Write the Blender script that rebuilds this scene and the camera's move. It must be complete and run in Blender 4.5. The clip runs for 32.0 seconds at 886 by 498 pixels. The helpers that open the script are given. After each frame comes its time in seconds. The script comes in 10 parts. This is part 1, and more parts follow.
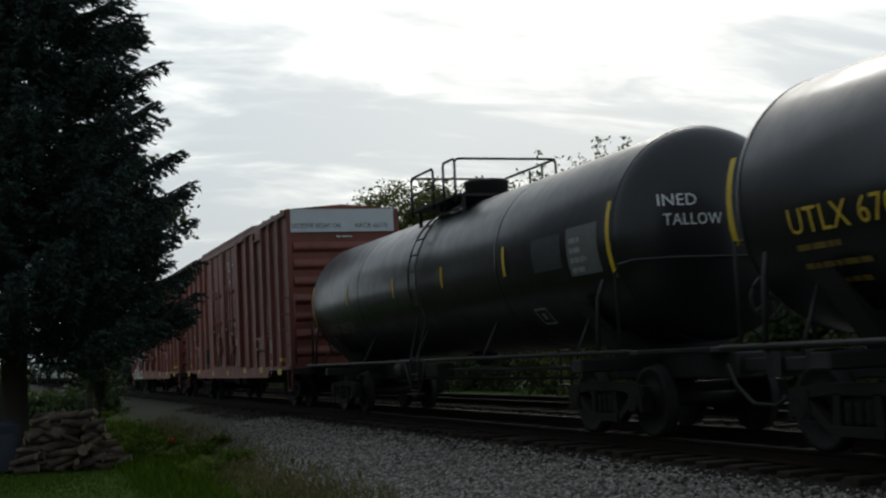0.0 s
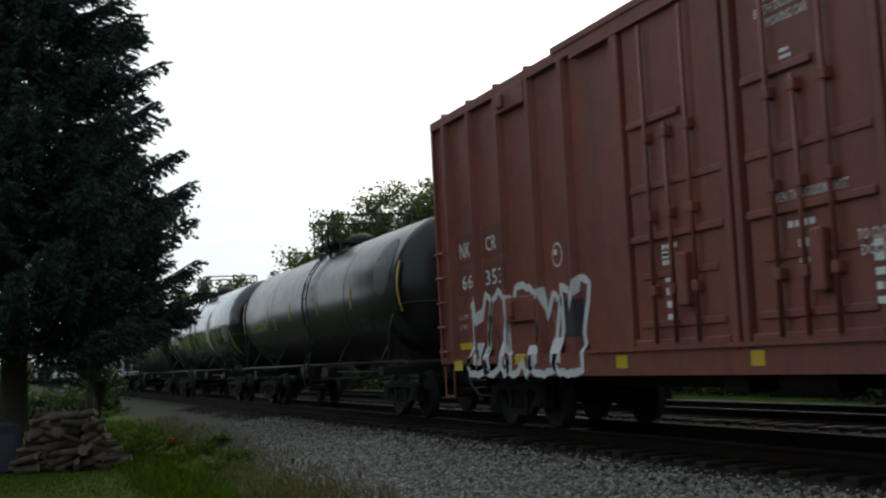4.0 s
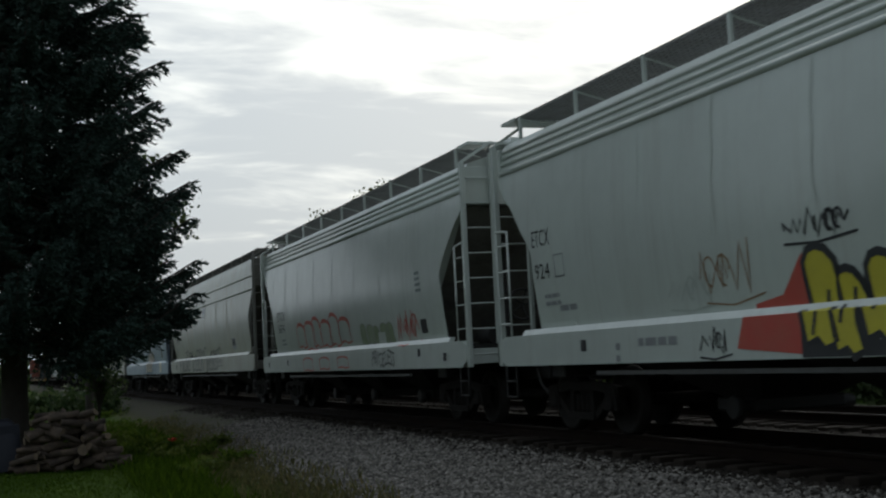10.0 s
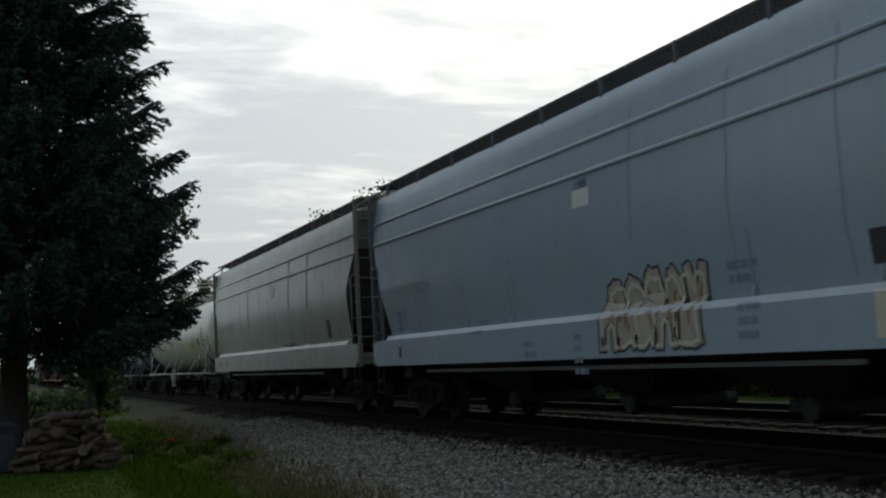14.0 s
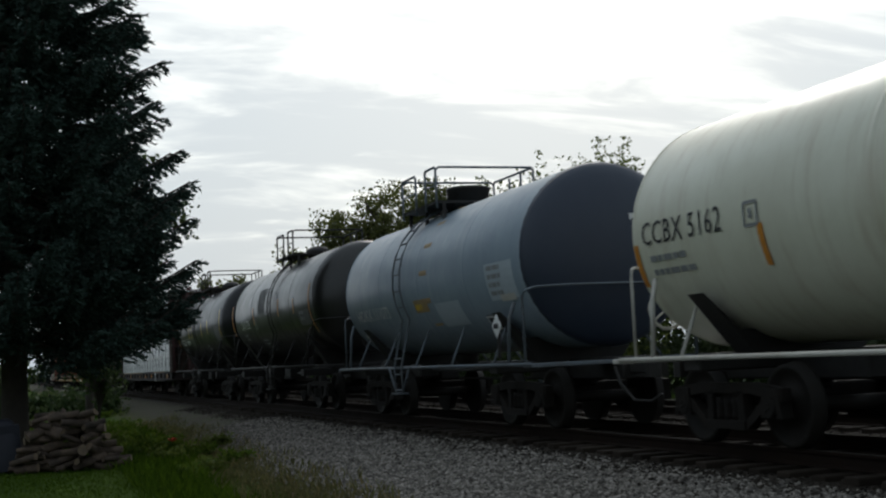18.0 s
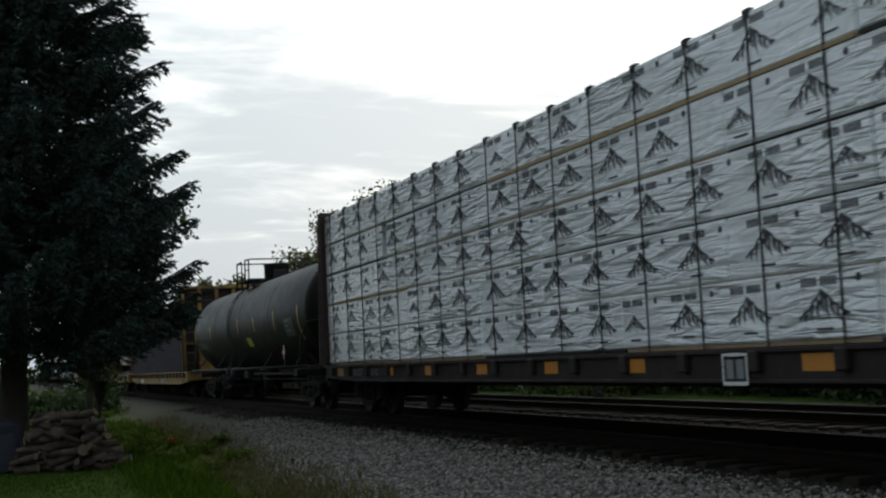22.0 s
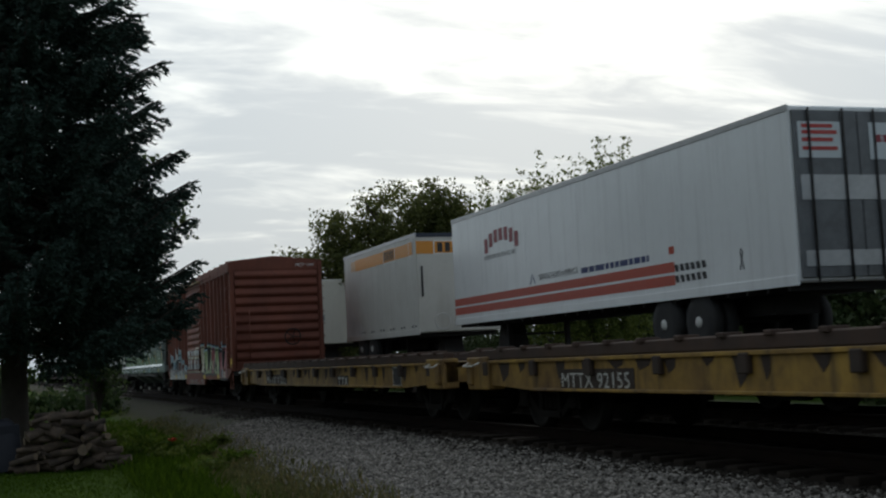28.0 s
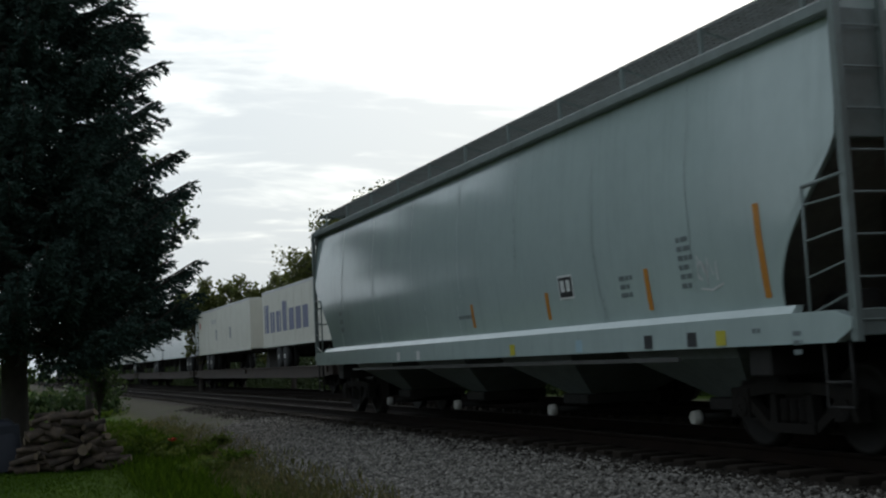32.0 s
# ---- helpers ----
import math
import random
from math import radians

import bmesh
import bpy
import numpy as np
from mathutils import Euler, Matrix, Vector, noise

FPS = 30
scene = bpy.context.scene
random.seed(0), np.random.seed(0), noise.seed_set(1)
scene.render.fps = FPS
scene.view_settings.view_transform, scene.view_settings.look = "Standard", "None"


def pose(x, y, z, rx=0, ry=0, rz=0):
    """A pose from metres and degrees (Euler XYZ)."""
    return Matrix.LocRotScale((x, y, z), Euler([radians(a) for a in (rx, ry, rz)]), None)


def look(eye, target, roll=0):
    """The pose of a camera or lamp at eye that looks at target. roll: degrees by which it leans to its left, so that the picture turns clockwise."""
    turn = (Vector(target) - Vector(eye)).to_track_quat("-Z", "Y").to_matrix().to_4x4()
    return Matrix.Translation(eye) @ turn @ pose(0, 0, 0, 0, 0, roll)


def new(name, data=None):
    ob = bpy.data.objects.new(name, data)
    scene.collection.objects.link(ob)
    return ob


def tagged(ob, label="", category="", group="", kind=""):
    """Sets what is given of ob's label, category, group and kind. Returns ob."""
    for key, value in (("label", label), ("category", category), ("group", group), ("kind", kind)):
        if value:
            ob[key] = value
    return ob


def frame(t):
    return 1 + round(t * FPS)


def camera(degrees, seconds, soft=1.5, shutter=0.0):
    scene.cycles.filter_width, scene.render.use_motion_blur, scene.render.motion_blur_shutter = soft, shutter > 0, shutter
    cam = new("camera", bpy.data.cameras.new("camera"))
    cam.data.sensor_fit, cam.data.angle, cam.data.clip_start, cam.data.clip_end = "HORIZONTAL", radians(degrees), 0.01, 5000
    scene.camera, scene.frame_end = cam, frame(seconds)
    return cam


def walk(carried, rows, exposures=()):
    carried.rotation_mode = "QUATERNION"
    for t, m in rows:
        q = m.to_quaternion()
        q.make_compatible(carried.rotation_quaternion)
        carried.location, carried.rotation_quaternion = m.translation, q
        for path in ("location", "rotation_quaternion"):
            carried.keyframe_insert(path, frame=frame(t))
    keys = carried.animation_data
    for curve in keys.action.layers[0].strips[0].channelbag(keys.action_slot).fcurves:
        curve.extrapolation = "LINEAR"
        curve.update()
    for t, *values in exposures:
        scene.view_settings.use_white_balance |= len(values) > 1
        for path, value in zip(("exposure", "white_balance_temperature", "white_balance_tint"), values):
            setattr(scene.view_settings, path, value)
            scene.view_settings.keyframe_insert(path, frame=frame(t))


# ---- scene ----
# Plan: rail tops at z = 0, both tracks straight along y, the near one at x = 8.88, the far one at x = 13.15.
# The trains come from +y and run towards -y; the camera stands still at x = 0, y = 0.
NEAR_X, FAR_X = 8.88, 13.15
EYE = (0.0, 0.0, 1.156)
YAW, PITCH = radians(19.652), radians(4.890)
AIM = (EYE[0] + math.sin(YAW) * math.cos(PITCH), EYE[1] + math.cos(YAW) * math.cos(PITCH), EYE[2] + math.sin(PITCH))
cam = camera(38.456, 32.0, 2.2, 0.12)
STAND = look(EYE, AIM, -2.804)
walk(cam, [(0.0, STAND), (32.0, STAND)], [(0.0, 0.03), (1.0, 0.11), (2.0, 0.25), (2.8, 0.6), (4.0, 0.62), (6.0, 0.43), (7.0, 0.13), (8.0, 0.01), (11.0, -0.05), (14.0, -0.03), (17.0, 0.03), (18.0, 0.13), (20.0, -0.01), (22.0, 0.15), (24.0, 0.03), (28.0, -0.01), (30.0, -0.08), (31.0, -0.03), (32.0, 0.25)])

# ---- world and sun ----
SUN_AZ, SUN_EL = radians(27.0), radians(34.0)
SUN_DIR = Vector((math.sin(SUN_AZ) * math.cos(SUN_EL), math.cos(SUN_AZ) * math.cos(SUN_EL), math.sin(SUN_EL)))


def build_world():
    w = bpy.data.worlds.new("overcast_sky")
    scene.world = w
    w.use_nodes = True
    nt = w.node_tree
    nt.nodes.clear()
    N, K = nt.nodes.new, nt.links.new
    out, bg = N("ShaderNodeOutputWorld"), N("ShaderNodeBackground")
    K(bg.outputs[0], out.inputs[0])
    sky = N("ShaderNodeTexSky")
    sky.sky_type, sky.sun_disc = "NISHITA", False
    sky.sun_elevation, sky.sun_rotation = SUN_EL, SUN_AZ
    sky.air_density, sky.dust_density = 1.5, 4.0
    tc = N("ShaderNodeTexCoord")
    sep = N("ShaderNodeSeparateXYZ")
    K(tc.outputs["Generated"], sep.inputs[0])

    def m(op, a, b=None, clamp=False):
        n = N("ShaderNodeMath")
        n.operation, n.use_clamp = op, clamp
        for i, s in enumerate((a, b)):
            if s is None:
                continue
            if isinstance(s, (int, float)):
                n.inputs[i].default_value = s
            else:
                K(s, n.inputs[i])
        return n.outputs[0]

    # flat cloud sheet: direction over height
    hgt = m("ADD", m("MAXIMUM", sep.outputs[2], 0.0), 0.16)
    comb = N("ShaderNodeCombineXYZ")
    K(m("DIVIDE", sep.outputs[0], hgt), comb.inputs[0])
    K(m("DIVIDE", sep.outputs[1], hgt), comb.inputs[1])
    mp = N("ShaderNodeMapping")
    mp.inputs["Rotation"].default_value = (0, 0, radians(24))
    mp.inputs["Scale"].default_value = (0.6, 1.25, 1.0)
    mp.inputs["Location"].default_value = (3.1, 0.6, 0.0)
    K(comb.outputs[0], mp.inputs[0])
    n1 = N("ShaderNodeTexNoise")
    n1.inputs["Scale"].default_value, n1.inputs["Detail"].default_value, n1.inputs["Roughness"].default_value = 1.35, 6.0, 0.5
    n1.inputs["Distortion"].default_value = 0.4
    K(mp.outputs[0], n1.inputs["Vector"])
    # smaller billows on the sheet
    n2 = N("ShaderNodeTexNoise")
    n2.inputs["Scale"].default_value, n2.inputs["Detail"].default_value, n2.inputs["Roughness"].default_value = 4.2, 6.0, 0.55
    n2.inputs["Distortion"].default_value = 0.6
    K(mp.outputs[0], n2.inputs["Vector"])
    billow = m("ADD", n1.outputs[0], m("MULTIPLY", m("SUBTRACT", n2.outputs[0], 0.5), 0.66))
    cl = N("ShaderNodeMapRange")
    cl.interpolation_type = "SMOOTHSTEP"
    cl.inputs[1].default_value, cl.inputs[2].default_value = 0.50, 0.80
    dot = N("ShaderNodeVectorMath")
    dot.operation = "DOT_PRODUCT"
    K(tc.outputs["Generated"], dot.inputs[0])
    dot.inputs[1].default_value = SUN_DIR
    glow = m("POWER", m("MAXIMUM", m("MULTIPLY_ADD", dot.outputs["Value"], 0.5), 0.0), 3.0)
    gnode = glow.node.inputs[0].links[0].from_node.inputs[0].links[0].from_node
    gnode.inputs[2].default_value = 0.5
    K(m("ADD", billow, m("MULTIPLY", m("SUBTRACT", glow, 0.80), 0.75)), cl.inputs[0])
    thin = N("ShaderNodeMix")
    thin.data_type = "RGBA"
    thin.inputs[6].default_value = (0.485, 0.57, 0.645, 1)
    thin.inputs[7].default_value = (1.01, 1.07, 1.06, 1)
    K(cl.outputs[0], thin.inputs[0])
    lit = N("ShaderNodeVectorMath")
    lit.operation = "SCALE"
    K(thin.outputs[2], lit.inputs[0])
    K(m("ADD", m("MULTIPLY", glow, 0.41), 0.60), lit.inputs[3])
    hz = N("ShaderNodeMapRange")
    hz.inputs[1].default_value, hz.inputs[2].default_value = -0.02, 0.01
    K(sep.outputs[2], hz.inputs[0])
    gnd = N("ShaderNodeMix")
    gnd.data_type = "RGBA"
    gnd.inputs[6].default_value = (0.05, 0.055, 0.045, 1)
    K(hz.outputs[0], gnd.inputs[0])
    K(lit.outputs[0], gnd.inputs[7])
    mix = N("ShaderNodeMix")
    mix.data_type, mix.blend_type = "RGBA", "ADD"
    mix.inputs[0].default_value = 0.012
    K(gnd.outputs[2], mix.inputs[6])
    K(sky.outputs[0], mix.inputs[7])
    K(mix.outputs[2], bg.inputs[0])
    bg.inputs[1].default_value = 1.0


build_world()
sun = new("sun", bpy.data.lights.new("sun", "SUN"))
sun.data.energy, sun.data.angle, sun.data.color = 0.45, radians(16), (1.0, 0.97, 0.92)
sun.matrix_world = look(SUN_DIR * 80, (0, 0, 0))


# ---- materials ----
def rgba(c):
    return (*c, 1.0) if len(c) == 3 else c


def surface(name, base, rough=0.6, metal=0.0, tint=None, tint_amount=0.5, scale=1.2, streak=None, streak_amount=0.0,
            bump=0.0, bump_scale=30.0, spec=0.5, coord="Object", vary=0.0, deep=0.02, bump_stretch=None):
    """Paint, steel, soil: a base colour, a second one in patches, vertical run-down streaks and a fine relief."""
    mt = bpy.data.materials.new(name)
    mt.use_nodes = True
    nt = mt.node_tree
    b = nt.nodes["Principled BSDF"]
    N, K = nt.nodes.new, nt.links.new
    tc = N("ShaderNodeTexCoord")
    vec = tc.outputs[coord]
    tint = tint or tuple(min(1, c * 0.6 + 0.01) for c in base)

    def noise_fac(vec_out, sc, lo, hi, detail=6.0, rough_=0.6):
        n = N("ShaderNodeTexNoise")
        n.inputs["Scale"].default_value, n.inputs["Detail"].default_value, n.inputs["Roughness"].default_value = sc, detail, rough_
        K(vec_out, n.inputs["Vector"])
        r = N("ShaderNodeMapRange")
        r.inputs[1].default_value, r.inputs[2].default_value = lo, hi
        K(n.outputs[0], r.inputs[0])
        return r.outputs[0]

    def mixed(fac, amount, a, bcol):
        mul = N("ShaderNodeMath")
        mul.operation = "MULTIPLY"
        K(fac, mul.inputs[0])
        mul.inputs[1].default_value = amount
        mx = N("ShaderNodeMix")
        mx.data_type = "RGBA"
        K(mul.outputs[0], mx.inputs[0])
        if isinstance(a, tuple):
            mx.inputs[6].default_value = rgba(a)
        else:
            K(a, mx.inputs[6])
        mx.inputs[7].default_value = rgba(bcol)
        return mx.outputs[2]

    col = mixed(noise_fac(vec, scale, 0.38, 0.72), tint_amount, tuple(base), tint)
    col = mixed(noise_fac(vec, scale * 9, 0.45, 0.75), tint_amount * 0.5, col, tint)
    if streak:
        mp = N("ShaderNodeMapping")
        mp.inputs["Scale"].default_value = (1.0, 2.6, 0.16)
        K(vec, mp.inputs[0])
        col = mixed(noise_fac(mp.outputs[0], 1.6, 0.5, 0.72, 5.0, 0.7), streak_amount, col, streak)
    if vary:
        oi = N("ShaderNodeObjectInfo")
        hsv = N("ShaderNodeHueSaturation")
        r = N("ShaderNodeMapRange")
        r.inputs[3].default_value, r.inputs[4].default_value = 1 - vary, 1 + vary
        K(oi.outputs["Random"], r.inputs[0])
        K(r.outputs[0], hsv.inputs["Value"])
        K(col, hsv.inputs["Color"])
        col = hsv.outputs[0]
    K(col, b.inputs["Base Color"])
    b.inputs["Metallic"].default_value = metal
    b.inputs["Specular IOR Level"].default_value = spec
    rr = N("ShaderNodeMapRange")
    rr.inputs[3].default_value, rr.inputs[4].default_value = max(0.05, rough - 0.12), min(1.0, rough + 0.12)
    n = N("ShaderNodeTexNoise")
    n.inputs["Scale"].default_value = scale * 4
    K(vec, n.inputs["Vector"])
    K(n.outputs[0], rr.inputs[0])
    K(rr.outputs[0], b.inputs["Roughness"])
    if bump:
        n = N("ShaderNodeTexNoise")
        n.inputs["Scale"].default_value, n.inputs["Detail"].default_value = bump_scale, 4.0
        if bump_stretch:
            mp2 = N("ShaderNodeMapping")
            mp2.inputs["Scale"].default_value = bump_stretch
            mp2.inputs["Rotation"].default_value = (radians(35), 0, 0)
            K(vec, mp2.inputs[0])
            K(mp2.outputs[0], n.inputs["Vector"])
        else:
            K(vec, n.inputs["Vector"])
        bp = N("ShaderNodeBump")
        bp.inputs["Strength"].default_value, bp.inputs["Distance"].default_value = bump, deep
        K(n.outputs[0], bp.inputs["Height"])
        K(bp.outputs[0], b.inputs["Normal"])
    return mt


RUST = (0.10, 0.045, 0.022)
GRIME = (0.03, 0.027, 0.022)
M = {}
M["black_tank"] = surface("black_tank_paint", (0.007, 0.007, 0.008), 0.42, 0, (0.012, 0.0115, 0.011), 0.5, 0.7, (0.017, 0.016, 0.014), 0.3, 0.08, 14, spec=0.26)
M["olive_tank"] = surface("dusty_black_tank_paint", (0.014, 0.014, 0.010), 0.5, 0, (0.022, 0.021, 0.015), 0.5, 0.7, (0.028, 0.026, 0.02), 0.35, 0.08, 14, spec=0.22)
M["dusty_tank"] = surface("dust_filmed_black_paint", (0.015, 0.0145, 0.013), 0.45, 0, (0.028, 0.026, 0.022), 0.6, 0.6, (0.036, 0.034, 0.029), 0.4, 0.04, 10, spec=0.35)
M["white_tank"] = surface("cream_tank_paint", (0.68, 0.68, 0.55), 0.4, 0, (0.54, 0.52, 0.40), 0.5, 0.6, (0.34, 0.24, 0.15), 0.35, 0.06, 14)
M["blue_tank"] = surface("pale_blue_tank_paint", (0.25, 0.315, 0.37), 0.5, 0, (0.185, 0.23, 0.28), 0.5, 0.8, (0.42, 0.45, 0.47), 0.35, 0.06, 14)
M["navy"] = surface("dark_blue_paint", (0.020, 0.030, 0.052), 0.55, 0, (0.03, 0.038, 0.055), 0.5, 1.0)
M["hopper_white"] = surface("pale_grey_hopper_paint", (0.52, 0.565, 0.515), 0.5, 0, (0.42, 0.45, 0.41), 0.5, 0.5, (0.33, 0.31, 0.27), 0.3, 0.05, 10)
M["hopper_olive"] = surface("beige_grey_hopper_paint", (0.40, 0.405, 0.345), 0.6, 0, (0.31, 0.31, 0.26), 0.5, 0.6, (0.30, 0.20, 0.10), 0.45, 0.05, 10)
M["hopper_blue"] = surface("faded_blue_hopper_paint", (0.28, 0.35, 0.405), 0.55, 0, (0.225, 0.28, 0.32), 0.5, 0.6, (0.30, 0.31, 0.31), 0.4, 0.05, 10)
M["hopper_green"] = surface("grey_green_hopper_paint", (0.45, 0.53, 0.51), 0.16, 0, (0.34, 0.40, 0.39), 0.5, 0.5, (0.31, 0.365, 0.355), 0.35, 0.025, 5, spec=0.22)
M["box_red"] = surface("oxide_red_boxcar_paint", (0.225, 0.057, 0.033), 0.55, 0, (0.14, 0.043, 0.03), 0.7, 0.9, (0.09, 0.034, 0.025), 0.55, 0.06, 18)
M["box_red_rust"] = surface("rusty_red_boxcar_paint", (0.20, 0.056, 0.031), 0.7, 0, (0.12, 0.036, 0.022), 0.8, 0.9, (0.06, 0.022, 0.015), 0.6, 0.1, 18)
M["bulk_red"] = surface("dark_maroon_paint", (0.075, 0.024, 0.022), 0.65, 0, (0.05, 0.022, 0.02), 0.6, 1.0, GRIME, 0.4, 0.08, 18)
M["flat_yellow"] = surface("worn_yellow_paint", (0.40, 0.235, 0.04), 0.65, 0, (0.08, 0.04, 0.02), 0.9, 0.9, (0.035, 0.022, 0.015), 0.8, 0.1, 18)
M["rust_deck"] = surface("rusty_steel", (0.048, 0.029, 0.021), 0.85, 0, (0.08, 0.042, 0.026), 0.7, 2.0, None, 0, 0.25, 30)
M["deck_wood"] = surface("weathered_deck_timber", (0.11, 0.095, 0.08), 0.9, 0, (0.06, 0.05, 0.042), 0.7, 2.0, None, 0, 0.3, 30)
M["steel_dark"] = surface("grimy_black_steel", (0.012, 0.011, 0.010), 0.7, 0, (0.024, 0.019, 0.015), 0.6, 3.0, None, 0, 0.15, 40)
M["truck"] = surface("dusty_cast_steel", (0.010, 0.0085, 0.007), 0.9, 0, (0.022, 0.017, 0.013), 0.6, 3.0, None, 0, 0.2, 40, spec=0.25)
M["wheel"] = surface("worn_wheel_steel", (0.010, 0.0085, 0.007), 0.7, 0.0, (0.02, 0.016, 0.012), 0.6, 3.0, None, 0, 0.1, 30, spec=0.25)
M["tread"] = surface("polished_wheel_tread", (0.45, 0.44, 0.42), 0.28, 1.0, (0.3, 0.27, 0.25), 0.4, 3.0)
M["rail"] = surface("rusty_rail_steel", (0.012, 0.008, 0.006), 0.9, 0.0, (0.02, 0.012, 0.008), 0.6, 3.0, None, 0, 0.2, 40, spec=0.1)
M["rail_top"] = surface("worn_rail_head", (0.035, 0.03, 0.025), 0.75, 0.0, (0.025, 0.02, 0.016), 0.4, 1.0, spec=0.2)
M["tie"] = surface("creosoted_tie_timber", (0.024, 0.019, 0.015), 0.9, 0, (0.04, 0.032, 0.025), 0.6, 2.0, None, 0, 0.3, 25, vary=0.25, spec=0.08)
M["grate"] = surface("galvanised_grating", (0.10, 0.10, 0.095), 0.7, 0.3, (0.06, 0.05, 0.045), 0.6, 3.0)
M["hand_white"] = surface("white_handrail_paint", (0.55, 0.54, 0.49), 0.6, 0, (0.3, 0.25, 0.2), 0.5, 3.0)
M["white_paint"] = surface("white_stencil_paint", (0.74, 0.74, 0.72), 0.6, 0, (0.5, 0.5, 0.48), 0.5, 5.0)
M["panel_white"] = surface("white_panel_paint", (0.62, 0.66, 0.67), 0.55, 0, (0.5, 0.53, 0.53), 0.5, 2.0)
M["yellow_mark"] = surface("yellow_reflective_strip", (0.62, 0.42, 0.02), 0.45, 0, (0.45, 0.28, 0.02), 0.5, 6.0)
M["orange_mark"] = surface("orange_reflective_strip", (0.60, 0.24, 0.03), 0.45, 0, (0.42, 0.16, 0.03), 0.5, 6.0)
M["letter_yellow"] = surface("yellow_letter_paint", (0.62, 0.40, 0.03), 0.6, 0, (0.4, 0.25, 0.03), 0.4, 6.0)
M["letter_dim"] = surface("worn_yellow_letter_paint", (0.20, 0.13, 0.02), 0.65, 0, (0.08, 0.055, 0.015), 0.8, 9.0)
M["black_paint"] = surface("black_stencil_paint", (0.02, 0.02, 0.022), 0.6, 0, (0.05, 0.05, 0.05), 0.4, 5.0)
M["grey_paint"] = surface("grey_stencil_paint", (0.25, 0.26, 0.26), 0.65, 0, (0.18, 0.18, 0.18), 0.5, 5.0)
M["faint_paint"] = surface("faded_stencil_paint", (0.11, 0.11, 0.105), 0.65, 0, (0.06, 0.06, 0.06), 0.5, 5.0)
M["brown_stain"] = surface("brown_spill_stain", (0.24, 0.13, 0.06), 0.6, 0, (0.33, 0.22, 0.12), 0.7, 2.0)
M["spray_yellow"] = surface("yellow_spray_paint", (0.55, 0.48, 0.04), 0.55, 0, (0.42, 0.36, 0.05), 0.5, 4.0)
M["spray_red"] = surface("red_spray_paint", (0.48, 0.07, 0.05), 0.55, 0, (0.4, 0.12, 0.08), 0.5, 4.0)
M["spray_cyan"] = surface("pale_blue_spray_paint", (0.35, 0.50, 0.55), 0.55, 0, (0.25, 0.36, 0.44), 0.6, 4.0)
M["spray_green"] = surface("pale_green_spray_paint", (0.36, 0.42, 0.22), 0.55, 0, (0.26, 0.34, 0.18), 0.6, 4.0)
M["spray_cream"] = surface("cream_spray_paint", (0.55, 0.52, 0.40), 0.55, 0, (0.45, 0.40, 0.28), 0.6, 4.0)
M["spray_pink"] = surface("dull_pink_spray_paint", (0.36, 0.13, 0.13), 0.55, 0, (0.28, 0.10, 0.12), 0.6, 4.0)
M["spray_black"] = surface("black_spray_paint", (0.025, 0.026, 0.028), 0.55, 0, (0.05, 0.05, 0.05), 0.4, 4.0)
M["spray_white"] = surface("white_spray_paint", (0.62, 0.62, 0.60), 0.55, 0, (0.5, 0.5, 0.5), 0.5, 4.0)
def wrap_film(name):
    mt = surface(name, (0.90, 0.91, 0.91), 0.3, 0, (0.80, 0.82, 0.83), 0.5, 2.0, vary=0.07)
    nt = mt.node_tree
    N, K = nt.nodes.new, nt.links.new
    tc, mp, wv, ns, mask, mul, bp = N("ShaderNodeTexCoord"), N("ShaderNodeMapping"), N("ShaderNodeTexNoise"), N("ShaderNodeTexNoise"), N("ShaderNodeMapRange"), N("ShaderNodeMath"), N("ShaderNodeBump")
    mp.inputs["Rotation"].default_value = (radians(-38), 0, 0)
    mp.inputs["Scale"].default_value = (1.0, 0.45, 3.4)
    K(tc.outputs["Object"], mp.inputs[0])
    K(mp.outputs[0], wv.inputs["Vector"])
    wv.inputs["Scale"].default_value, wv.inputs["Detail"].default_value, wv.inputs["Distortion"].default_value = 2.3, 3.0, 0.9
    K(tc.outputs["Object"], ns.inputs["Vector"])
    ns.inputs["Scale"].default_value, ns.inputs["Detail"].default_value = 0.55, 2.0
    mask.inputs[1].default_value, mask.inputs[2].default_value, mask.inputs[3].default_value, mask.inputs[4].default_value = 0.38, 0.62, 0.12, 1.0
    K(ns.outputs[0], mask.inputs[0])
    mul.operation = "MULTIPLY"
    K(wv.outputs[0], mul.inputs[0])
    K(mask.outputs[0], mul.inputs[1])
    bp.inputs["Strength"].default_value, bp.inputs["Distance"].default_value = 1.0, 0.28
    K(mul.outputs[0], bp.inputs["Height"])
    K(bp.outputs[0], nt.nodes["Principled BSDF"].inputs["Normal"])
    return mt


M["wrap"] = wrap_film("white_lumber_wrap")
M["wrap_ink"] = surface("black_wrap_print", (0.04, 0.04, 0.045), 0.4)
M["lumber"] = surface("sawn_lumber", (0.42, 0.30, 0.17), 0.8, 0, (0.33, 0.22, 0.12), 0.6, 4.0)
M["trailer_white"] = surface("white_trailer_skin", (0.80, 0.81, 0.80), 0.36, 0, (0.70, 0.70, 0.69), 0.5, 0.6, (0.5, 0.49, 0.47), 0.35, 0.03, 8)
M["pup_skin"] = surface("dirty_white_trailer_skin", (0.60, 0.585, 0.54), 0.5, 0, (0.5, 0.48, 0.43), 0.6, 0.7, (0.36, 0.33, 0.28), 0.45, 0.03, 8)
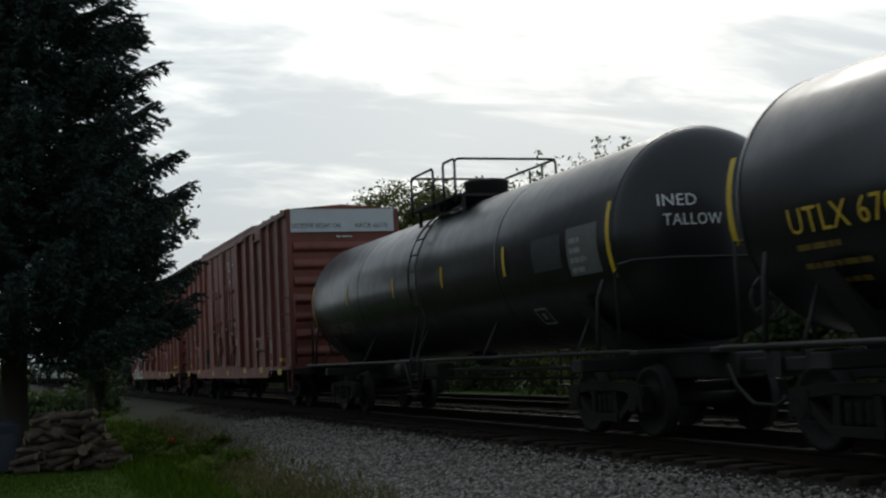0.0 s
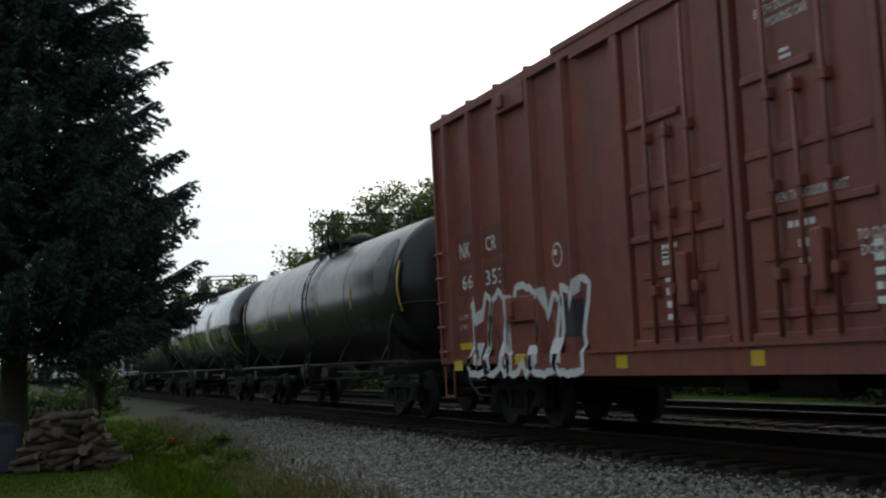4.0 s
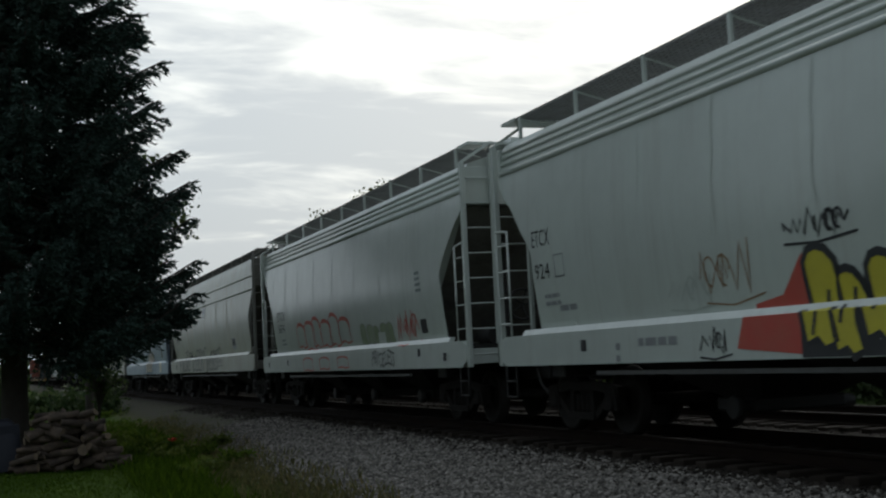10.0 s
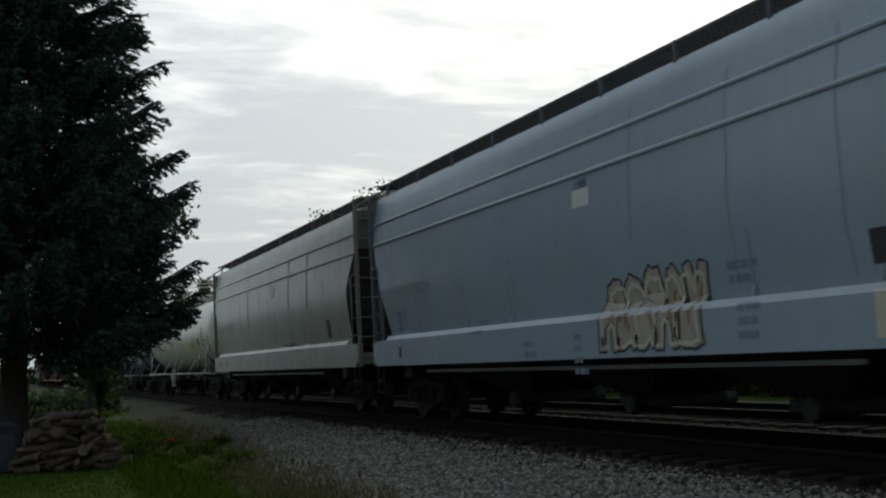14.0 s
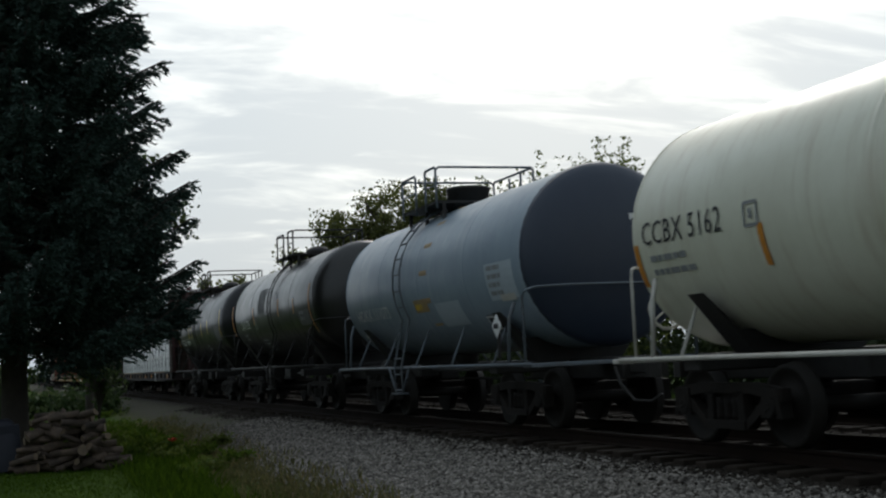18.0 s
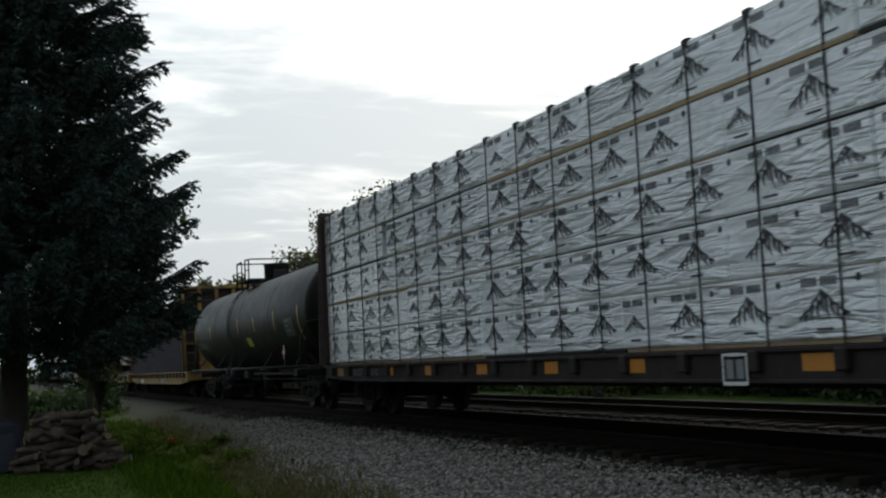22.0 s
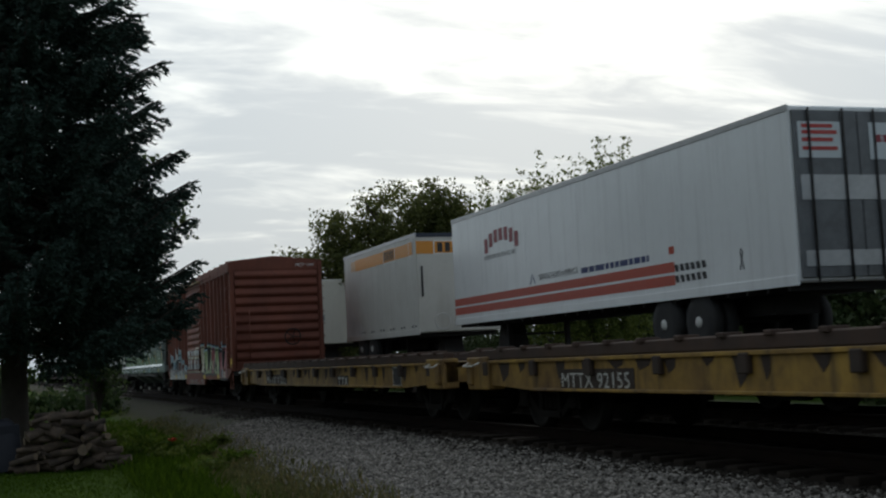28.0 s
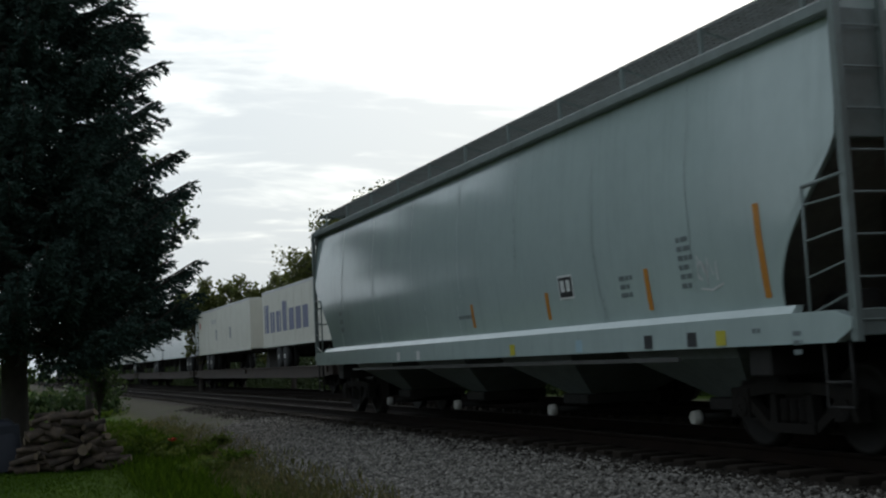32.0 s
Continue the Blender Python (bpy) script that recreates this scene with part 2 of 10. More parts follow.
M["trailer_blue"] = surface("blue_trailer_skin", (0.055, 0.16, 0.28), 0.45, 0, (0.045, 0.125, 0.22), 0.5, 0.8, (0.16, 0.2, 0.24), 0.3, 0.03, 8)
M["trailer_cream"] = surface("cream_trailer_skin", (0.60, 0.58, 0.50), 0.45, 0, (0.5, 0.47, 0.4), 0.5, 0.6, (0.4, 0.37, 0.3), 0.3, 0.03, 8)
M["alloy"] = surface("dull_aluminium", (0.5, 0.5, 0.49), 0.45, 0.7, (0.35, 0.34, 0.33), 0.5, 3.0)
M["rubber"] = surface("black_tyre_rubber", (0.022, 0.022, 0.022), 0.85, 0, (0.04, 0.037, 0.033), 0.5, 6.0)
M["hub_white"] = surface("white_wheel_hub", (0.6, 0.6, 0.57), 0.5, 0, (0.4, 0.36, 0.3), 0.5, 8.0)
M["stripe_red"] = surface("red_stripe_paint", (0.48, 0.075, 0.045), 0.45, 0, (0.4, 0.09, 0.05), 0.4, 3.0)
M["stripe_orange"] = surface("orange_band_paint", (0.68, 0.27, 0.03), 0.45, 0, (0.6, 0.25, 0.05), 0.4, 3.0)
M["logo_navy"] = surface("navy_logo_paint", (0.03, 0.045, 0.16), 0.45)
M["logo_red"] = surface("dark_red_logo_paint", (0.30, 0.04, 0.05), 0.45)
M["slat_grey"] = surface("grey_bulkhead_lining", (0.085, 0.08, 0.085), 0.75, 0, (0.055, 0.05, 0.052), 0.6, 2.0, GRIME, 0.4, 0.1, 20)
M["gloss_tank"] = surface("glossy_black_tank_paint", (0.012, 0.0125, 0.014), 0.24, 0, (0.022, 0.022, 0.023), 0.5, 0.6, (0.036, 0.035, 0.033), 0.5, 0.03, 6, spec=0.6)
for key, coat, rough_, ior in (("gloss_tank", 0.7, 0.16, 1.5), ("dusty_tank", 0.6, 0.2, 1.5), ("black_tank", 0.4, 0.2, 1.5), ("hopper_green", 0.5, 0.12, 1.45), ("hopper_white", 0.8, 0.2, 1.5), ("hopper_olive", 0.6, 0.25, 1.5), ("hopper_blue", 0.6, 0.25, 1.5), ("trailer_white", 0.6, 0.2, 1.5), ("white_tank", 0.25, 0.25, 1.5), ("blue_tank", 0.3, 0.25, 1.5), ("wrap", 1.0, 0.26, 1.5)):
    skin = M[key].node_tree.nodes["Principled BSDF"]
    skin.inputs["Coat Weight"].default_value, skin.inputs["Coat Roughness"].default_value, skin.inputs["Coat IOR"].default_value = coat, rough_, ior
M["stencil_slate"] = surface("slate_blue_stencil", (0.03, 0.055, 0.085), 0.55)
M["stencil_green"] = surface("dark_green_stencil", (0.03, 0.075, 0.06), 0.6)
M["faded_blue"] = surface("faded_blue_stencil", (0.19, 0.23, 0.30), 0.65)
M["faded_olive"] = surface("faded_olive_stencil", (0.30, 0.30, 0.27), 0.65)
M["stencil_dark"] = surface("dark_grey_stencil", (0.17, 0.20, 0.20), 0.6)
M["spray_tan"] = surface("tan_spray_paint", (0.34, 0.25, 0.13), 0.6, 0, (0.28, 0.17, 0.08), 0.6, 3.0)
M["blue_patch"] = surface("pale_blue_touch_up_paint", (0.40, 0.46, 0.50), 0.55, 0, (0.33, 0.38, 0.42), 0.5, 2.0)
M["steel_blue"] = surface("blue_grey_handrail_paint", (0.12, 0.145, 0.17), 0.6, 0, (0.08, 0.07, 0.06), 0.5, 3.0)
M["faint_patch"] = surface("dull_black_touch_up_paint", (0.028, 0.028, 0.027), 0.6)
M["rust_dark"] = surface("dark_rusty_steel", (0.035, 0.024, 0.018), 0.85, 0, (0.06, 0.035, 0.022), 0.6, 2.0, None, 0, 0.2, 30)
M["door_steel"] = surface("brushed_steel_door", (0.45, 0.45, 0.45), 0.4, 0.6, (0.3, 0.3, 0.3), 0.6, 4.0)
M["door_steel_dark"] = surface("sooty_steel_door", (0.16, 0.165, 0.17), 0.45, 0.4, (0.09, 0.09, 0.09), 0.6, 4.0)
M["band_pale"] = surface("faded_orange_paint", (0.68, 0.45, 0.25), 0.5)
M["faint_white"] = surface("dusty_white_paint", (0.5, 0.49, 0.46), 0.6)
M["soot"] = surface("sooty_white_paint", (0.52, 0.52, 0.50), 0.5, 0, (0.72, 0.72, 0.71), 0.9, 1.4)
# grime plus the shade between car ends, mixed into one colour
M["end_grime_shaded"] = surface("shaded_grimy_end_paint", (0.15, 0.145, 0.125), 0.75, 0, (0.08, 0.072, 0.058), 0.7, 1.2, (0.035, 0.03, 0.024), 0.5, 0.1, 15)
M["seam_grey"] = surface("grey_seam_stain", (0.46, 0.50, 0.45), 0.6, 0, (0.40, 0.425, 0.385), 0.7, 3.0)
M["seam_rust"] = surface("rusty_seam_stain", (0.30, 0.25, 0.165), 0.7, 0, (0.36, 0.34, 0.28), 0.7, 2.0)
M["seam_blue"] = surface("dull_blue_seam_stain", (0.20, 0.235, 0.28), 0.7, 0, (0.25, 0.28, 0.32), 0.7, 3.0)
M["seam_green"] = surface("grey_green_seam_stain", (0.335, 0.395, 0.38), 0.3, 0, (0.30, 0.355, 0.345), 0.7, 3.0, spec=0.45)
M["sill_maroon"] = surface("sooty_maroon_paint", (0.022, 0.010, 0.009), 0.75, 0, (0.014, 0.010, 0.008), 0.7, 1.0, GRIME, 0.5, 0.08, 18)
M["trim_green"] = surface("dull_grey_green_paint", (0.20, 0.235, 0.225), 0.6, 0, (0.13, 0.14, 0.13), 0.6, 2.0)
M["box_patch"] = surface("dark_red_touch_up_paint", (0.13, 0.04, 0.03), 0.65, 0, (0.17, 0.05, 0.034), 0.6, 2.0)
# brighter than the blue car's paint: a highlight put into the colour
M["rib_highlight_blue"] = surface("highlit_blue_rib_paint", (0.42, 0.49, 0.54), 0.5, 0, (0.34, 0.39, 0.43), 0.5, 2.0)
M["grate_pale"] = surface("pale_galvanised_grating", (0.24, 0.24, 0.23), 0.7, 0.2, (0.15, 0.14, 0.13), 0.6, 3.0)
M["fill_drab"] = surface("drab_cream_spray_paint", (0.40, 0.36, 0.30), 0.6, 0, (0.30, 0.23, 0.19), 0.7, 2.5)
M["post_beige"] = surface("weathered_beige_post", (0.30, 0.29, 0.25), 0.55, 0, (0.2, 0.19, 0.16), 0.5, 2.0)
M["fill_green"] = surface("dull_green_spray_paint", (0.22, 0.27, 0.15), 0.6, 0, (0.34, 0.38, 0.30), 0.7, 2.5)
M["seam_dim"] = surface("faint_grey_spray_paint", (0.36, 0.39, 0.35), 0.65, 0, (0.45, 0.48, 0.43), 0.7, 2.5)
# rib colour with the highlight painted in, above the beige body's tone
M["rib_highlight"] = surface("highlit_rib_paint", (0.60, 0.60, 0.55), 0.5, 0, (0.42, 0.41, 0.36), 0.5, 2.0)
M["trim_olive"] = surface("dull_grey_ladder_paint", (0.20, 0.20, 0.175), 0.65, 0, (0.12, 0.10, 0.08), 0.6, 2.0)
M["trim_blue"] = surface("dull_blue_ladder_paint", (0.10, 0.125, 0.155), 0.65, 0, (0.07, 0.07, 0.075), 0.6, 2.0)
M["diamond_red"] = surface("red_placard", (0.5, 0.06, 0.05), 0.5)


# ---- mesh tools ----
class Build:
    """Collects vertices and faces of one mesh."""

    def __init__(self):
        self.v, self.f, self.smooth = [], [], []

    def add(self, verts, faces, smooth=False):
        o = len(self.v)
        self.v += [tuple(p) for p in verts]
        self.f += [tuple(i + o for i in fc) for fc in faces]
        self.smooth += [smooth] * len(faces)
        return self

    def box(self, x0, x1, y0, y1, z0, z1, bev=0.0):
        if bev <= 0:
            p = [(x, y, z) for x in (x0, x1) for y in (y0, y1) for z in (z0, z1)]
            return self.add(p, [(0, 1, 3, 2), (4, 6, 7, 5), (0, 4, 5, 1), (2, 3, 7, 6), (0, 2, 6, 4), (1, 5, 7, 3)])
        b = bev
        p, f = [], []
        idx = {}
        for i, x in enumerate((x0, x1)):
            for j, y in enumerate((y0, y1)):
                for k, z in enumerate((z0, z1)):
                    sx, sy, sz = (b, -b)[i], (b, -b)[j], (b, -b)[k]
                    idx[i, j, k] = len(p)
                    p += [(x, y + sy, z + sz), (x + sx, y, z + sz), (x + sx, y + sy, z)]
        q = lambda i, j, k, a: idx[i, j, k] + a
        for s in (0, 1):
            f.append((q(s, 0, 0, 0), q(s, 0, 1, 0), q(s, 1, 1, 0), q(s, 1, 0, 0)))
            f.append((q(0, s, 0, 1), q(1, s, 0, 1), q(1, s, 1, 1), q(0, s, 1, 1)))
            f.append((q(0, 0, s, 2), q(0, 1, s, 2), q(1, 1, s, 2), q(1, 0, s, 2)))
        for i in (0, 1):
            for j in (0, 1):
                f.append((q(i, j, 0, 0), q(i, j, 1, 0), q(i, j, 1, 1), q(i, j, 0, 1)))
                f.append((q(i, 0, j, 0), q(i, 1, j, 0), q(i, 1, j, 2), q(i, 0, j, 2)))
                f.append((q(0, i, j, 1), q(1, i, j, 1), q(1, i, j, 2), q(0, i, j, 2)))
                for k in (0, 1):
                    f.append((q(i, j, k, 0), q(i, j, k, 1), q(i, j, k, 2)))
        return self.add(p, f)

    def tube(self, pts, r=0.02, n=6, closed=False):
        pts = [Vector(p) for p in pts]
        m = len(pts)
        verts, faces = [], []
        for i, p in enumerate(pts):
            a = pts[(i - 1) % m] if (i or closed) else p
            b = pts[(i + 1) % m] if (i < m - 1 or closed) else p
            d = (b - a).normalized()
            up = Vector((0, 0, 1)) if abs(d.z) < 0.9 else Vector((1, 0, 0))
            s = d.cross(up).normalized()
            t = s.cross(d)
            verts += [p + r * (math.cos(2 * math.pi * k / n) * s + math.sin(2 * math.pi * k / n) * t) for k in range(n)]
        for i in range(m if closed else m - 1):
            for k in range(n):
                j = (i + 1) % m
                faces.append((i * n + k, i * n + (k + 1) % n, j * n + (k + 1) % n, j * n + k))
        if not closed:
            faces += [tuple(range(n))[::-1], tuple((m - 1) * n + k for k in range(n))]
        return self.add(verts, faces, n > 5)

    def lathe(self, prof, axis="y", n=32, centre=(0, 0, 0), smooth=True):
        """prof: (along, radius) pairs."""
        verts, faces = [], []
        c = Vector(centre)
        for al, r in prof:
            for k in range(n):
                a = 2 * math.pi * k / n
                u, w = r * math.cos(a), r * math.sin(a)
                q = {"y": (u, al, w), "x": (al, u, w), "z": (u, w, al)}[axis]
                verts.append(c + Vector(q))
        for i in range(len(prof) - 1):
            for k in range(n):
                faces.append((i * n + k, i * n + (k + 1) % n, (i + 1) * n + (k + 1) % n, (i + 1) * n + k))
        self.add(verts, faces, smooth)
        o = len(self.v) - len(verts)
        self.f += [tuple(o + k for k in range(n))[::-1], tuple(o + (len(prof) - 1) * n + k for k in range(n))]
        self.smooth += [False, False]
        return self

    def prism(self, poly, y0, y1, axis="y"):
        """A polygon of (a, b) pairs drawn out along an axis: y -> (x, z), x -> (y, z), z -> (x, y)."""
        def p(a, b, s):
            return {"y": (a, s, b), "x": (s, a, b), "z": (a, b, s)}[axis]
        n = len(poly)
        v = [p(a, b, y0) for a, b in poly] + [p(a, b, y1) for a, b in poly]
        f = [(i, (i + 1) % n, n + (i + 1) % n, n + i) for i in range(n)] + [tuple(range(n))[::-1], tuple(range(n, 2 * n))]
        return self.add(v, f)

    def mesh(self, name):
        me = bpy.data.meshes.new(name)
        me.from_pydata(self.v, [], self.f)
        me.polygons.foreach_set("use_smooth", self.smooth)
        bm = bmesh.new()
        bm.from_mesh(me)
        bmesh.ops.recalc_face_normals(bm, faces=bm.faces)
        bm.to_mesh(me)
        bm.free()
        return me


def part(name, b, material, parent=None, label="", at=None):
    """One mesh object, under a thing or a part where one is given."""
    me = b if isinstance(b, bpy.types.Mesh) else b.mesh(name)
    if material and not me.materials:
        me.materials.append(material)
    ob = new(name, me)
    if parent:
        ob.parent = parent
    if at is not None:
        ob.matrix_basis = at
    if name in ("stencil", "wrap_print", "needle_tuft", "leaf", "twig"):
        tagged(ob, label, kind="stuff")
    elif label:
        tagged(ob, label)
    return ob


def thing(name, label, category, group="", kind=""):
    return tagged(new(name), label, category, group, kind)


# ---- ground ----
def lawn_edge(y):
    """Where the lawn gives way to gravel: farther from the eye the lawn reaches closer to the track."""
    return min(5.3, max(3.6, 4.1 + 0.05 * (y - 16)))


def ground_z(x, y):
    """Height of the ground: lawn, gravel slope up to the ties, the level bed of two tracks, then a verge."""
    lawn = -0.66 + 0.03 * math.sin(x * 0.7 + y * 0.31)
    e = lawn_edge(y) - 0.5
    if x < e:
        z = lawn
    elif x < 6.9:
        k = (x - e) / (6.9 - e)
        z = lawn + (-0.235 - lawn) * (k * k * (3 - 2 * k) * 0.5 + 0.5 * k)
    elif x < 15.2:
        z = -0.235
    elif x < 19:
        z = -0.235 - 0.4 * (x - 15.2) / 3.8
    else:
        z = -0.635
    if 3.0 < x < 6.9:
        z += 0.03 * noise.noise((x * 1.3, y * 1.3, 0)) + 0.04 * noise.noise((x * 0.45, y * 0.45, 3))
    return z


def ground_material():
    mt = bpy.data.materials.new("gravel_grass_and_soil")
    mt.use_nodes = True
    nt = mt.node_tree
    b = nt.nodes["Principled BSDF"]
    N, K = nt.nodes.new, nt.links.new
    tc = N("ShaderNodeTexCoord")
    sep = N("ShaderNodeSeparateXYZ")
    K(tc.outputs["Object"], sep.inputs[0])

    def nz(sc, detail=6.0, r=0.6):
        n = N("ShaderNodeTexNoise")
        n.inputs["Scale"].default_value, n.inputs["Detail"].default_value, n.inputs["Roughness"].default_value = sc, detail, r
        K(tc.outputs["Object"], n.inputs["Vector"])
        return n.outputs[0]

    def ramp(fac, lo, hi):
        r = N("ShaderNodeMapRange")
        r.interpolation_type = "SMOOTHSTEP"
        r.inputs[1].default_value, r.inputs[2].default_value = lo, hi
        K(fac, r.inputs[0])
        return r.outputs[0]

    def mix(fac, a, c):
        m = N("ShaderNodeMix")
        m.data_type = "RGBA"
        K(fac, m.inputs[0])
        for s, i in ((a, 6), (c, 7)):
            if isinstance(s, tuple):
                m.inputs[i].default_value = rgba(s)
            else:
                K(s, m.inputs[i])
        return m.outputs[2]

    def math_(op, a, c):
        m = N("ShaderNodeMath")
        m.operation = op
        for i, s in enumerate((a, c)):
            if isinstance(s, (int, float)):
                m.inputs[i].default_value = s
            else:
                K(s, m.inputs[i])
        return m.outputs[0]

    vor = N("ShaderNodeTexVoronoi")
    vor.inputs["Scale"].default_value = 17.0
    K(tc.outputs["Object"], vor.inputs["Vector"])
    stone = mix(vor.outputs["Color"], (0.106, 0.097, 0.086), (0.265, 0.243, 0.216))
    stone = mix(ramp(vor.outputs["Distance"], 0.35, 0.75), stone, (0.05, 0.047, 0.043))
    stone = mix(ramp(nz(0.35), 0.42, 0.7), stone, (0.12, 0.105, 0.09))
    bed = mix(ramp(nz(3.0), 0.35, 0.7), (0.022, 0.018, 0.014), (0.042, 0.035, 0.028))
    grass = mix(ramp(nz(1.4), 0.35, 0.68), (0.034, 0.066, 0.006), (0.055, 0.092, 0.009))
    grass = mix(ramp(nz(26.0), 0.45, 0.7), grass, (0.025, 0.04, 0.014))
    wob = math_("ADD", sep.outputs[0], math_("MULTIPLY", math_("SUBTRACT", nz(0.9), 0.5), 0.9))
    edge = math_("MINIMUM", math_("MAXIMUM", math_("MULTIPLY_ADD", sep.outputs[1], 0.05), 3.6), 5.3)
    edge.node.inputs[0].links[0].from_node.inputs[0].links[0].from_node.inputs[2].default_value = 3.3
    verge = mix(ramp(nz(4.0), 0.35, 0.65), (0.085, 0.078, 0.044), (0.05, 0.062, 0.02))
    col = mix(ramp(math_("SUBTRACT", wob, edge), -0.9, -0.3), grass, verge)
    col = mix(ramp(math_("SUBTRACT", wob, edge), -0.1, 0.5), col, stone)
    far = ramp(math_("ADD", sep.outputs[1], math_("MULTIPLY", nz(0.5), 9.0)), 33.0, 44.0)
    earth = mix(ramp(nz(2.2), 0.4, 0.65), (0.055, 0.047, 0.036), (0.05, 0.058, 0.026))
    col = mix(math_("MULTIPLY", far, math_("MULTIPLY", ramp(wob, 5.0, 5.6), 0.8)), col, earth)
    col = mix(ramp(wob, 6.35, 7.7), col, bed)
    col = mix(ramp(wob, 15.0, 15.8), col, stone)
    col = mix(ramp(wob, 21.0, 22.5), col, grass)
    K(col, b.inputs["Base Color"])
    b.inputs["Roughness"].default_value = 0.95
    b.inputs["Specular IOR Level"].default_value = 0.06
    bp = N("ShaderNodeBump")
    bp.inputs["Strength"].default_value, bp.inputs["Distance"].default_value = 0.8, 0.03
    K(vor.outputs["Distance"], bp.inputs["Height"])
    K(bp.outputs[0], b.inputs["Normal"])
    return mt


def build_ground():
    xs = [-2500, -600, -150, -60, -25, -12] + [-8 + 0.4 * i for i in range(76)] + [24, 32, 60, 150, 600, 2500]
    ys = [-2500, -800, -300, -120, -60, -30, -12, -4] + [0.5 * i for i in range(0, 141)] + [76, 84, 96, 112, 135, 165, 210, 280, 400, 700, 1300, 2800]
    v = [(x, y, ground_z(x, y)) for y in ys for x in xs]
    nx = len(xs)
    f = [(j * nx + i, j * nx + i + 1, (j + 1) * nx + i + 1, (j + 1) * nx + i) for j in range(len(ys) - 1) for i in range(nx - 1)]
    b = Build().add(v, f, True)
    g = part("ground", b, ground_material())
    tagged(g, "lawn running into a grey gravel slope and a dark ballast bed", "ground", kind="structure")


build_ground()


def scatter_mesh(name, centres, shapes, scale_lo, scale_hi, seed, squash=0.7):
    """Many small solids in one mesh, by numpy."""
    rng = np.random.default_rng(seed)
    verts, faces = [], []
    base_v = [np.array(s[0], float) for s in shapes]
    base_f = [np.array(s[1], int) for s in shapes]
    pick = rng.integers(0, len(shapes), len(centres))
    off = 0
    for k in range(len(shapes)):
        c = centres[pick == k]
        n = len(c)
        if not n:
            continue
        q = rng.normal(size=(n, 4))
        q /= np.linalg.norm(q, axis=1)[:, None]
        w, x, y, z = q.T
        R = np.stack([1 - 2 * (y * y + z * z), 2 * (x * y - z * w), 2 * (x * z + y * w), 2 * (x * y + z * w), 1 - 2 * (x * x + z * z),
                      2 * (y * z - x * w), 2 * (x * z - y * w), 2 * (y * z + x * w), 1 - 2 * (x * x + y * y)], 1).reshape(n, 3, 3)
        s = rng.uniform(scale_lo, scale_hi, (n, 1, 1)) * rng.uniform(0.7, 1.3, (n, 1, 3))
        p = np.einsum("nij,vj->nvi", R, base_v[k]) * s
        p[:, :, 2] *= squash
        p += c[:, None, :]
        verts.append(p.reshape(-1, 3))
        nv = len(base_v[k])
        faces.append((base_f[k][None] + (np.arange(n) * nv)[:, None, None] + off).reshape(-1, base_f[k].shape[1]))
        off += n * nv
    me = bpy.data.meshes.new(name)
    me.from_pydata(np.concatenate(verts).tolist(), [], np.concatenate(faces).tolist())
    return me


def stone_shapes():
    rng = np.random.default_rng(5)
    base = np.array([(1, 0, 0), (-1, 0, 0), (0, 1, 0), (0, -1, 0), (0, 0, 1), (0, 0, -1)], float)
    tri = [(0, 2, 4), (2, 1, 4), (1, 3, 4), (3, 0, 4), (2, 0, 5), (1, 2, 5), (3, 1, 5), (0, 3, 5)]
    return [(base * rng.uniform(0.6, 1.2, (6, 3)) + rng.uniform(-0.25, 0.25, (6, 3)), tri) for _ in range(6)]


def island_material(name, a, c, rough=0.9, a2=None, seedless=True, spec=0.25, translucent=0.0):
    mt = bpy.data.materials.new(name)
    mt.use_nodes = True
    nt = mt.node_tree
    b = nt.nodes["Principled BSDF"]
    g = nt.nodes.new("ShaderNodeNewGeometry")
    r = nt.nodes.new("ShaderNodeValToRGB")
    r.color_ramp.elements[0].color, r.color_ramp.elements[1].color = rgba(a), rgba(c)
    if a2:
        e = r.color_ramp.elements.new(0.5)
        e.color = rgba(a2)
    nt.links.new(g.outputs["Random Per Island"], r.inputs[0])
    nt.links.new(r.outputs[0], b.inputs["Base Color"])
    b.inputs["Roughness"].default_value = rough
    b.inputs["Specular IOR Level"].default_value = spec
    if translucent:
        b.inputs["Transmission Weight"].default_value = 0.0
        tr = nt.nodes.new("ShaderNodeBsdfTranslucent")
        nt.links.new(r.outputs[0], tr.inputs[0])
        mx = nt.nodes.new("ShaderNodeMixShader")
        mx.inputs[0].default_value = translucent
        out = nt.nodes["Material Output"]
        nt.links.new(b.outputs[0], mx.inputs[1])
        nt.links.new(tr.outputs[0], mx.inputs[2])
        nt.links.new(mx.outputs[0], out.inputs[0])
    return mt


M["stone"] = island_material("grey_crushed_stone", (0.066, 0.059, 0.052), (0.325, 0.295, 0.262), 0.9, (0.163, 0.147, 0.129))
M["stone_dark"] = island_material("oily_crushed_stone", (0.016, 0.013, 0.011), (0.065, 0.055, 0.045), 0.95, (0.032, 0.027, 0.022), spec=0.1)
M["blade"] = island_material("grass_blades", (0.034, 0.070, 0.005), (0.085, 0.135, 0.011), 0.95, (0.055, 0.10, 0.008), spec=0.05, translucent=0.35)
M["weed"] = island_material("weed_leaves", (0.04, 0.075, 0.010), (0.13, 0.17, 0.025), 0.85, (0.075, 0.12, 0.016), spec=0.1, translucent=0.35)
M["dry"] = island_material("dry_grass_stalks", (0.11, 0.10, 0.045), (0.24, 0.185, 0.09), 0.9, (0.11, 0.12, 0.035), translucent=0.3)
M["needle"] = island_material("spruce_needles", (0.017, 0.034, 0.027), (0.055, 0.088, 0.072), 0.85, (0.03, 0.054, 0.042))
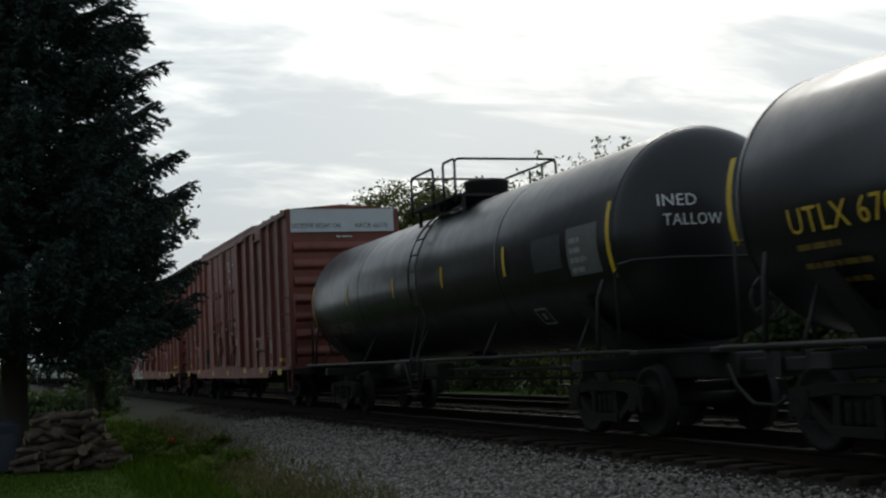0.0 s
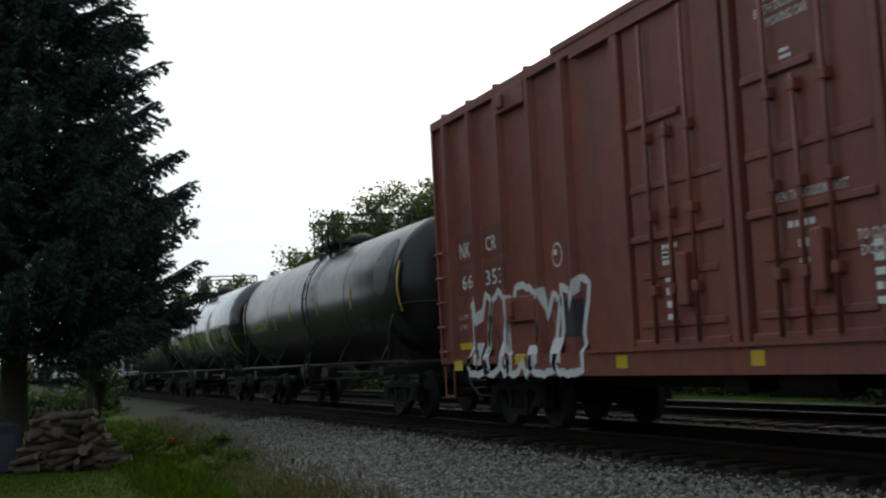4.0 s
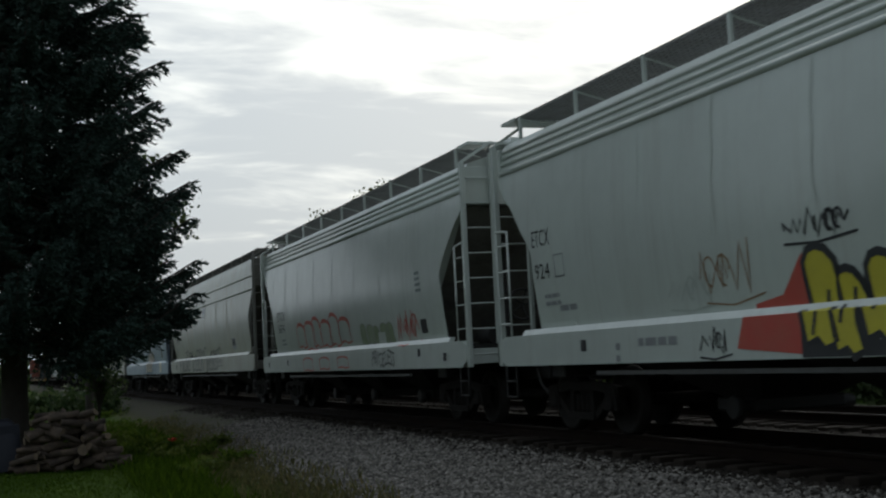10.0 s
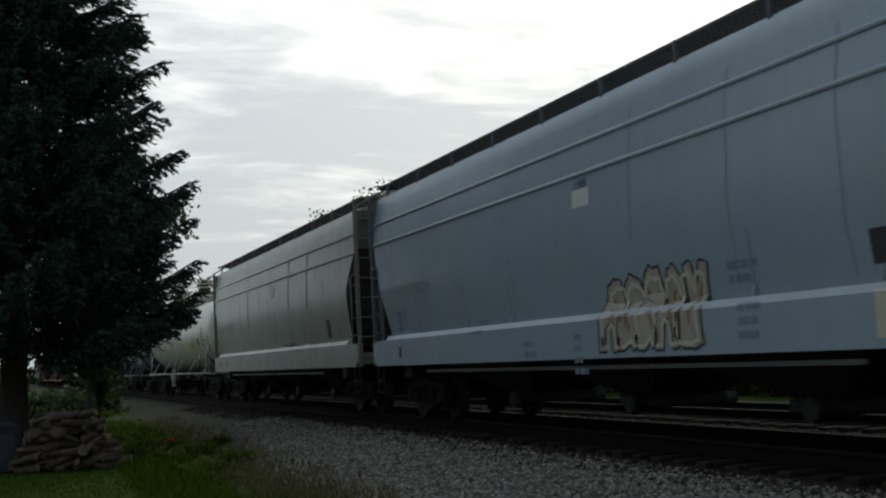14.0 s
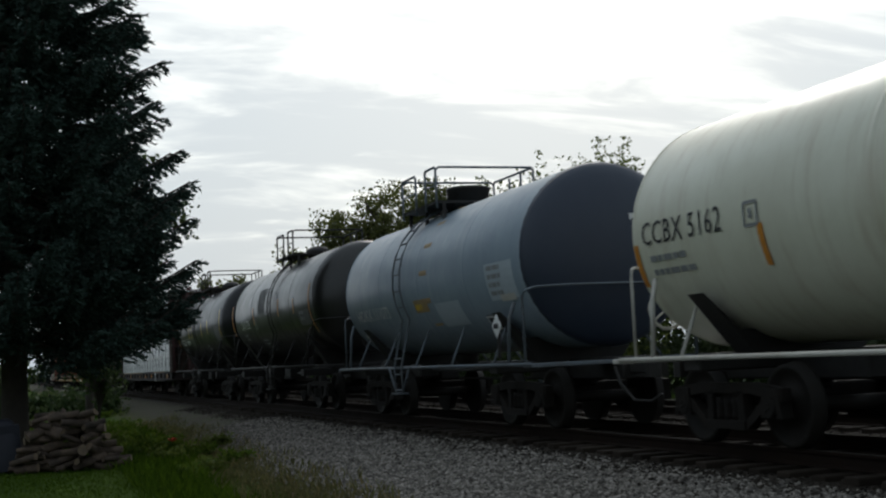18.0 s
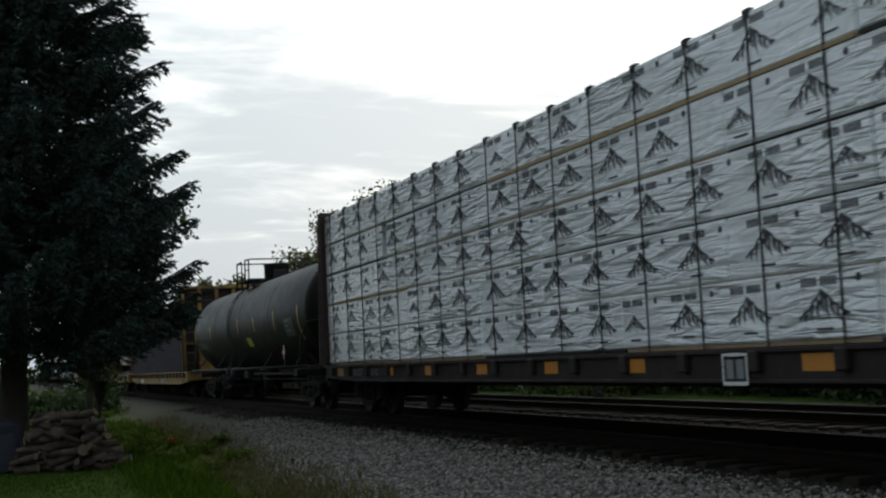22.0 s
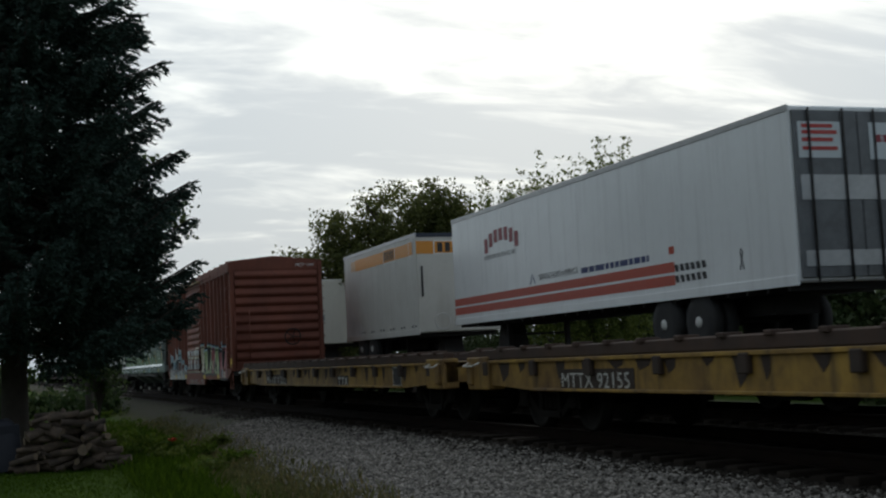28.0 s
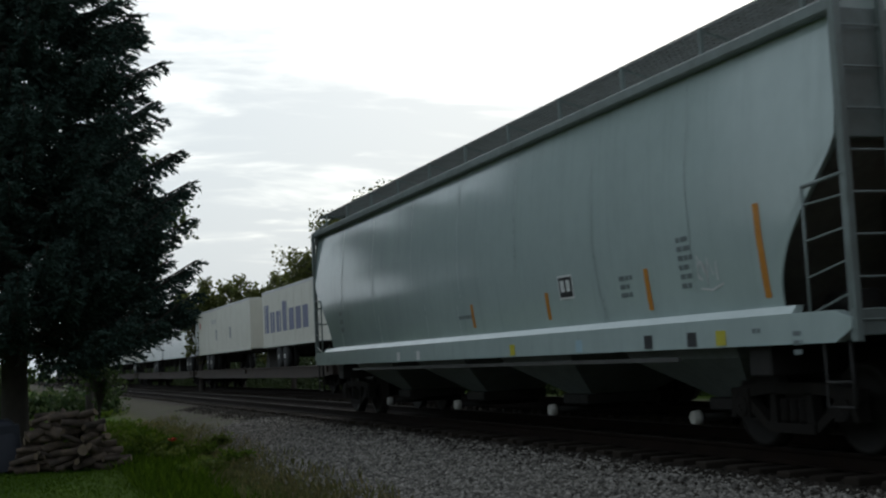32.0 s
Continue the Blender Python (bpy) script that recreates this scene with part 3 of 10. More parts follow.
M["tree_leaf"] = island_material("ash_leaves", (0.055, 0.068, 0.018), (0.15, 0.16, 0.05), 0.6, (0.095, 0.11, 0.03), translucent=0.5)
M["leaf"] = island_material("broad_leaves", (0.03, 0.055, 0.018), (0.085, 0.115, 0.04), 0.6, (0.05, 0.08, 0.025), translucent=0.4)
# darker copy of the leaf colours, the far hedge's shade painted in
M["hedge_leaf_shaded"] = island_material("shaded_hedge_leaves", (0.022, 0.036, 0.012), (0.06, 0.08, 0.028), 0.8, (0.038, 0.055, 0.018), translucent=0.15)
M["leaf_light"] = island_material("young_leaves", (0.06, 0.085, 0.016), (0.16, 0.19, 0.045), 0.7, (0.10, 0.135, 0.028), translucent=0.5)
M["bark"] = surface("rough_bark", (0.045, 0.036, 0.03), 0.95, 0, (0.075, 0.062, 0.05), 0.6, 4.0, None, 0, 0.6, 20)


def grain_edge(y):
    return lawn_edge(y) + 0.35 * noise.noise((0.3, y * 0.35, 7))


def build_stones():
    rng = np.random.default_rng(11)
    n = 52000
    y = 8.5 + 26 * rng.random(n) ** 1.35
    x = rng.uniform(3.4, 7.45, n)
    keep = np.array([xx > grain_edge(yy) - 0.5 * r * r for xx, yy, r in zip(x, y, rng.random(n))])
    x, y = x[keep], y[keep]
    z = np.array([ground_z(a, c) for a, c in zip(x, y)]) + 0.006
    fade = rng.random(len(x)) > np.clip((x - 6.35) / 1.15, 0, 1)
    me = scatter_mesh("gravel", np.stack([x, y, z], 1)[fade], stone_shapes(), 0.018, 0.042, 12)
    tagged(part("gravel", me, M["stone"]), "loose grey crushed-stone gravel on the slope", "gravel", kind="stuff")
    n = 26000
    y = 8.5 + 40 * rng.random(n) ** 1.3
    x = np.where(rng.random(n) < 0.3, 6.3 + 1.2 * rng.random(n) ** 0.6, rng.uniform(6.95, 14.8, n))
    z = np.array([ground_z(a, c) for a, c in zip(x, y)])
    me = scatter_mesh("ballast", np.stack([x, y, z], 1), stone_shapes(), 0.02, 0.045, 13)
    tagged(part("ballast", me, M["stone_dark"]), "dark oil-stained track ballast between the ties", "ballast", kind="stuff")


build_stones()


# ---- tracks ----
def rail_build(y0, y1, cx):
    b = Build()
    prof = [(-0.07, -0.17), (0.07, -0.17), (0.07, -0.158), (0.012, -0.14), (0.009, -0.045), (0.036, -0.035), (0.036, -0.006), (0.028, -0.001),
            (-0.028, -0.001), (-0.036, -0.006), (-0.036, -0.035), (-0.009, -0.045), (-0.012, -0.14), (-0.07, -0.158)]
    b.prism([(cx + a, z) for a, z in prof], y0, y1)
    return b


def build_track(name, cx, label, ties_near):
    tr = thing(name, label, "railway track", kind="structure")
    for s in (-1, 1):
        r = part("rail", rail_build(-450, 900, cx + s * 0.7525), M["rail"], tr)
        part("rail_head", Build().box(cx + s * 0.7525 - 0.026, cx + s * 0.7525 + 0.026, -450, 900, -0.001, 0.001), M["rail_top"], r, "polished running surface")
    tie = Build().box(-1.3, 1.3, -0.115, 0.115, -0.1, 0.08, 0.012).mesh("tie")
    tie.materials.append(M["tie"])
    rng = random.Random(int(cx * 10))
    n0 = 0
    for i in range(ties_near):
        o = new("tie", tie)
        o.parent = tr
        o.matrix_basis = pose(cx + rng.uniform(-0.05, 0.05), 7 + i * 0.53 + rng.uniform(-0.03, 0.03), -0.25 + rng.uniform(-0.012, 0.012), 0, 0, rng.uniform(-1.2, 1.2))
    b = Build()
    y = 7 + ties_near * 0.53
    while y < 200:
        b.box(cx - 1.3, cx + 1.3, y - 0.115, y + 0.115, -0.33, -0.17)
        y += 0.53
    o = part("ties_beyond", b, M["tie"], tr)
    tagged(o, kind="stuff")
    return tr


build_track("track_near", NEAR_X, "rusty steel rails with polished heads on dark timber ties", 150)
build_track("track_far", FAR_X, "second parallel pair of steel rails on dark ties", 120)


# ---- railway cars: running gear ----
WHEELSETS = []     # (object, offset along the truck)
TRAINS = []        # (object, base y at 16 s, track x, train number, height)


def wheelset_mesh():
    b = Build()
    for s in (-1, 1):
        c = 0.7525 * s
        pr = [(c - s * 0.045 - s * 0.03, 0.48), (c - s * 0.045, 0.482), (c - s * 0.035, 0.46), (c + s * 0.075, 0.455), (c + s * 0.075, 0.40),
              (c + s * 0.03, 0.37), (c + s * 0.02, 0.2), (c + s * 0.07, 0.15), (c + s * 0.07, 0.1)]
        b.lathe(pr, "x", 28)
        b.lathe([(c + s * 0.07, 0.09), (c + s * 0.30, 0.085), (c + s * 0.34, 0.07)], "x", 10)
        for k in range(3):
            a = 2 * math.pi * k / 3
            b.box(c + s * 0.335, c + s * 0.355, 0.04 * math.cos(a) - 0.015, 0.04 * math.cos(a) + 0.015, 0.04 * math.sin(a) - 0.015, 0.04 * math.sin(a) + 0.015)
    b.lathe([(-0.78, 0.085), (0.78, 0.085)], "x", 12)
    return b.mesh("wheelset")


def side_frame_mesh():
    """Cast three-piece truck side: a bow with two windows round the spring nest, and pedestals over the bearings."""
    b = Build()
    x0, x1 = -0.06, 0.06
    b.prism([(-1.12, 0.52), (-1.12, 0.66), (-0.55, 0.72), (0.55, 0.72), (1.12, 0.66), (1.12, 0.52), (0.5, 0.60), (-0.5, 0.60)], x0, x1, "x")
    b.prism([(-0.42, 0.2), (0.42, 0.2), (0.42, 0.3), (-0.42, 0.3)], x0 - 0.03, x1 + 0.03, "x")
    for s in (-1, 1):
        b.prism([(s * 0.42, 0.2), (s * 0.42, 0.31), (s * 0.86, 0.62), (s * 1.0, 0.62), (s * 0.98, 0.55)], x0, x1, "x")
        b.prism([(s * 0.26, 0.28), (s * 0.26, 0.62), (s * 0.36, 0.62), (s * 0.40, 0.28)], x0, x1, "x")
        b.prism([(s * 0.74, 0.34), (s * 0.76, 0.66), (s * 1.06, 0.66), (s * 1.12, 0.34), (s * 1.03, 0.34), (s * 1.0, 0.56), (s * 0.80, 0.56), (s * 0.83, 0.34)], x0 - 0.02, x1 + 0.02, "x")
        b.lathe([(-0.1, 0.115), (0.09, 0.115)], "x", 14, (0, s * 0.89, 0.457))
    for k in (-0.16, 0.0, 0.16):
        b.lathe([(0.3, 0.06), (0.36, 0.066), (0.42, 0.06), (0.48, 0.066), (0.55, 0.06)], "z", 8, (0, k, 0))
    return b.mesh("side_frame")


MESH = {"wheelset": wheelset_mesh(), "side_frame": side_frame_mesh()}
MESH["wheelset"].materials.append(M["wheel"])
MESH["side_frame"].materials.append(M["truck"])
bol = Build().box(-1.0, 1.0, -0.2, 0.2, 0.42, 0.66, 0.03)
bol.box(-0.25, 0.25, -0.25, 0.25, 0.6, 0.78, 0.03)
for s_ in (-1, 1):
    bol.box(-0.9, 0.9, s_ * 0.38 - 0.03, s_ * 0.38 + 0.03, 0.36, 0.46)
    for t_ in (-1, 1):
        bol.box(t_ * 0.7525 - 0.04, t_ * 0.7525 + 0.04, s_ * 0.40 - 0.04, s_ * 0.40 + 0.03, 0.3, 0.58, 0.01)
MESH["bolster"] = bol.mesh("bolster")
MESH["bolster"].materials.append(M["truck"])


def add_truck(car, y):
    tk = part("truck", MESH["bolster"], None, car, at=pose(0, y, 0))
    for s in (-1, 1):
        part("side_frame", MESH["side_frame"], None, tk, at=pose(s * 1.0, 0, 0))
    for s in (-1, 1):
        w = part("wheelset", MESH["wheelset"], None, tk, at=pose(0, s * 0.89, 0.457))
        WHEELSETS.append((w, s * 0.89))
    return tk


def coupler_mesh():
    b = Build()
    b.box(-0.09, 0.09, -0.2, 0.55, 0.80, 0.97, 0.02)
    b.prism([(-0.14, 0.5), (0.14, 0.5), (0.16, 0.68), (0.05, 0.78), (-0.02, 0.70), (-0.12, 0.72), (-0.17, 0.62)], 0.74, 1.03, "z")
    b.tube([(0.3, -0.1, 0.9), (0.32, 0.1, 0.65), (0.25, 0.35, 0.42), (0.1, 0.6, 0.4), (0.02, 0.75, 0.5)], 0.028)
    return b.mesh("coupler")


MESH["coupler"] = coupler_mesh()
MESH["coupler"].materials.append(M["steel_dark"])


def running_gear(car, half, truck_at):
    """Trucks, couplers and the brake rigging between them."""
    for s in (-1, 1):
        add_truck(car, s * truck_at)
        part("coupler", MESH["coupler"], None, car, at=pose(0, s * half, 0, 0, 0, 0 if s > 0 else 180))
    return car


def new_car(name, label, category, front, rear, train=1, group="", z=0.0):
    """A car between two places along its track (y at 16 s); its own y runs to its rear."""
    car = thing(name, label, category, group)
    x = NEAR_X if train == 1 else FAR_X
    TRAINS.append((car, (front + rear) / 2, x, train, z))
    return car, (rear - front) / 2


def brake_wheel(car, x, y, z, material):
    b = Build().tube([(x + 0.26 * math.cos(k * math.pi / 10), y, z + 0.26 * math.sin(k * math.pi / 10)) for k in range(20)], 0.022, 6, True)
    for k in range(5):
        a = k * 2 * math.pi / 5
        b.tube([(x, y + 0.01, z), (x + 0.25 * math.cos(a), y, z + 0.25 * math.sin(a))], 0.014, 5)
    part("brake_wheel", b, material, car)


def ladder(b, pts_a, pts_b, rungs, r=0.018):
    """Two rails and rungs between them; the rails are straight lines given by their ends."""
    for p in (pts_a, pts_b):
        b.tube(p, r)
    a0, a1, c0, c1 = Vector(pts_a[0]), Vector(pts_a[-1]), Vector(pts_b[0]), Vector(pts_b[-1])
    for i in range(rungs):
        k = (i + 0.5) / rungs
        b.tube([a0.lerp(a1, k), c0.lerp(c1, k)], r * 0.8, 5)


# ---- writing and marks ----
def text_mesh(body, size, squeeze=1.0):
    cu = bpy.data.curves.new("writing", "FONT")
    cu.body, cu.size, cu.align_x, cu.resolution_u = body, size, "LEFT", 2
    cu.space_character = 1.05
    cu.extrude = 0.0
    ob = bpy.data.objects.new("writing", cu)
    scene.collection.objects.link(ob)
    me = bpy.data.meshes.new_from_object(ob)
    bpy.data.objects.remove(ob)
    v = [(p.co.x * squeeze, p.co.y) for p in me.vertices]
    f = [tuple(p.vertices) for p in me.polygons]
    return v, f


def bars(n, size, w=0.55, gap=0.34, seed=0, rows=1, lead=1.5):
    """Plain bars standing for writing that is not spelled out: n letters' worth in each row."""
    rng = random.Random(seed)
    v, f = [], []
    for r in range(rows):
        x = 0.0
        k = n - rng.randint(0, max(0, n // 3)) if rows > 1 else n
        while k > 0:
            run = min(k, rng.randint(2, 5))
            L = run * size * w
            o = len(v)
            y = -r * size * lead
            v += [(x, y), (x + L, y), (x + L, y + size * 0.8), (x, y + size * 0.8)]
            f.append((o, o + 1, o + 2, o + 3))
            x += L + size * gap
            k -= run
    return v, f


def on_flat(vf, x, y0, z0, side=-1, thick=0.004):
    """Lays flat marks (u to the reader's right, v up) on a car's side at local x, starting at y0, z0. The reader's right is -y."""
    v, f = vf
    b = Build()
    b.add([(x + side * thick, y0 - u, z0 + w) for u, w in v], f)
    return b


def on_tank(vf, R, zc, y0, z0, off=0.012):
    """Wraps flat marks round the near side of a tank."""
    v, f = vf
    b = Build()
    th0 = math.asin(max(-1, min(1, (z0 - zc) / R)))
    pts = []
    for u, w in v:
        th = th0 + w / R
        pts.append((-(R + off) * math.cos(th), y0 - u, zc + (R + off) * math.sin(th)))
    b.add(pts, f)
    return b


def rect(u0, u1, w0, w1, n=1):
    v, f = [], []
    for i in range(n + 1):
        w = w0 + (w1 - w0) * i / n
        v += [(u0, w), (u1, w)]
    for i in range(n):
        f.append((2 * i, 2 * i + 1, 2 * i + 3, 2 * i + 2))
    return v, f


def disc(cu, cw, r, n=24, squash=1.0):
    return [(cu + r * squash * math.cos(2 * math.pi * k / n), cw + r * math.sin(2 * math.pi * k / n)) for k in range(n)], [tuple(range(n))]


def merge(*vfs):
    v, f = [], []
    for a, c in vfs:
        o = len(v)
        v += a
        f += [tuple(i + o for i in q) for q in c]
    return v, f


def shift(vf, du, dw, s=1.0):
    return [(u * s + du, w * s + dw) for u, w in vf[0]], vf[1]


def stroke(pts, width):
    """A painted line through points, in short steps so that it can follow a curved side."""
    v, f = [], []
    fine = [pts[0]]
    for a, c in zip(pts, pts[1:]):
        k = max(1, int(math.hypot(c[0] - a[0], c[1] - a[1]) / 0.16))
        fine += [(a[0] + (c[0] - a[0]) * (j + 1) / k, a[1] + (c[1] - a[1]) * (j + 1) / k) for j in range(k)]
    pts = fine
    n = len(pts)
    for i, (x, y) in enumerate(pts):
        a, c = pts[max(0, i - 1)], pts[min(n - 1, i + 1)]
        dx, dy = c[0] - a[0], c[1] - a[1]
        L = math.hypot(dx, dy) or 1
        nx, ny = -dy / L * width / 2, dx / L * width / 2
        v += [(x + nx, y + ny), (x - nx, y - ny)]
    f = [(2 * i, 2 * i + 1, 2 * i + 3, 2 * i + 2) for i in range(n - 1)]
    return v, f


# ---- tank cars ----
def tank_car(label, front, rear, paint, R=1.42, zc=2.61, trim=None, strip=None, strips=(), ladder_at=0.0, platform=(-1.15, 0.9), rail_h=0.68, dome="dome",
             feet=True, seams=(0.25, 0.5, 0.75), rail_z=1.12, end_rail=True, group="tank cars", rail_mat=None):
    """front, rear: outer faces of the tank's heads."""
    car, h = new_car("tank_car", label, "tank car", front, rear, group=group)
    trim, rail_mat = trim or M["steel_dark"], rail_mat or trim or M["steel_dark"]
    hd = 0.52
    prof = [(y, math.sqrt(max(0.0004, 1 - ((y + h - hd) / hd) ** 2)) * R) for y in [-h + hd * (1 - math.cos(math.pi / 2 * i / 9)) for i in range(10)]]
    prof[-1] = (-h + hd, R)
    mid = []
    for s in seams:
        y = -h + hd + (2 * h - 2 * hd) * s
        mid += [(y - 0.06, R), (y - 0.03, R), (y - 0.02, R + 0.006), (y + 0.02, R + 0.006), (y + 0.03, R), (y + 0.06, R)]
    full = prof + mid + [(-y, r) for y, r in reversed(prof)]
    shell = Build().lathe(full, "y", 64, (0, 0, zc))
    tank = part("tank", shell, paint, car)
    for s in (-1, 1):
        ring = Build().lathe([(s * (h - hd) - 0.012, R + 0.003), (s * (h - hd), R + 0.007), (s * (h - hd) + 0.012, R + 0.003)], "y", 64, (0, 0, zc))
        part("head_seam", ring, paint, tank)
    # stub sills, saddles, bolsters
    zb = zc - R
    for s in (-1, 1):
        b = Build()
        b.box(-0.2, 0.2, s * (h - 3.2) if s > 0 else -(h + 0.25), (h + 0.25) if s > 0 else -(h - 3.2), 0.72, 1.05, 0.02)
        yb = s * (h - 1.75)
        b.prism([(-1.35, zb + 0.62), (-0.7, 0.98), (0.7, 0.98), (1.35, zb + 0.62), (0.9, zb + 0.2), (-0.9, zb + 0.2)], yb - 0.18, yb + 0.18)
        b.box(-1.45, 1.45, yb - 0.16, yb + 0.16, 0.86, 1.04, 0.02)
        part("bolster_saddle", b, M["steel_dark"], car)
        # end platform with its posts and grab rails
        e = Build()
        ye = s * (h + 0.12)
        e.box(-1.5, 1.5, min(ye, ye - s * 0.55), max(ye, ye - s * 0.55), rail_z - 0.05, rail_z + 0.01, 0.01)
        part("end_platform", e, trim if not rail_mat else rail_mat, car)
        if end_rail:
            g = Build()
            yt = ye - s * 0.05
            g.tube([(-1.45, yt - s * 0.5, rail_z), (-1.45, yt - s * 0.5, rail_z + 1.0), (-1.42, yt - s * 0.46, rail_z + 1.1), (-1.3, yt - s * 0.3, rail_z + 1.14), (-0.9, yt, rail_z + 1.14),
                    (0.9, yt, rail_z + 1.14), (1.3, yt - s * 0.3, rail_z + 1.14), (1.45, yt - s * 0.46, rail_z + 1.1), (1.45, yt - s * 0.5, rail_z)], 0.02)
            g.tube([(-1.5, s * (h - 0.95), rail_z), (-1.46, s * (h - 0.95), rail_z + 0.7), (-1.38, s * (h - 0.9), rail_z + 0.95)], 0.03)
            part("end_handrail", g, rail_mat, car)
    for sx in (-1, 1):
        b = Build()
        b.tube([(sx * 1.5, -h + 0.1, rail_z), (sx * 1.5, h - 0.1, rail_z)], 0.032)
        for k in range(5):
            y = -h + 1.6 + (2 * h - 3.2) * k / 4
            b.tube([(sx * 1.5, y, rail_z), (sx * (R * 0.78), y + 0.25, zc - R * 0.66)], 0.022)
        part("side_rail", b, rail_mat, car)
    # ladder and crash box below it
    la = ladder_at
    for sx in (-1, 1):
        b, rungs = Build(), []
        for d in (-0.22, 0.22):
            pts = [(sx * 1.53, la + d, 0.55), (sx * 1.55, la + d, rail_z)]
            for i in range(9):
                th = radians(-28 + 12.2 * i)
                pts.append((sx * (R + 0.10) * math.cos(th), la + d, zc + (R + 0.10) * math.sin(th)))
            b.tube(pts, 0.02)
        for i in range(11):
            if i < 3:
                x, z = 1.54, 0.58 + i * 0.3
            else:
                th = radians(-30 + 12 * (i - 2))
                x, z = (R + 0.10) * math.cos(th), zc + (R + 0.10) * math.sin(th)
            rungs.append(Build().tube([(sx * x, la - 0.22, z), (sx * x, la + 0.22, z)], 0.016, 5))
        if feet:
            b.tube([(sx * 1.53, la - 0.22, 0.52), (sx * 1.53, la - 0.62, rail_z)], 0.022)
            b.tube([(sx * 1.53, la + 0.22, 0.52), (sx * 1.53, la + 0.62, rail_z)], 0.022)
            b.box(sx * 1.53 - 0.09, sx * 1.53 + 0.09, la - 0.26, la + 0.26, 0.5, 0.53)
        lad = part("ladder", b, rail_mat, car)
        for q in rungs:
            part("rung", q, rail_mat, lad)
    # top platform, manway and its fittings
    if platform:
        pa, pb = la + platform[0], la + platform[1]
        zt = zc + R
        for sx in (-1, 1):
            part("top_platform", Build().box(min(sx * 0.45, sx * 1.0), max(sx * 0.45, sx * 1.0), pa, pb, zt, zt + 0.05), trim, car)
            for y in (pa + 0.03, (pa + pb) / 2, pb - 0.03):
                part("platform_bracket", Build().box(sx * 0.85 - 0.03, sx * 0.85 + 0.03, y - 0.03, y + 0.03, zt - 0.32, zt), trim, car)
        for y in (pa, pb - 0.25):
            part("top_platform", Build().box(-0.45, 0.45, y, y + 0.25, zt, zt + 0.05), trim, car)
        b = Build()
        e = rail_h
        ga, gb = pa + 0.62, pa + 1.2
        for sx in (-1, 1):
            for y in (pa, ga, gb, pb):
                b.tube([(sx * 1.0, y, zt - 0.1), (sx * 1.0, y, zt + e - 0.04)], 0.024)
            for a, c in (((pa, ga), (gb, pb)) if sx < 0 else ((pa, pb),)):
                b.tube([(sx * 1.0, a, zt + e - 0.06), (sx * 1.0, a + 0.05, zt + e), (sx * 1.0, c - 0.05, zt + e), (sx * 1.0, c, zt + e - 0.06)], 0.024)
                b.tube([(sx * 1.0, a, zt + 0.34), (sx * 1.0, c, zt + 0.34)], 0.016)
        for y in (pa, pb):
            b.tube([(-1.0, y, zt + e - 0.06), (-0.94, y, zt + e), (0.94, y, zt + e), (1.0, y, zt + e - 0.06)], 0.024)
        part("top_handrail", b, rail_mat, car)
    zt = zc + R
    if dome == "dome":
        b = Build().lathe([(zt - 0.08, 0.30), (zt + 0.10, 0.30), (zt + 0.11, 0.36), (zt + 0.16, 0.36), (zt + 0.22, 0.33), (zt + 0.30, 0.22), (zt + 0.33, 0.05)], "z", 24, (0, la, 0))
        b.tube([(0.0, la + 0.55, zt), (0.0, la + 0.55, zt + 0.25)], 0.07, 10)
        b.tube([(0.1, la - 0.55, zt), (0.1, la - 0.55, zt + 0.2)], 0.08, 10)
    else:
        yd, up = (la - 0.86, 0.12) if dome == "tall_drum" else (la - 0.2, 0.0)
        b = Build().lathe([(zt - 0.08, 0.42), (zt + 0.34 + up, 0.42), (zt + 0.36 + up, 0.44), (zt + 0.40 + up, 0.44), (zt + 0.42 + up, 0.40)], "z", 24, (0, yd, 0))
        if dome == "tall_drum":
            b.box(-0.2, 0.2, yd - 0.64, yd - 0.34, zt, zt + 0.3, 0.02)
        b.box(-0.3, 0.3, la + 0.4, la + 0.9, zt - 0.05, zt + 0.12, 0.02)
        b.tube([(0.0, la + 0.65, zt), (0.0, la + 0.65, zt + 0.3)], 0.06, 10)
    part("manway", b, trim, car)
    # bottom outlet and brake gear
    b = Build().lathe([(zb - 0.22, 0.10), (zb - 0.18, 0.2), (zb + 0.05, 0.26)], "z", 14, (0, la + 0.3, 0))
    b.box(-0.7, -0.3, la + 1.2, la + 1.9, 0.78, 1.05, 0.03)
    b.tube([(-0.5, la + 1.0, 0.92), (-0.5, -h + 2.4, 0.9)], 0.035)
    b.tube([(0.2, -h + 2.0, 0.72), (0.2, h - 2.0, 0.72)], 0.03)
    b.lathe([(la + 2.4, 0.2), (la + 3.2, 0.2)], "y", 14, (-0.75, 0, 0.98))
    part("outlet_and_brake_gear", b, M["steel_dark"], car)
    brake_wheel(car, -0.6, h + 0.23, 1.65, trim)
    if strip:
        for y, z0, z1 in strips:
            part("reflective_strip", on_tank(rect(-0.045, 0.045, 0, (z1 - z0), 6), R, zc, y, z0), strip, tank)
    running_gear(car, h + 0.3, h - 1.75)
    return car, tank, h, R, zc


def fitted(body, y0, y1, z0, z1):
    """Writing scaled to run from y0 to y1 (towards -y) and from z0 up to z1."""
    v, f = text_mesh(body, 1.0, 1.0)
    us, ws = [p[0] for p in v], [p[1] for p in v]
    su, sw = (y0 - y1) / (max(us) - min(us)), (z1 - z0) / (max(ws) - min(ws))
    return [((u - min(us)) * su, (w - min(ws)) * sw) for u, w in v], f


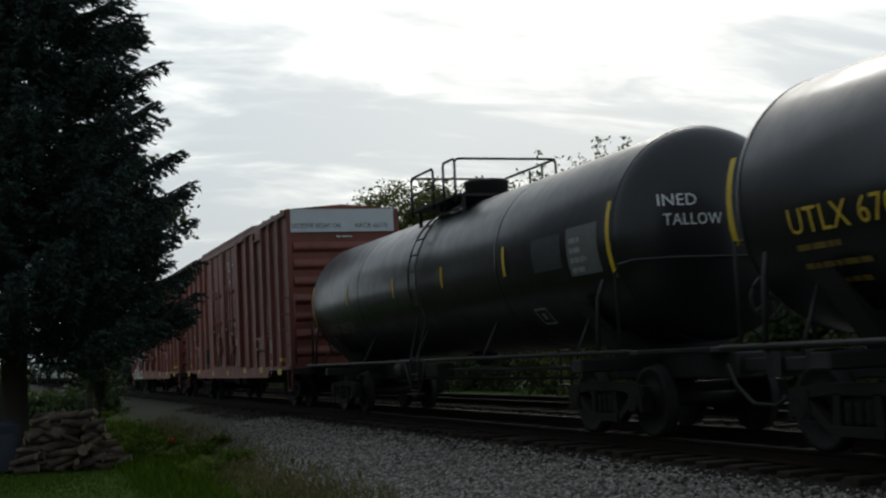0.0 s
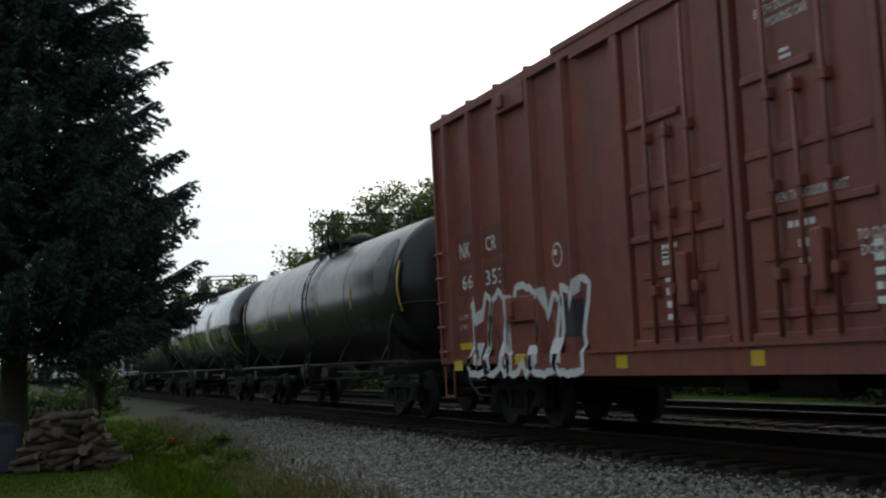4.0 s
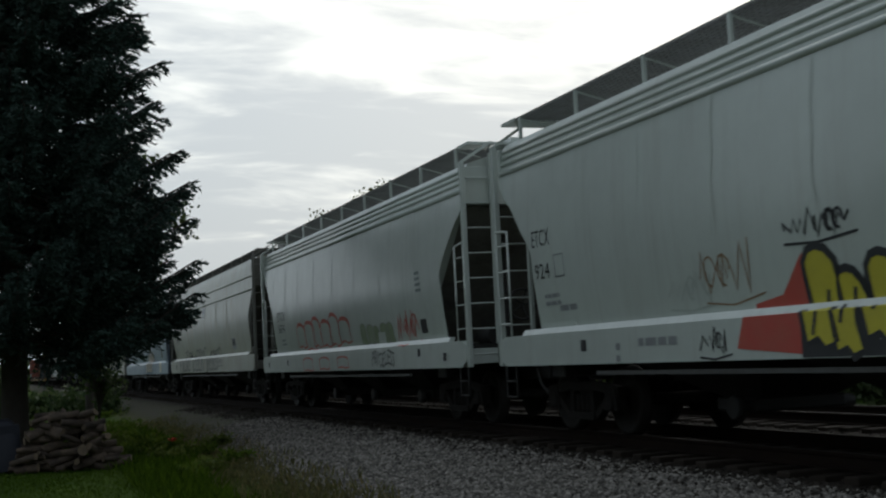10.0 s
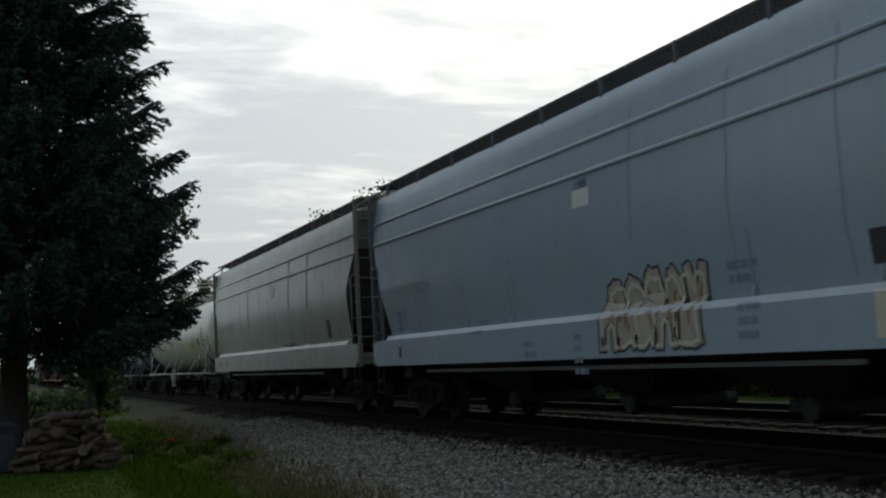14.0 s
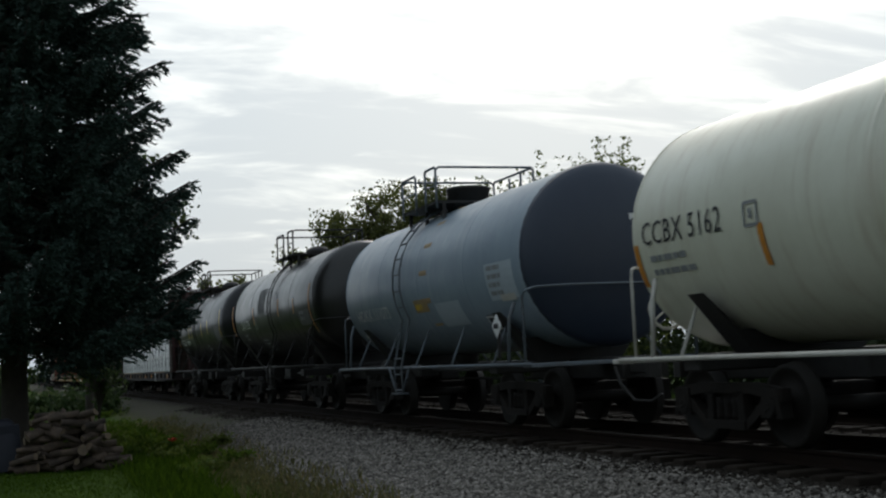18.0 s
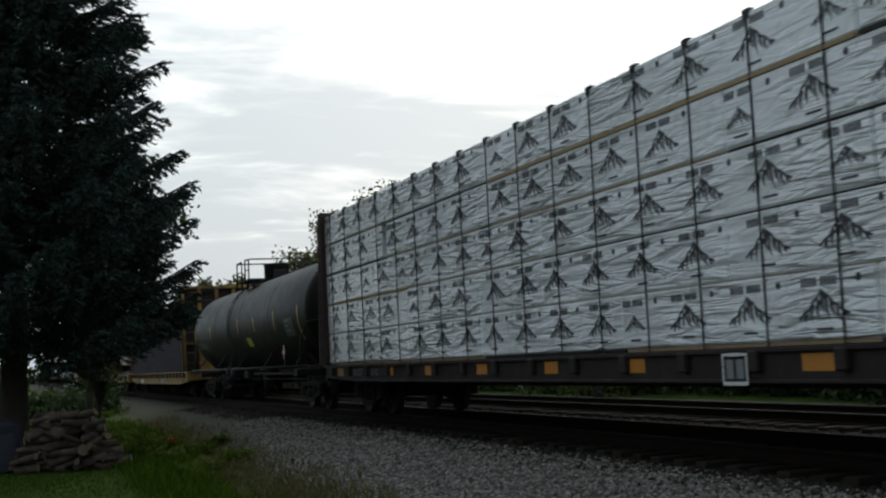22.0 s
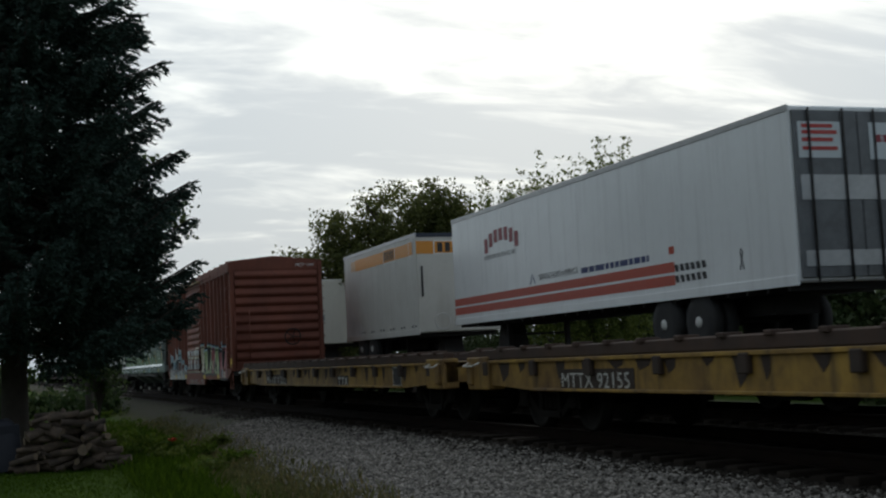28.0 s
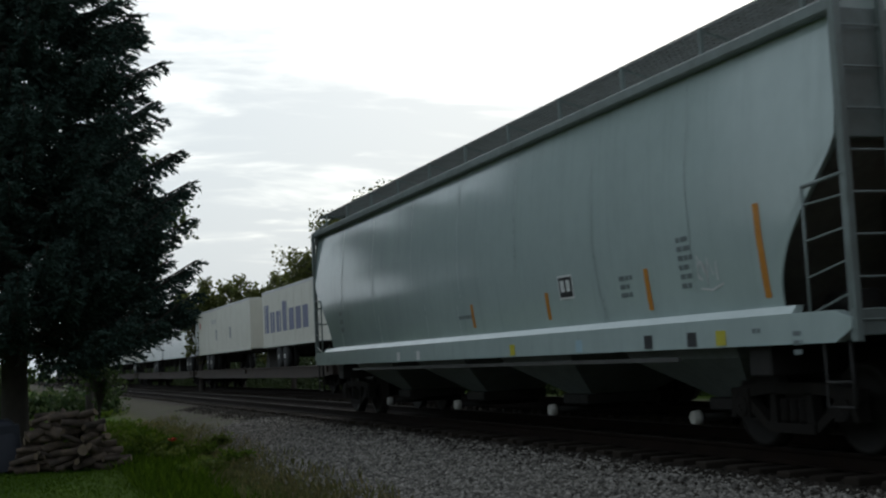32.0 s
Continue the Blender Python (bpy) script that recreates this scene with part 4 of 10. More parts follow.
def tank_text(tank, R, zc, body, y0, y1, z0, z1, material, label=""):
    part("lettering", on_tank(fitted(body, y0, y1, z0, z1 + 0.04), R, zc, y0, z0, 0.016), material, tank, label)


def tank_bars(tank, R, zc, n, size, y, z, material, seed=0, rows=1):
    part("stencil", on_tank(bars(n, size, seed=seed, rows=rows), R, zc, y, z, 0.014), material, tank)


def tank_patch(tank, R, zc, y0, y1, z0, z1, material, name="panel", label="", off=0.008):
    part(name, on_tank(rect(0, y0 - y1, 0, (z1 - z0) * 1.15, 5), R, zc, y0, z0, off), material, tank, label)


def tank_shape(tank, R, zc, vf, y0, z0, material, name, label="", off=0.014):
    bm = bmesh.new()
    vs = [bm.verts.new((u, w, 0)) for u, w in vf[0]]
    for q in vf[1]:
        try:
            bm.faces.new([vs[i] for i in q])
        except ValueError:
            pass
    lo, hi = min(w for u, w in vf[0]), max(w for u, w in vf[0])
    k = lo + 0.11
    while k < hi:
        bmesh.ops.bisect_plane(bm, geom=bm.verts[:] + bm.edges[:] + bm.faces[:], plane_co=(0, k, 0), plane_no=(0, 1, 0))
        k += 0.11
    bmesh.ops.triangulate(bm, faces=bm.faces[:])
    bm.verts.index_update()
    cut = ([(p.co.x, p.co.y) for p in bm.verts], [tuple(p.index for p in q.verts) for q in bm.faces])
    bm.free()
    part(name, on_tank(cut, R, zc, y0, z0, off), material, tank, label)


def conform(vf, y0, z0, xfun, zcuts=(), ycuts=(), off=0.006):
    """Lays flat marks on a stepped or curved near side: cuts them at the steps and lifts each point on to the surface."""
    v, f = vf
    bm = bmesh.new()
    vs = [bm.verts.new((0, y0 - u, z0 + w)) for u, w in v]
    for q in f:
        try:
            bm.faces.new([vs[i] for i in q])
        except ValueError:
            pass
    for z in zcuts:
        bmesh.ops.bisect_plane(bm, geom=bm.verts[:] + bm.edges[:] + bm.faces[:], plane_co=(0, 0, z), plane_no=(0, 0, 1))
    for y in ycuts:
        bmesh.ops.bisect_plane(bm, geom=bm.verts[:] + bm.edges[:] + bm.faces[:], plane_co=(0, y, 0), plane_no=(0, 1, 0))
    bmesh.ops.triangulate(bm, faces=bm.faces[:])
    for p in bm.verts:
        p.co.x = -(xfun(p.co.y, p.co.z) + off)
    me = bpy.data.meshes.new("mark")
    bm.to_mesh(me)
    bm.free()
    return me


def bubble_letters(n, width, height, seed, lean=0.12, spiky=False):
    """Letter-like blobs in a row: a list of closed outlines, and inner strokes."""
    rng = random.Random(seed)
    outs, inner = [], []
    w = width / n
    for i in range(n):
        cx = (i + 0.5) * w
        hh = height * rng.uniform(0.82, 1.0)
        kind = rng.choice("bump arch notch leg".split())
        base = [(-0.5, 0.02), (-0.54, 0.5), (-0.42, 0.92), (-0.15, 1.0), (0.12, 0.97), (0.36, 0.9), (0.5, 0.62), (0.44, 0.42), (0.54, 0.1), (0.3, 0.0), (0.16, 0.14), (0.02, 0.05), (-0.22, 0.0)]
        if kind == "arch":
            base = [(-0.52, 0.0), (-0.5, 0.6), (-0.3, 0.95), (0.0, 1.0), (0.32, 0.94), (0.52, 0.55), (0.5, 0.02), (0.2, 0.0), (0.14, 0.36), (-0.02, 0.42), (-0.16, 0.34), (-0.2, 0.0)]
        elif kind == "notch":
            base = [(-0.5, 0.1), (-0.4, 0.55), (-0.52, 0.95), (-0.2, 1.0), (-0.02, 0.72), (0.16, 1.02), (0.5, 0.94), (0.4, 0.5), (0.52, 0.05), (0.1, 0.0), (-0.3, 0.02)]
        if spiky:
            base = [(x * rng.uniform(0.9, 1.25), z + (rng.uniform(0, 0.16) if z > 0.8 else 0)) for x, z in base]
        pts = []
        m = len(base)
        for k in range(m):
            (ax, az), (bx, bz) = base[k], base[(k + 1) % m]
            for t in (0.0, 0.35, 0.7):
                x = ax + (bx - ax) * t + rng.uniform(-0.025, 0.025)
                z = az + (bz - az) * t + rng.uniform(-0.02, 0.02)
                pts.append((cx + (x + lean * (z - 0.5)) * w * 0.98, z * hh))
        outs.append(pts)
        for _ in range(2):
            x0, z0 = cx + rng.uniform(-0.25, 0.2) * w, rng.uniform(0.25, 0.5) * hh
            inner.append([(x0 + 0.10 * w * math.sin(k * 0.9 + i), z0 + 0.075 * hh * k) for k in range(5)])
    return outs, inner


def finger_letters(n, width, height, seed, fat=0.9):
    """Tall round-topped letter stems side by side, leaning a little, as closed outlines."""
    rg = random.Random(seed)
    w = width / n
    outs = []
    for i in range(n):
        x0, hh, foot = i * w, height * rg.uniform(0.66, 1.0), rg.uniform(0.0, 0.14) * height
        b = w * (fat + rg.uniform(-0.12, 0.3))
        side = [(0.04, 0.0), (0.0, 0.35), (0.02, 0.7), (0.08, 0.86), (0.24, 0.97), (0.46, 1.0), (0.72, 0.96), (0.90, 0.84), (0.96, 0.66), (0.9, 0.36), (1.0, 0.02), (0.6, -0.05), (0.42, 0.06)]
        outs.append([(x0 + b * u + (0.06 - 0.1 * v) * height + rg.uniform(-0.012, 0.012), max(0.0, foot + (hh - foot) * v)) for u, v in side])
    return outs


def polys(outs):
    v, f = [], []
    for o in outs:
        n = len(v)
        v += o
        f.append(tuple(range(n, n + len(o))))
    return v, f


def outlines(outs, width):
    return merge(*[stroke(o + [o[0], o[1]], width) for o in outs])


def scribble(width, height, n, seed, thick=0.03):
    """A quick sprayed tag: n jagged or looped strokes side by side, with an underline."""
    rng = random.Random(seed)
    out = []
    cw = width / n
    pts = []
    for i in range(n * 3):
        up = i % 2
        pts.append((width * (i + rng.uniform(-0.9, 0.9)) / (n * 3), height * (rng.uniform(0.6, 1.0) if up else rng.uniform(0.0, 0.4))))
    out.append(stroke(pts, thick))
    for i in range(max(1, n // 2)):
        x, r = rng.uniform(0.1, 0.9) * width, rng.uniform(0.12, 0.25) * height
        out.append(stroke([(x + r * math.cos(a * 0.7), height * 0.5 + 1.4 * r * math.sin(a * 0.7)) for a in range(8)], thick))
    out.append(stroke([(0, -0.06 * height), (width * 0.5, -0.14 * height), (width * 1.05, 0.02 * height)], thick * 0.8))
    return merge(*out)


def hopper_car(label, front, rear, paint, eave=4.2, top=4.52, sill0=0.98, sill1=1.42, curved=True, ribs=0, cut=1.2, bays=3, roof_strip=False, zp=3.72, zm=(2.5, 2.5),
               walk_z=None, gates=None, trim=None, end_mat=None, wide_bays=False):
    car, h = new_car("hopper_car", label, "hopper car", front, rear, group="covered hoppers")
    trim = trim or paint
    W = 1.53
    # body: stacked outlines; width and length change with height
    zs = [sill1 - 0.02, 1.8, 2.2, 2.6, 2.95, zp - 0.03, zp, 3.8, eave - 0.18, eave, eave + 0.10, eave + 0.2, top - 0.04, top]
    rows = []
    for z in zs:
        k = (z - sill1) / (eave - sill1)
        kk = min(1, max(0, k))
        w = W - (0.13 * max(0.0, 0.45 - kk) ** 1.6 / 0.45 ** 1.6 + 0.15 * max(0.0, kk - 0.5) ** 1.7 / 0.5 ** 1.7)
        if z > eave:
            k2 = (z - eave) / (top - eave)
            w = (W - 0.16) * math.sqrt(max(0.12, 1 - k2 ** 3.2))
        e = h - 0.1 if z >= zp else h - 0.1 - 1.05 * (zp - z) - 0.05
        rows.append((z, w, e))
    def side(y, z):
        if z < sill1 + 0.001:
            return 1.56
        if z < sill1 + 0.08:
            return 1.56 - 0.08 * (z - sill1) / 0.08
        return float(np.interp(z, [r[0] for r in rows], [r[1] for r in rows]))

    cuts = [sill1, sill1 + 0.08] + [r[0] for r in rows[1:9]]
    b = Build()
    n = 14
    v, f = [], []
    for z, w, e in rows:
        v += [(-w, -e + 2 * e * i / n, z) for i in range(n + 1)] + [(w, e - 2 * e * i / n, z) for i in range(n + 1)]
    m = 2 * (n + 1)
    for j in range(len(rows) - 1):
        for i in range(m):
            f.append((j * m + i, j * m + (i + 1) % m, (j + 1) * m + (i + 1) % m, (j + 1) * m + i))
    f += [tuple(range(m))[::-1], tuple((len(rows) - 1) * m + i for i in range(m))]
    b.add(v, f, False)
    body = part("body", b, paint, car)
    body.data.polygons.foreach_set("use_smooth", [True] * len(body.data.polygons))
    body.data.set_sharp_from_angle(angle=radians(38))
    # side sheets reach past the sloped ends, cut back in a bow
    for sx in (-1, 1):
        for s in (-1, 1):
            zz = np.linspace(sill1 - 0.01, zp, 15)
            v, f = [], []
            for z in zz:
                k = min(1.0, (zp - z) / (zp - zm[s > 0]))
                k = math.sin(k * math.pi / 2) ** 1.3 if curved else k
                a, c = h - 0.15 - 1.05 * (zp - z) - 0.02, h - 0.1 - cut * k
                w = side(0, max(float(z), sill1 + 0.09))
                v += [(sx * w, s * a, z), (sx * w, s * c, z), (sx * (w - 0.02), s * c, z), (sx * (w - 0.02), s * a, z)]
            for j in range(14):
                for q in range(4):
                    f.append((j * 4 + q, j * 4 + (q + 1) % 4, j * 4 + 4 + (q + 1) % 4, j * 4 + 4 + q))
            part("side_sheet", Build().add(v, f), paint, body)
    # weld ribs along the side plates
    # paler than the body: the skylight caught on the ribs is painted
    for i in range(ribs):
        z = 3.92 - 0.42 * i
        part("side_rib", Build().tube([(-side(0, z) - 0.004, -h + 0.14, z), (-side(0, z) - 0.004, h - 0.14, z)], 0.032, 8), M["rib_highlight_blue"] if paint == M["hopper_blue"] else M["rib_highlight"], body, "rounded stiffening rib, painted pale for the light it catches")
    if roof_strip:
        for z, q in ((3.93, 0.05), (4.06, 0.036), (4.17, 0.036), (4.27, 0.036)):
            part("side_rib", Build().tube([(-side(0, z) + 0.004, -h + 0.12, z), (-side(0, z) + 0.004, h - 0.12, z)], q, 8), paint, body)
    # side sills with pointed ends
    for sx in (-1, 1):
        x0, x1 = (-1.56, -1.44) if sx < 0 else (1.44, 1.56)
        b = Build().prism([(-h + 0.25, sill0), (h - 0.25, sill0), (h, sill0 + 0.12), (h, sill1 - 0.08), (h - 0.25, sill1), (-h + 0.25, sill1), (-h, sill1 - 0.08), (-h, sill0 + 0.12)], x0, x1, "x")
        b.prism([(x0, sill1), (x1, sill1), (x1 + 0.02 if sx < 0 else x0 - 0.02, sill1 + 0.08), (-1.5 if sx < 0 else 1.5, sill1 + 0.08)], -h + 0.9, h - 0.9)
        part("side_sill", b, paint, car)
        part("rub_rail", Build().box(sx * 1.5 - 0.02, sx * 1.5 + 0.02, -h + 3.2, h - 3.2, sill0 - 0.14, sill0 - 0.09), M["grate"], car)
    # ends: bulkhead, corner posts, ladders, platform
    for s in (-1, 1):
        y = s * h
        # sheet laid over the body's slope; its grimy colour also holds the hollow's shade
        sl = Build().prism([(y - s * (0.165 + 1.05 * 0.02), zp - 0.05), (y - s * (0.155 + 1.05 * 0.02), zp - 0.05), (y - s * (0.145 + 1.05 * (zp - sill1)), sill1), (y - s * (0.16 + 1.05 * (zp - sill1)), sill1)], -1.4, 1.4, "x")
        part("slope_sheet", sl, M["end_grime_shaded"], car, "grimy sloping end sheet, darkened for the hollow's shade")
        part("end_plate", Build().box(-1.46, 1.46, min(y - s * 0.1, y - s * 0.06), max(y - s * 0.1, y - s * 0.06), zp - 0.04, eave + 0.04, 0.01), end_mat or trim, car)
        part("end_floor", Build().box(-1.45, 1.45, min(y - s * 0.1, y - s * 1.9), max(y - s * 0.1, y - s * 1.9), 1.3, 1.36), M["steel_dark"], car)
        for x in (-0.5, 0.5):
            part("end_brace", Build().box(x - 0.05, x + 0.05, min(y - s * 0.62, y - s * 0.72), max(y - s * 0.62, y - s * 0.72), 1.36, zp - 0.5), M["steel_dark"], car)
        for sx in (-1, 1):
            b = Build()
            b.box(sx * 1.5 - 0.04, sx * 1.5 + 0.04, y - 0.05, y + 0.05, sill0, eave + 0.1, 0.008)
            b.prism([(sx * 1.46, eave + 0.1), (sx * 1.54, eave + 0.1), (sx * 1.0, top + 0.19), (sx * 0.92, top + 0.19)], y - 0.05, y + 0.05)
            b.box(sx * 0.98 - 0.03, sx * 0.98 + 0.03, y - 0.04, y + 0.04, 1.35, top, 0.006)
            part("corner_post", b, trim, car)
            b = Build()
            ladder(b, [(sx * 1.5, y, sill0), (sx * 1.5, y, eave + 0.05)], [(sx * 0.98, y, sill0), (sx * 0.98, y, eave + 0.05)], 8, 0.016)
            part("end_ladder", b, trim, car)
            b = Build()
            ya, lz = (y - s * 0.64, 2.62) if wide_bays else (y - s * 0.45, 3.0)
            ladder(b, [(sx * 1.53, y, sill1), (sx * 1.53, y, lz)], [(sx * 1.53, ya, sill1 - (0.2 if wide_bays else 0)), (sx * 1.53, ya, lz)], 4, 0.016)
            b.tube([(sx * 1.53, ya, lz), (sx * 1.53, y, lz + 0.05)], 0.02)
            part("side_ladder", b, trim, car)
            b = Build()
            b.tube([(sx * 1.5, y - s * 0.1, sill0), (sx * 1.5, y - s * 0.1, 0.52), (sx * 1.5, y - s * 0.5, 0.52), (sx * 1.5, y - s * 0.5, sill0)], 0.022)
            b.tube([(sx * 1.5, y - s * 0.1, 0.75), (sx * 1.5, y - s * 0.5, 0.75)], 0.018)
            part("stirrup_step", b, M["steel_dark"], car)
        b = Build()
        b.box(-1.5, 1.5, min(y, y - s * 0.1), max(y, y - s * 0.1), sill0 + 0.05, sill0 + 0.3, 0.01)
        part("end_sill", b, trim, car)
        part("stub_sill", Build().box(-0.22, 0.22, min(y + s * 0.25, y - s * 2.4), max(y + s * 0.25, y - s * 2.4), 0.72, 1.06, 0.02), M["steel_dark"], car)
        part("bolster", Build().box(-1.4, 1.4, y - s * 1.75 - 0.2, y - s * 1.75 + 0.2, 0.8, 1.3, 0.02), M["steel_dark"], car)
        b = Build()
        b.box(-1.35, 1.35, min(y - s * 0.02, y - s * 0.55), max(y - s * 0.02, y - s * 0.55), (walk_z or top + 0.18) - 0.01, (walk_z or top + 0.18) + 0.035)
        part("roof_end_walk", b, trim, car)
        part("end_hatch", Build().prism([(-0.5, top - 0.02), (0.5, top - 0.02), (0.42, top + 0.34), (-0.42, top + 0.34)], min(y - s * 0.35, y - s * 1.3), max(y - s * 0.35, y - s * 1.3)), trim, car)
        brake_wheel(car, -0.4, y - s * 0.29, 2.0, M["steel_dark"])
        part("air_reservoir", Build().lathe([(y - s * 1.3, 0.14), (y - s * 0.7, 0.14)], "y", 14, (-0.75, 0, 1.5)), M["steel_dark"], car)
    # roof walks on brackets
    for sx in (-1, 1):
        b = Build()
        zt = walk_z or top + 0.18
        for k in range(10):
            x = sx * (0.50 + 0.09 * k)
            b.box(x - 0.012, x + 0.012, -h + 0.4, h - 0.4, zt, zt + 0.035)
        nn = int((2 * h - 0.8) / 0.12)
        for k in range(nn):
            y = -h + 0.4 + k * 0.12
            b.box(min(sx * 0.5, sx * 1.32), max(sx * 0.5, sx * 1.32), y - 0.008, y + 0.008, zt + 0.006, zt + 0.03)
        part("roof_walk", b, M["grate"] if ribs else M["grate_pale"], car)
        cnt = max(6, int((2 * h) / 1.75))
        for k in range(cnt):
            y = -h + 0.7 + (2 * h - 1.4) * k / (cnt - 1)
            bb = Build().box(sx * 1.32 - 0.02, sx * 1.32 + 0.02, y - 0.03, y + 0.03, eave + 0.02, zt + 0.03)
            bb.tube([(sx * 0.86, y, zt - 0.12), (sx * 1.32, y, zt)], 0.014, 5)
            part("walk_bracket", bb, trim, car)
    part("roof_hatch", Build().box(-0.32, 0.32, -h + 1.0, h - 1.0, top - 0.04, top + 0.14, 0.04), paint, car)
    # hopper bays and outlet gates
    span = 2 * h - (3.4 if wide_bays else 6.6)
    cap_r, cap_y, cap_z = (0.09, 0.42, 0.28) if wide_bays else (0.15, -0.3, 0.42)
    for i in range(bays):
        yc = -span / 2 + span * (i + 0.5) / bays - (0.15 if wide_bays else 0)
        hw = 1.45 if wide_bays else span / bays / 2 - 0.04
        b = Build()
        v = []
        for z, ex, ey in ((sill1 - 0.1, 1.4, hw), (1.0, 1.2, hw * 0.85), (0.5, 0.5, 0.36)):
            v += [(-ex, yc - ey, z), (ex, yc - ey, z), (ex, yc + ey, z), (-ex, yc + ey, z)]
        f = [(j * 4 + k, j * 4 + (k + 1) % 4, (j + 1) * 4 + (k + 1) % 4, (j + 1) * 4 + k) for j in range(2) for k in range(4)] + [(8, 9, 10, 11)]
        b.add(v, f)
        # with gates, bays wear the darker trim colour: their shadow is painted in
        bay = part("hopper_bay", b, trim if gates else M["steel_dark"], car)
        g = Build()
        g.box(-0.62, 0.62, yc - 0.42, yc + 0.42, 0.36, 0.52, 0.02)
        g.lathe([(-0.8, cap_r * 0.5), (0.8, cap_r * 0.5)], "x", 12, (0, yc + cap_y, cap_z))
        part("outlet_gate", g, M["steel_dark"], bay)
        part("gate_cap", Build().lathe([(-0.86, cap_r * 0.87), (-0.80, cap_r), (-0.76, cap_r)], "x", 14, (0, yc + cap_y, cap_z)), M["hand_white"] if gates else M["steel_dark"], bay)
    running_gear(car, h + 0.05, h - 1.75)
    paint_on = lambda vf, y0, z0, material, name="graffiti", label="", off=0.006: part(name, conform(vf, y0, z0, side, cuts, (), off), material, car, label)
    return car, body, h, paint_on


# ---- boxcars ----
def boxcar(label, front, rear, paint, eave=5.26, peak=5.42, sill=0.95, white_top=True, door=(-1.6, 1.5), style="plug", roof_flat=True, posts=()):
    car, h = new_car("boxcar", label, "boxcar", front, rear, group="boxcars")
    W = 1.49
    b = Build()
    b.box(-W, W, -h, h, 1.05, eave - 0.06)
    body = part("body", b, paint, car)
    # roof with cross ribs
    b = Build()
    b.prism([(-W - 0.04, eave - 0.06), (W + 0.04, eave - 0.06), (W + 0.04, eave), (0, peak), (-W - 0.04, eave)], -h, h)
    k = -h + 0.6
    while k < h - 0.4:
        b.prism([(-W - 0.06, eave - 0.01), (-W - 0.06, eave + 0.04), (0, peak + 0.05), (W + 0.06, eave + 0.04), (W + 0.06, eave - 0.01), (0, peak)], k - 0.04, k + 0.04)
        k += 1.2
    roof = part("roof", b, paint if roof_flat else M["rust_deck"], car)
    # side posts, top chord, bottom sill
    for sx in (-1, 1):
        x0, x1 = sx * W, sx * (W + 0.1)
        ds = [8.95, 7.78, 6.57, 5.33, 4.19, -3.92, -5.15, -6.33, -7.4, -8.52] if style == "plug" else list(posts)
        for y in ds:
            bb = Build().prism([(x0, y - 0.09), (x1, y - 0.055), (x1, y + 0.055), (x0, y + 0.09)], 1.1, eave - 0.16, "z")
            part("side_post", bb, paint, car)
        chord = 0.17 if style == "plug" else 0.36
        bb = Build().box(min(x0, sx * (W + 0.09)), max(x0, sx * (W + 0.09)), -h, h, eave - chord, eave - 0.02, 0.01)
        if style == "plug":
            bb.box(min(x0, sx * (W + 0.11)), max(x0, sx * (W + 0.11)), -5.2, 4.4, eave - 0.05, eave + 0.05, 0.01)
            for ya, yb in ((-6.25, -5.22), (5.42, 6.49)):
                for z0, z1 in ((1.63, 2.0), (4.8, 5.12)):
                    pl = Build().box(min(x0, sx * (W + 0.105)), max(x0, sx * (W + 0.105)), ya, yb, z0, z1, 0.012)
                    q = ya + 0.72
                    pl.box(min(x0, sx * (W + 0.17)), max(x0, sx * (W + 0.17)), q, q + 0.2, z0 + 0.06, z1 - 0.06, 0.015)
                    part("door_stop", pl, paint, car)
                part("jacking_pad", Build().box(min(x0, sx * (W + 0.04)), max(x0, sx * (W + 0.04)), ya + 0.12, yb, 1.15, 1.6, 0.01), paint, car)
        part("top_chord", bb, paint, car)
        bb = Build()
        xa, xb = min(x0, sx * (W + 0.085)), max(x0, sx * (W + 0.085))
        bb.prism([(-h, sill + 0.1), (-h, 1.14), (h, 1.14), (h, sill + 0.1), (h - 2.7, sill + 0.08), (h - 2.9, sill - 0.12), (-h + 2.9, sill - 0.12), (-h + 2.7, sill + 0.08)], xa, xb, "x")
        if style != "plug":
            bb = Build().prism([(-h, 1.05), (-h, 1.14), (h, 1.14), (h, 1.05), (7.3, 0.79), (2.42, 0.79), (2.36, 0.6), (-2.3, 0.6), (-2.36, 0.79), (-7.16, 0.79)], xa, xb, "x")
        part("side_sill", bb, paint, car)
        # doors
        d0, d1 = door
        leaves = [(-2.15, -0.06), (0.31, 2.45)] if style == "plug" else [(d0, d1)]
        if style == "plug":
            for y0_, y1_, out in ((2.47, 2.68, 0.11), (0.16, 0.29, 0.12), (-0.04, 0.08, 0.12), (-2.32, -2.18, 0.10), (-2.68, -2.4, 0.13)):
                part("door_post", Build().box(min(x0, sx * (W + out)), max(x0, sx * (W + out)), y0_, y1_, 1.1, eave - 0.16, 0.012), paint, car)
        xo = sx * (W + 0.05)
        for a, c in leaves:
            bb = Build().box(min(sx * (W + 0.002), xo), max(sx * (W + 0.002), xo), a + 0.02, c - 0.02, 1.16, eave - 0.22, 0.012)
            ribs = []
            if style == "plug":
                for z, q0, q1, out in ((3.78, 0.02, 0.62, 0.10), (3.0, 0.0, 1.0, 0.075), (2.4, 0.0, 1.0, 0.10), (1.95, 0.1, 0.9, 0.07), (1.16, 0.0, 1.0, 0.11), (1.38, 0.05, 0.95, 0.08)):
                    ya, yb = c - (c - a) * q1, c - (c - a) * q0
                    ribs.append(Build().box(min(xo, sx * (W + out)), max(xo, sx * (W + out)), ya + 0.03, yb - 0.03, z, z + 0.085, 0.012))
            else:
                z = 1.35
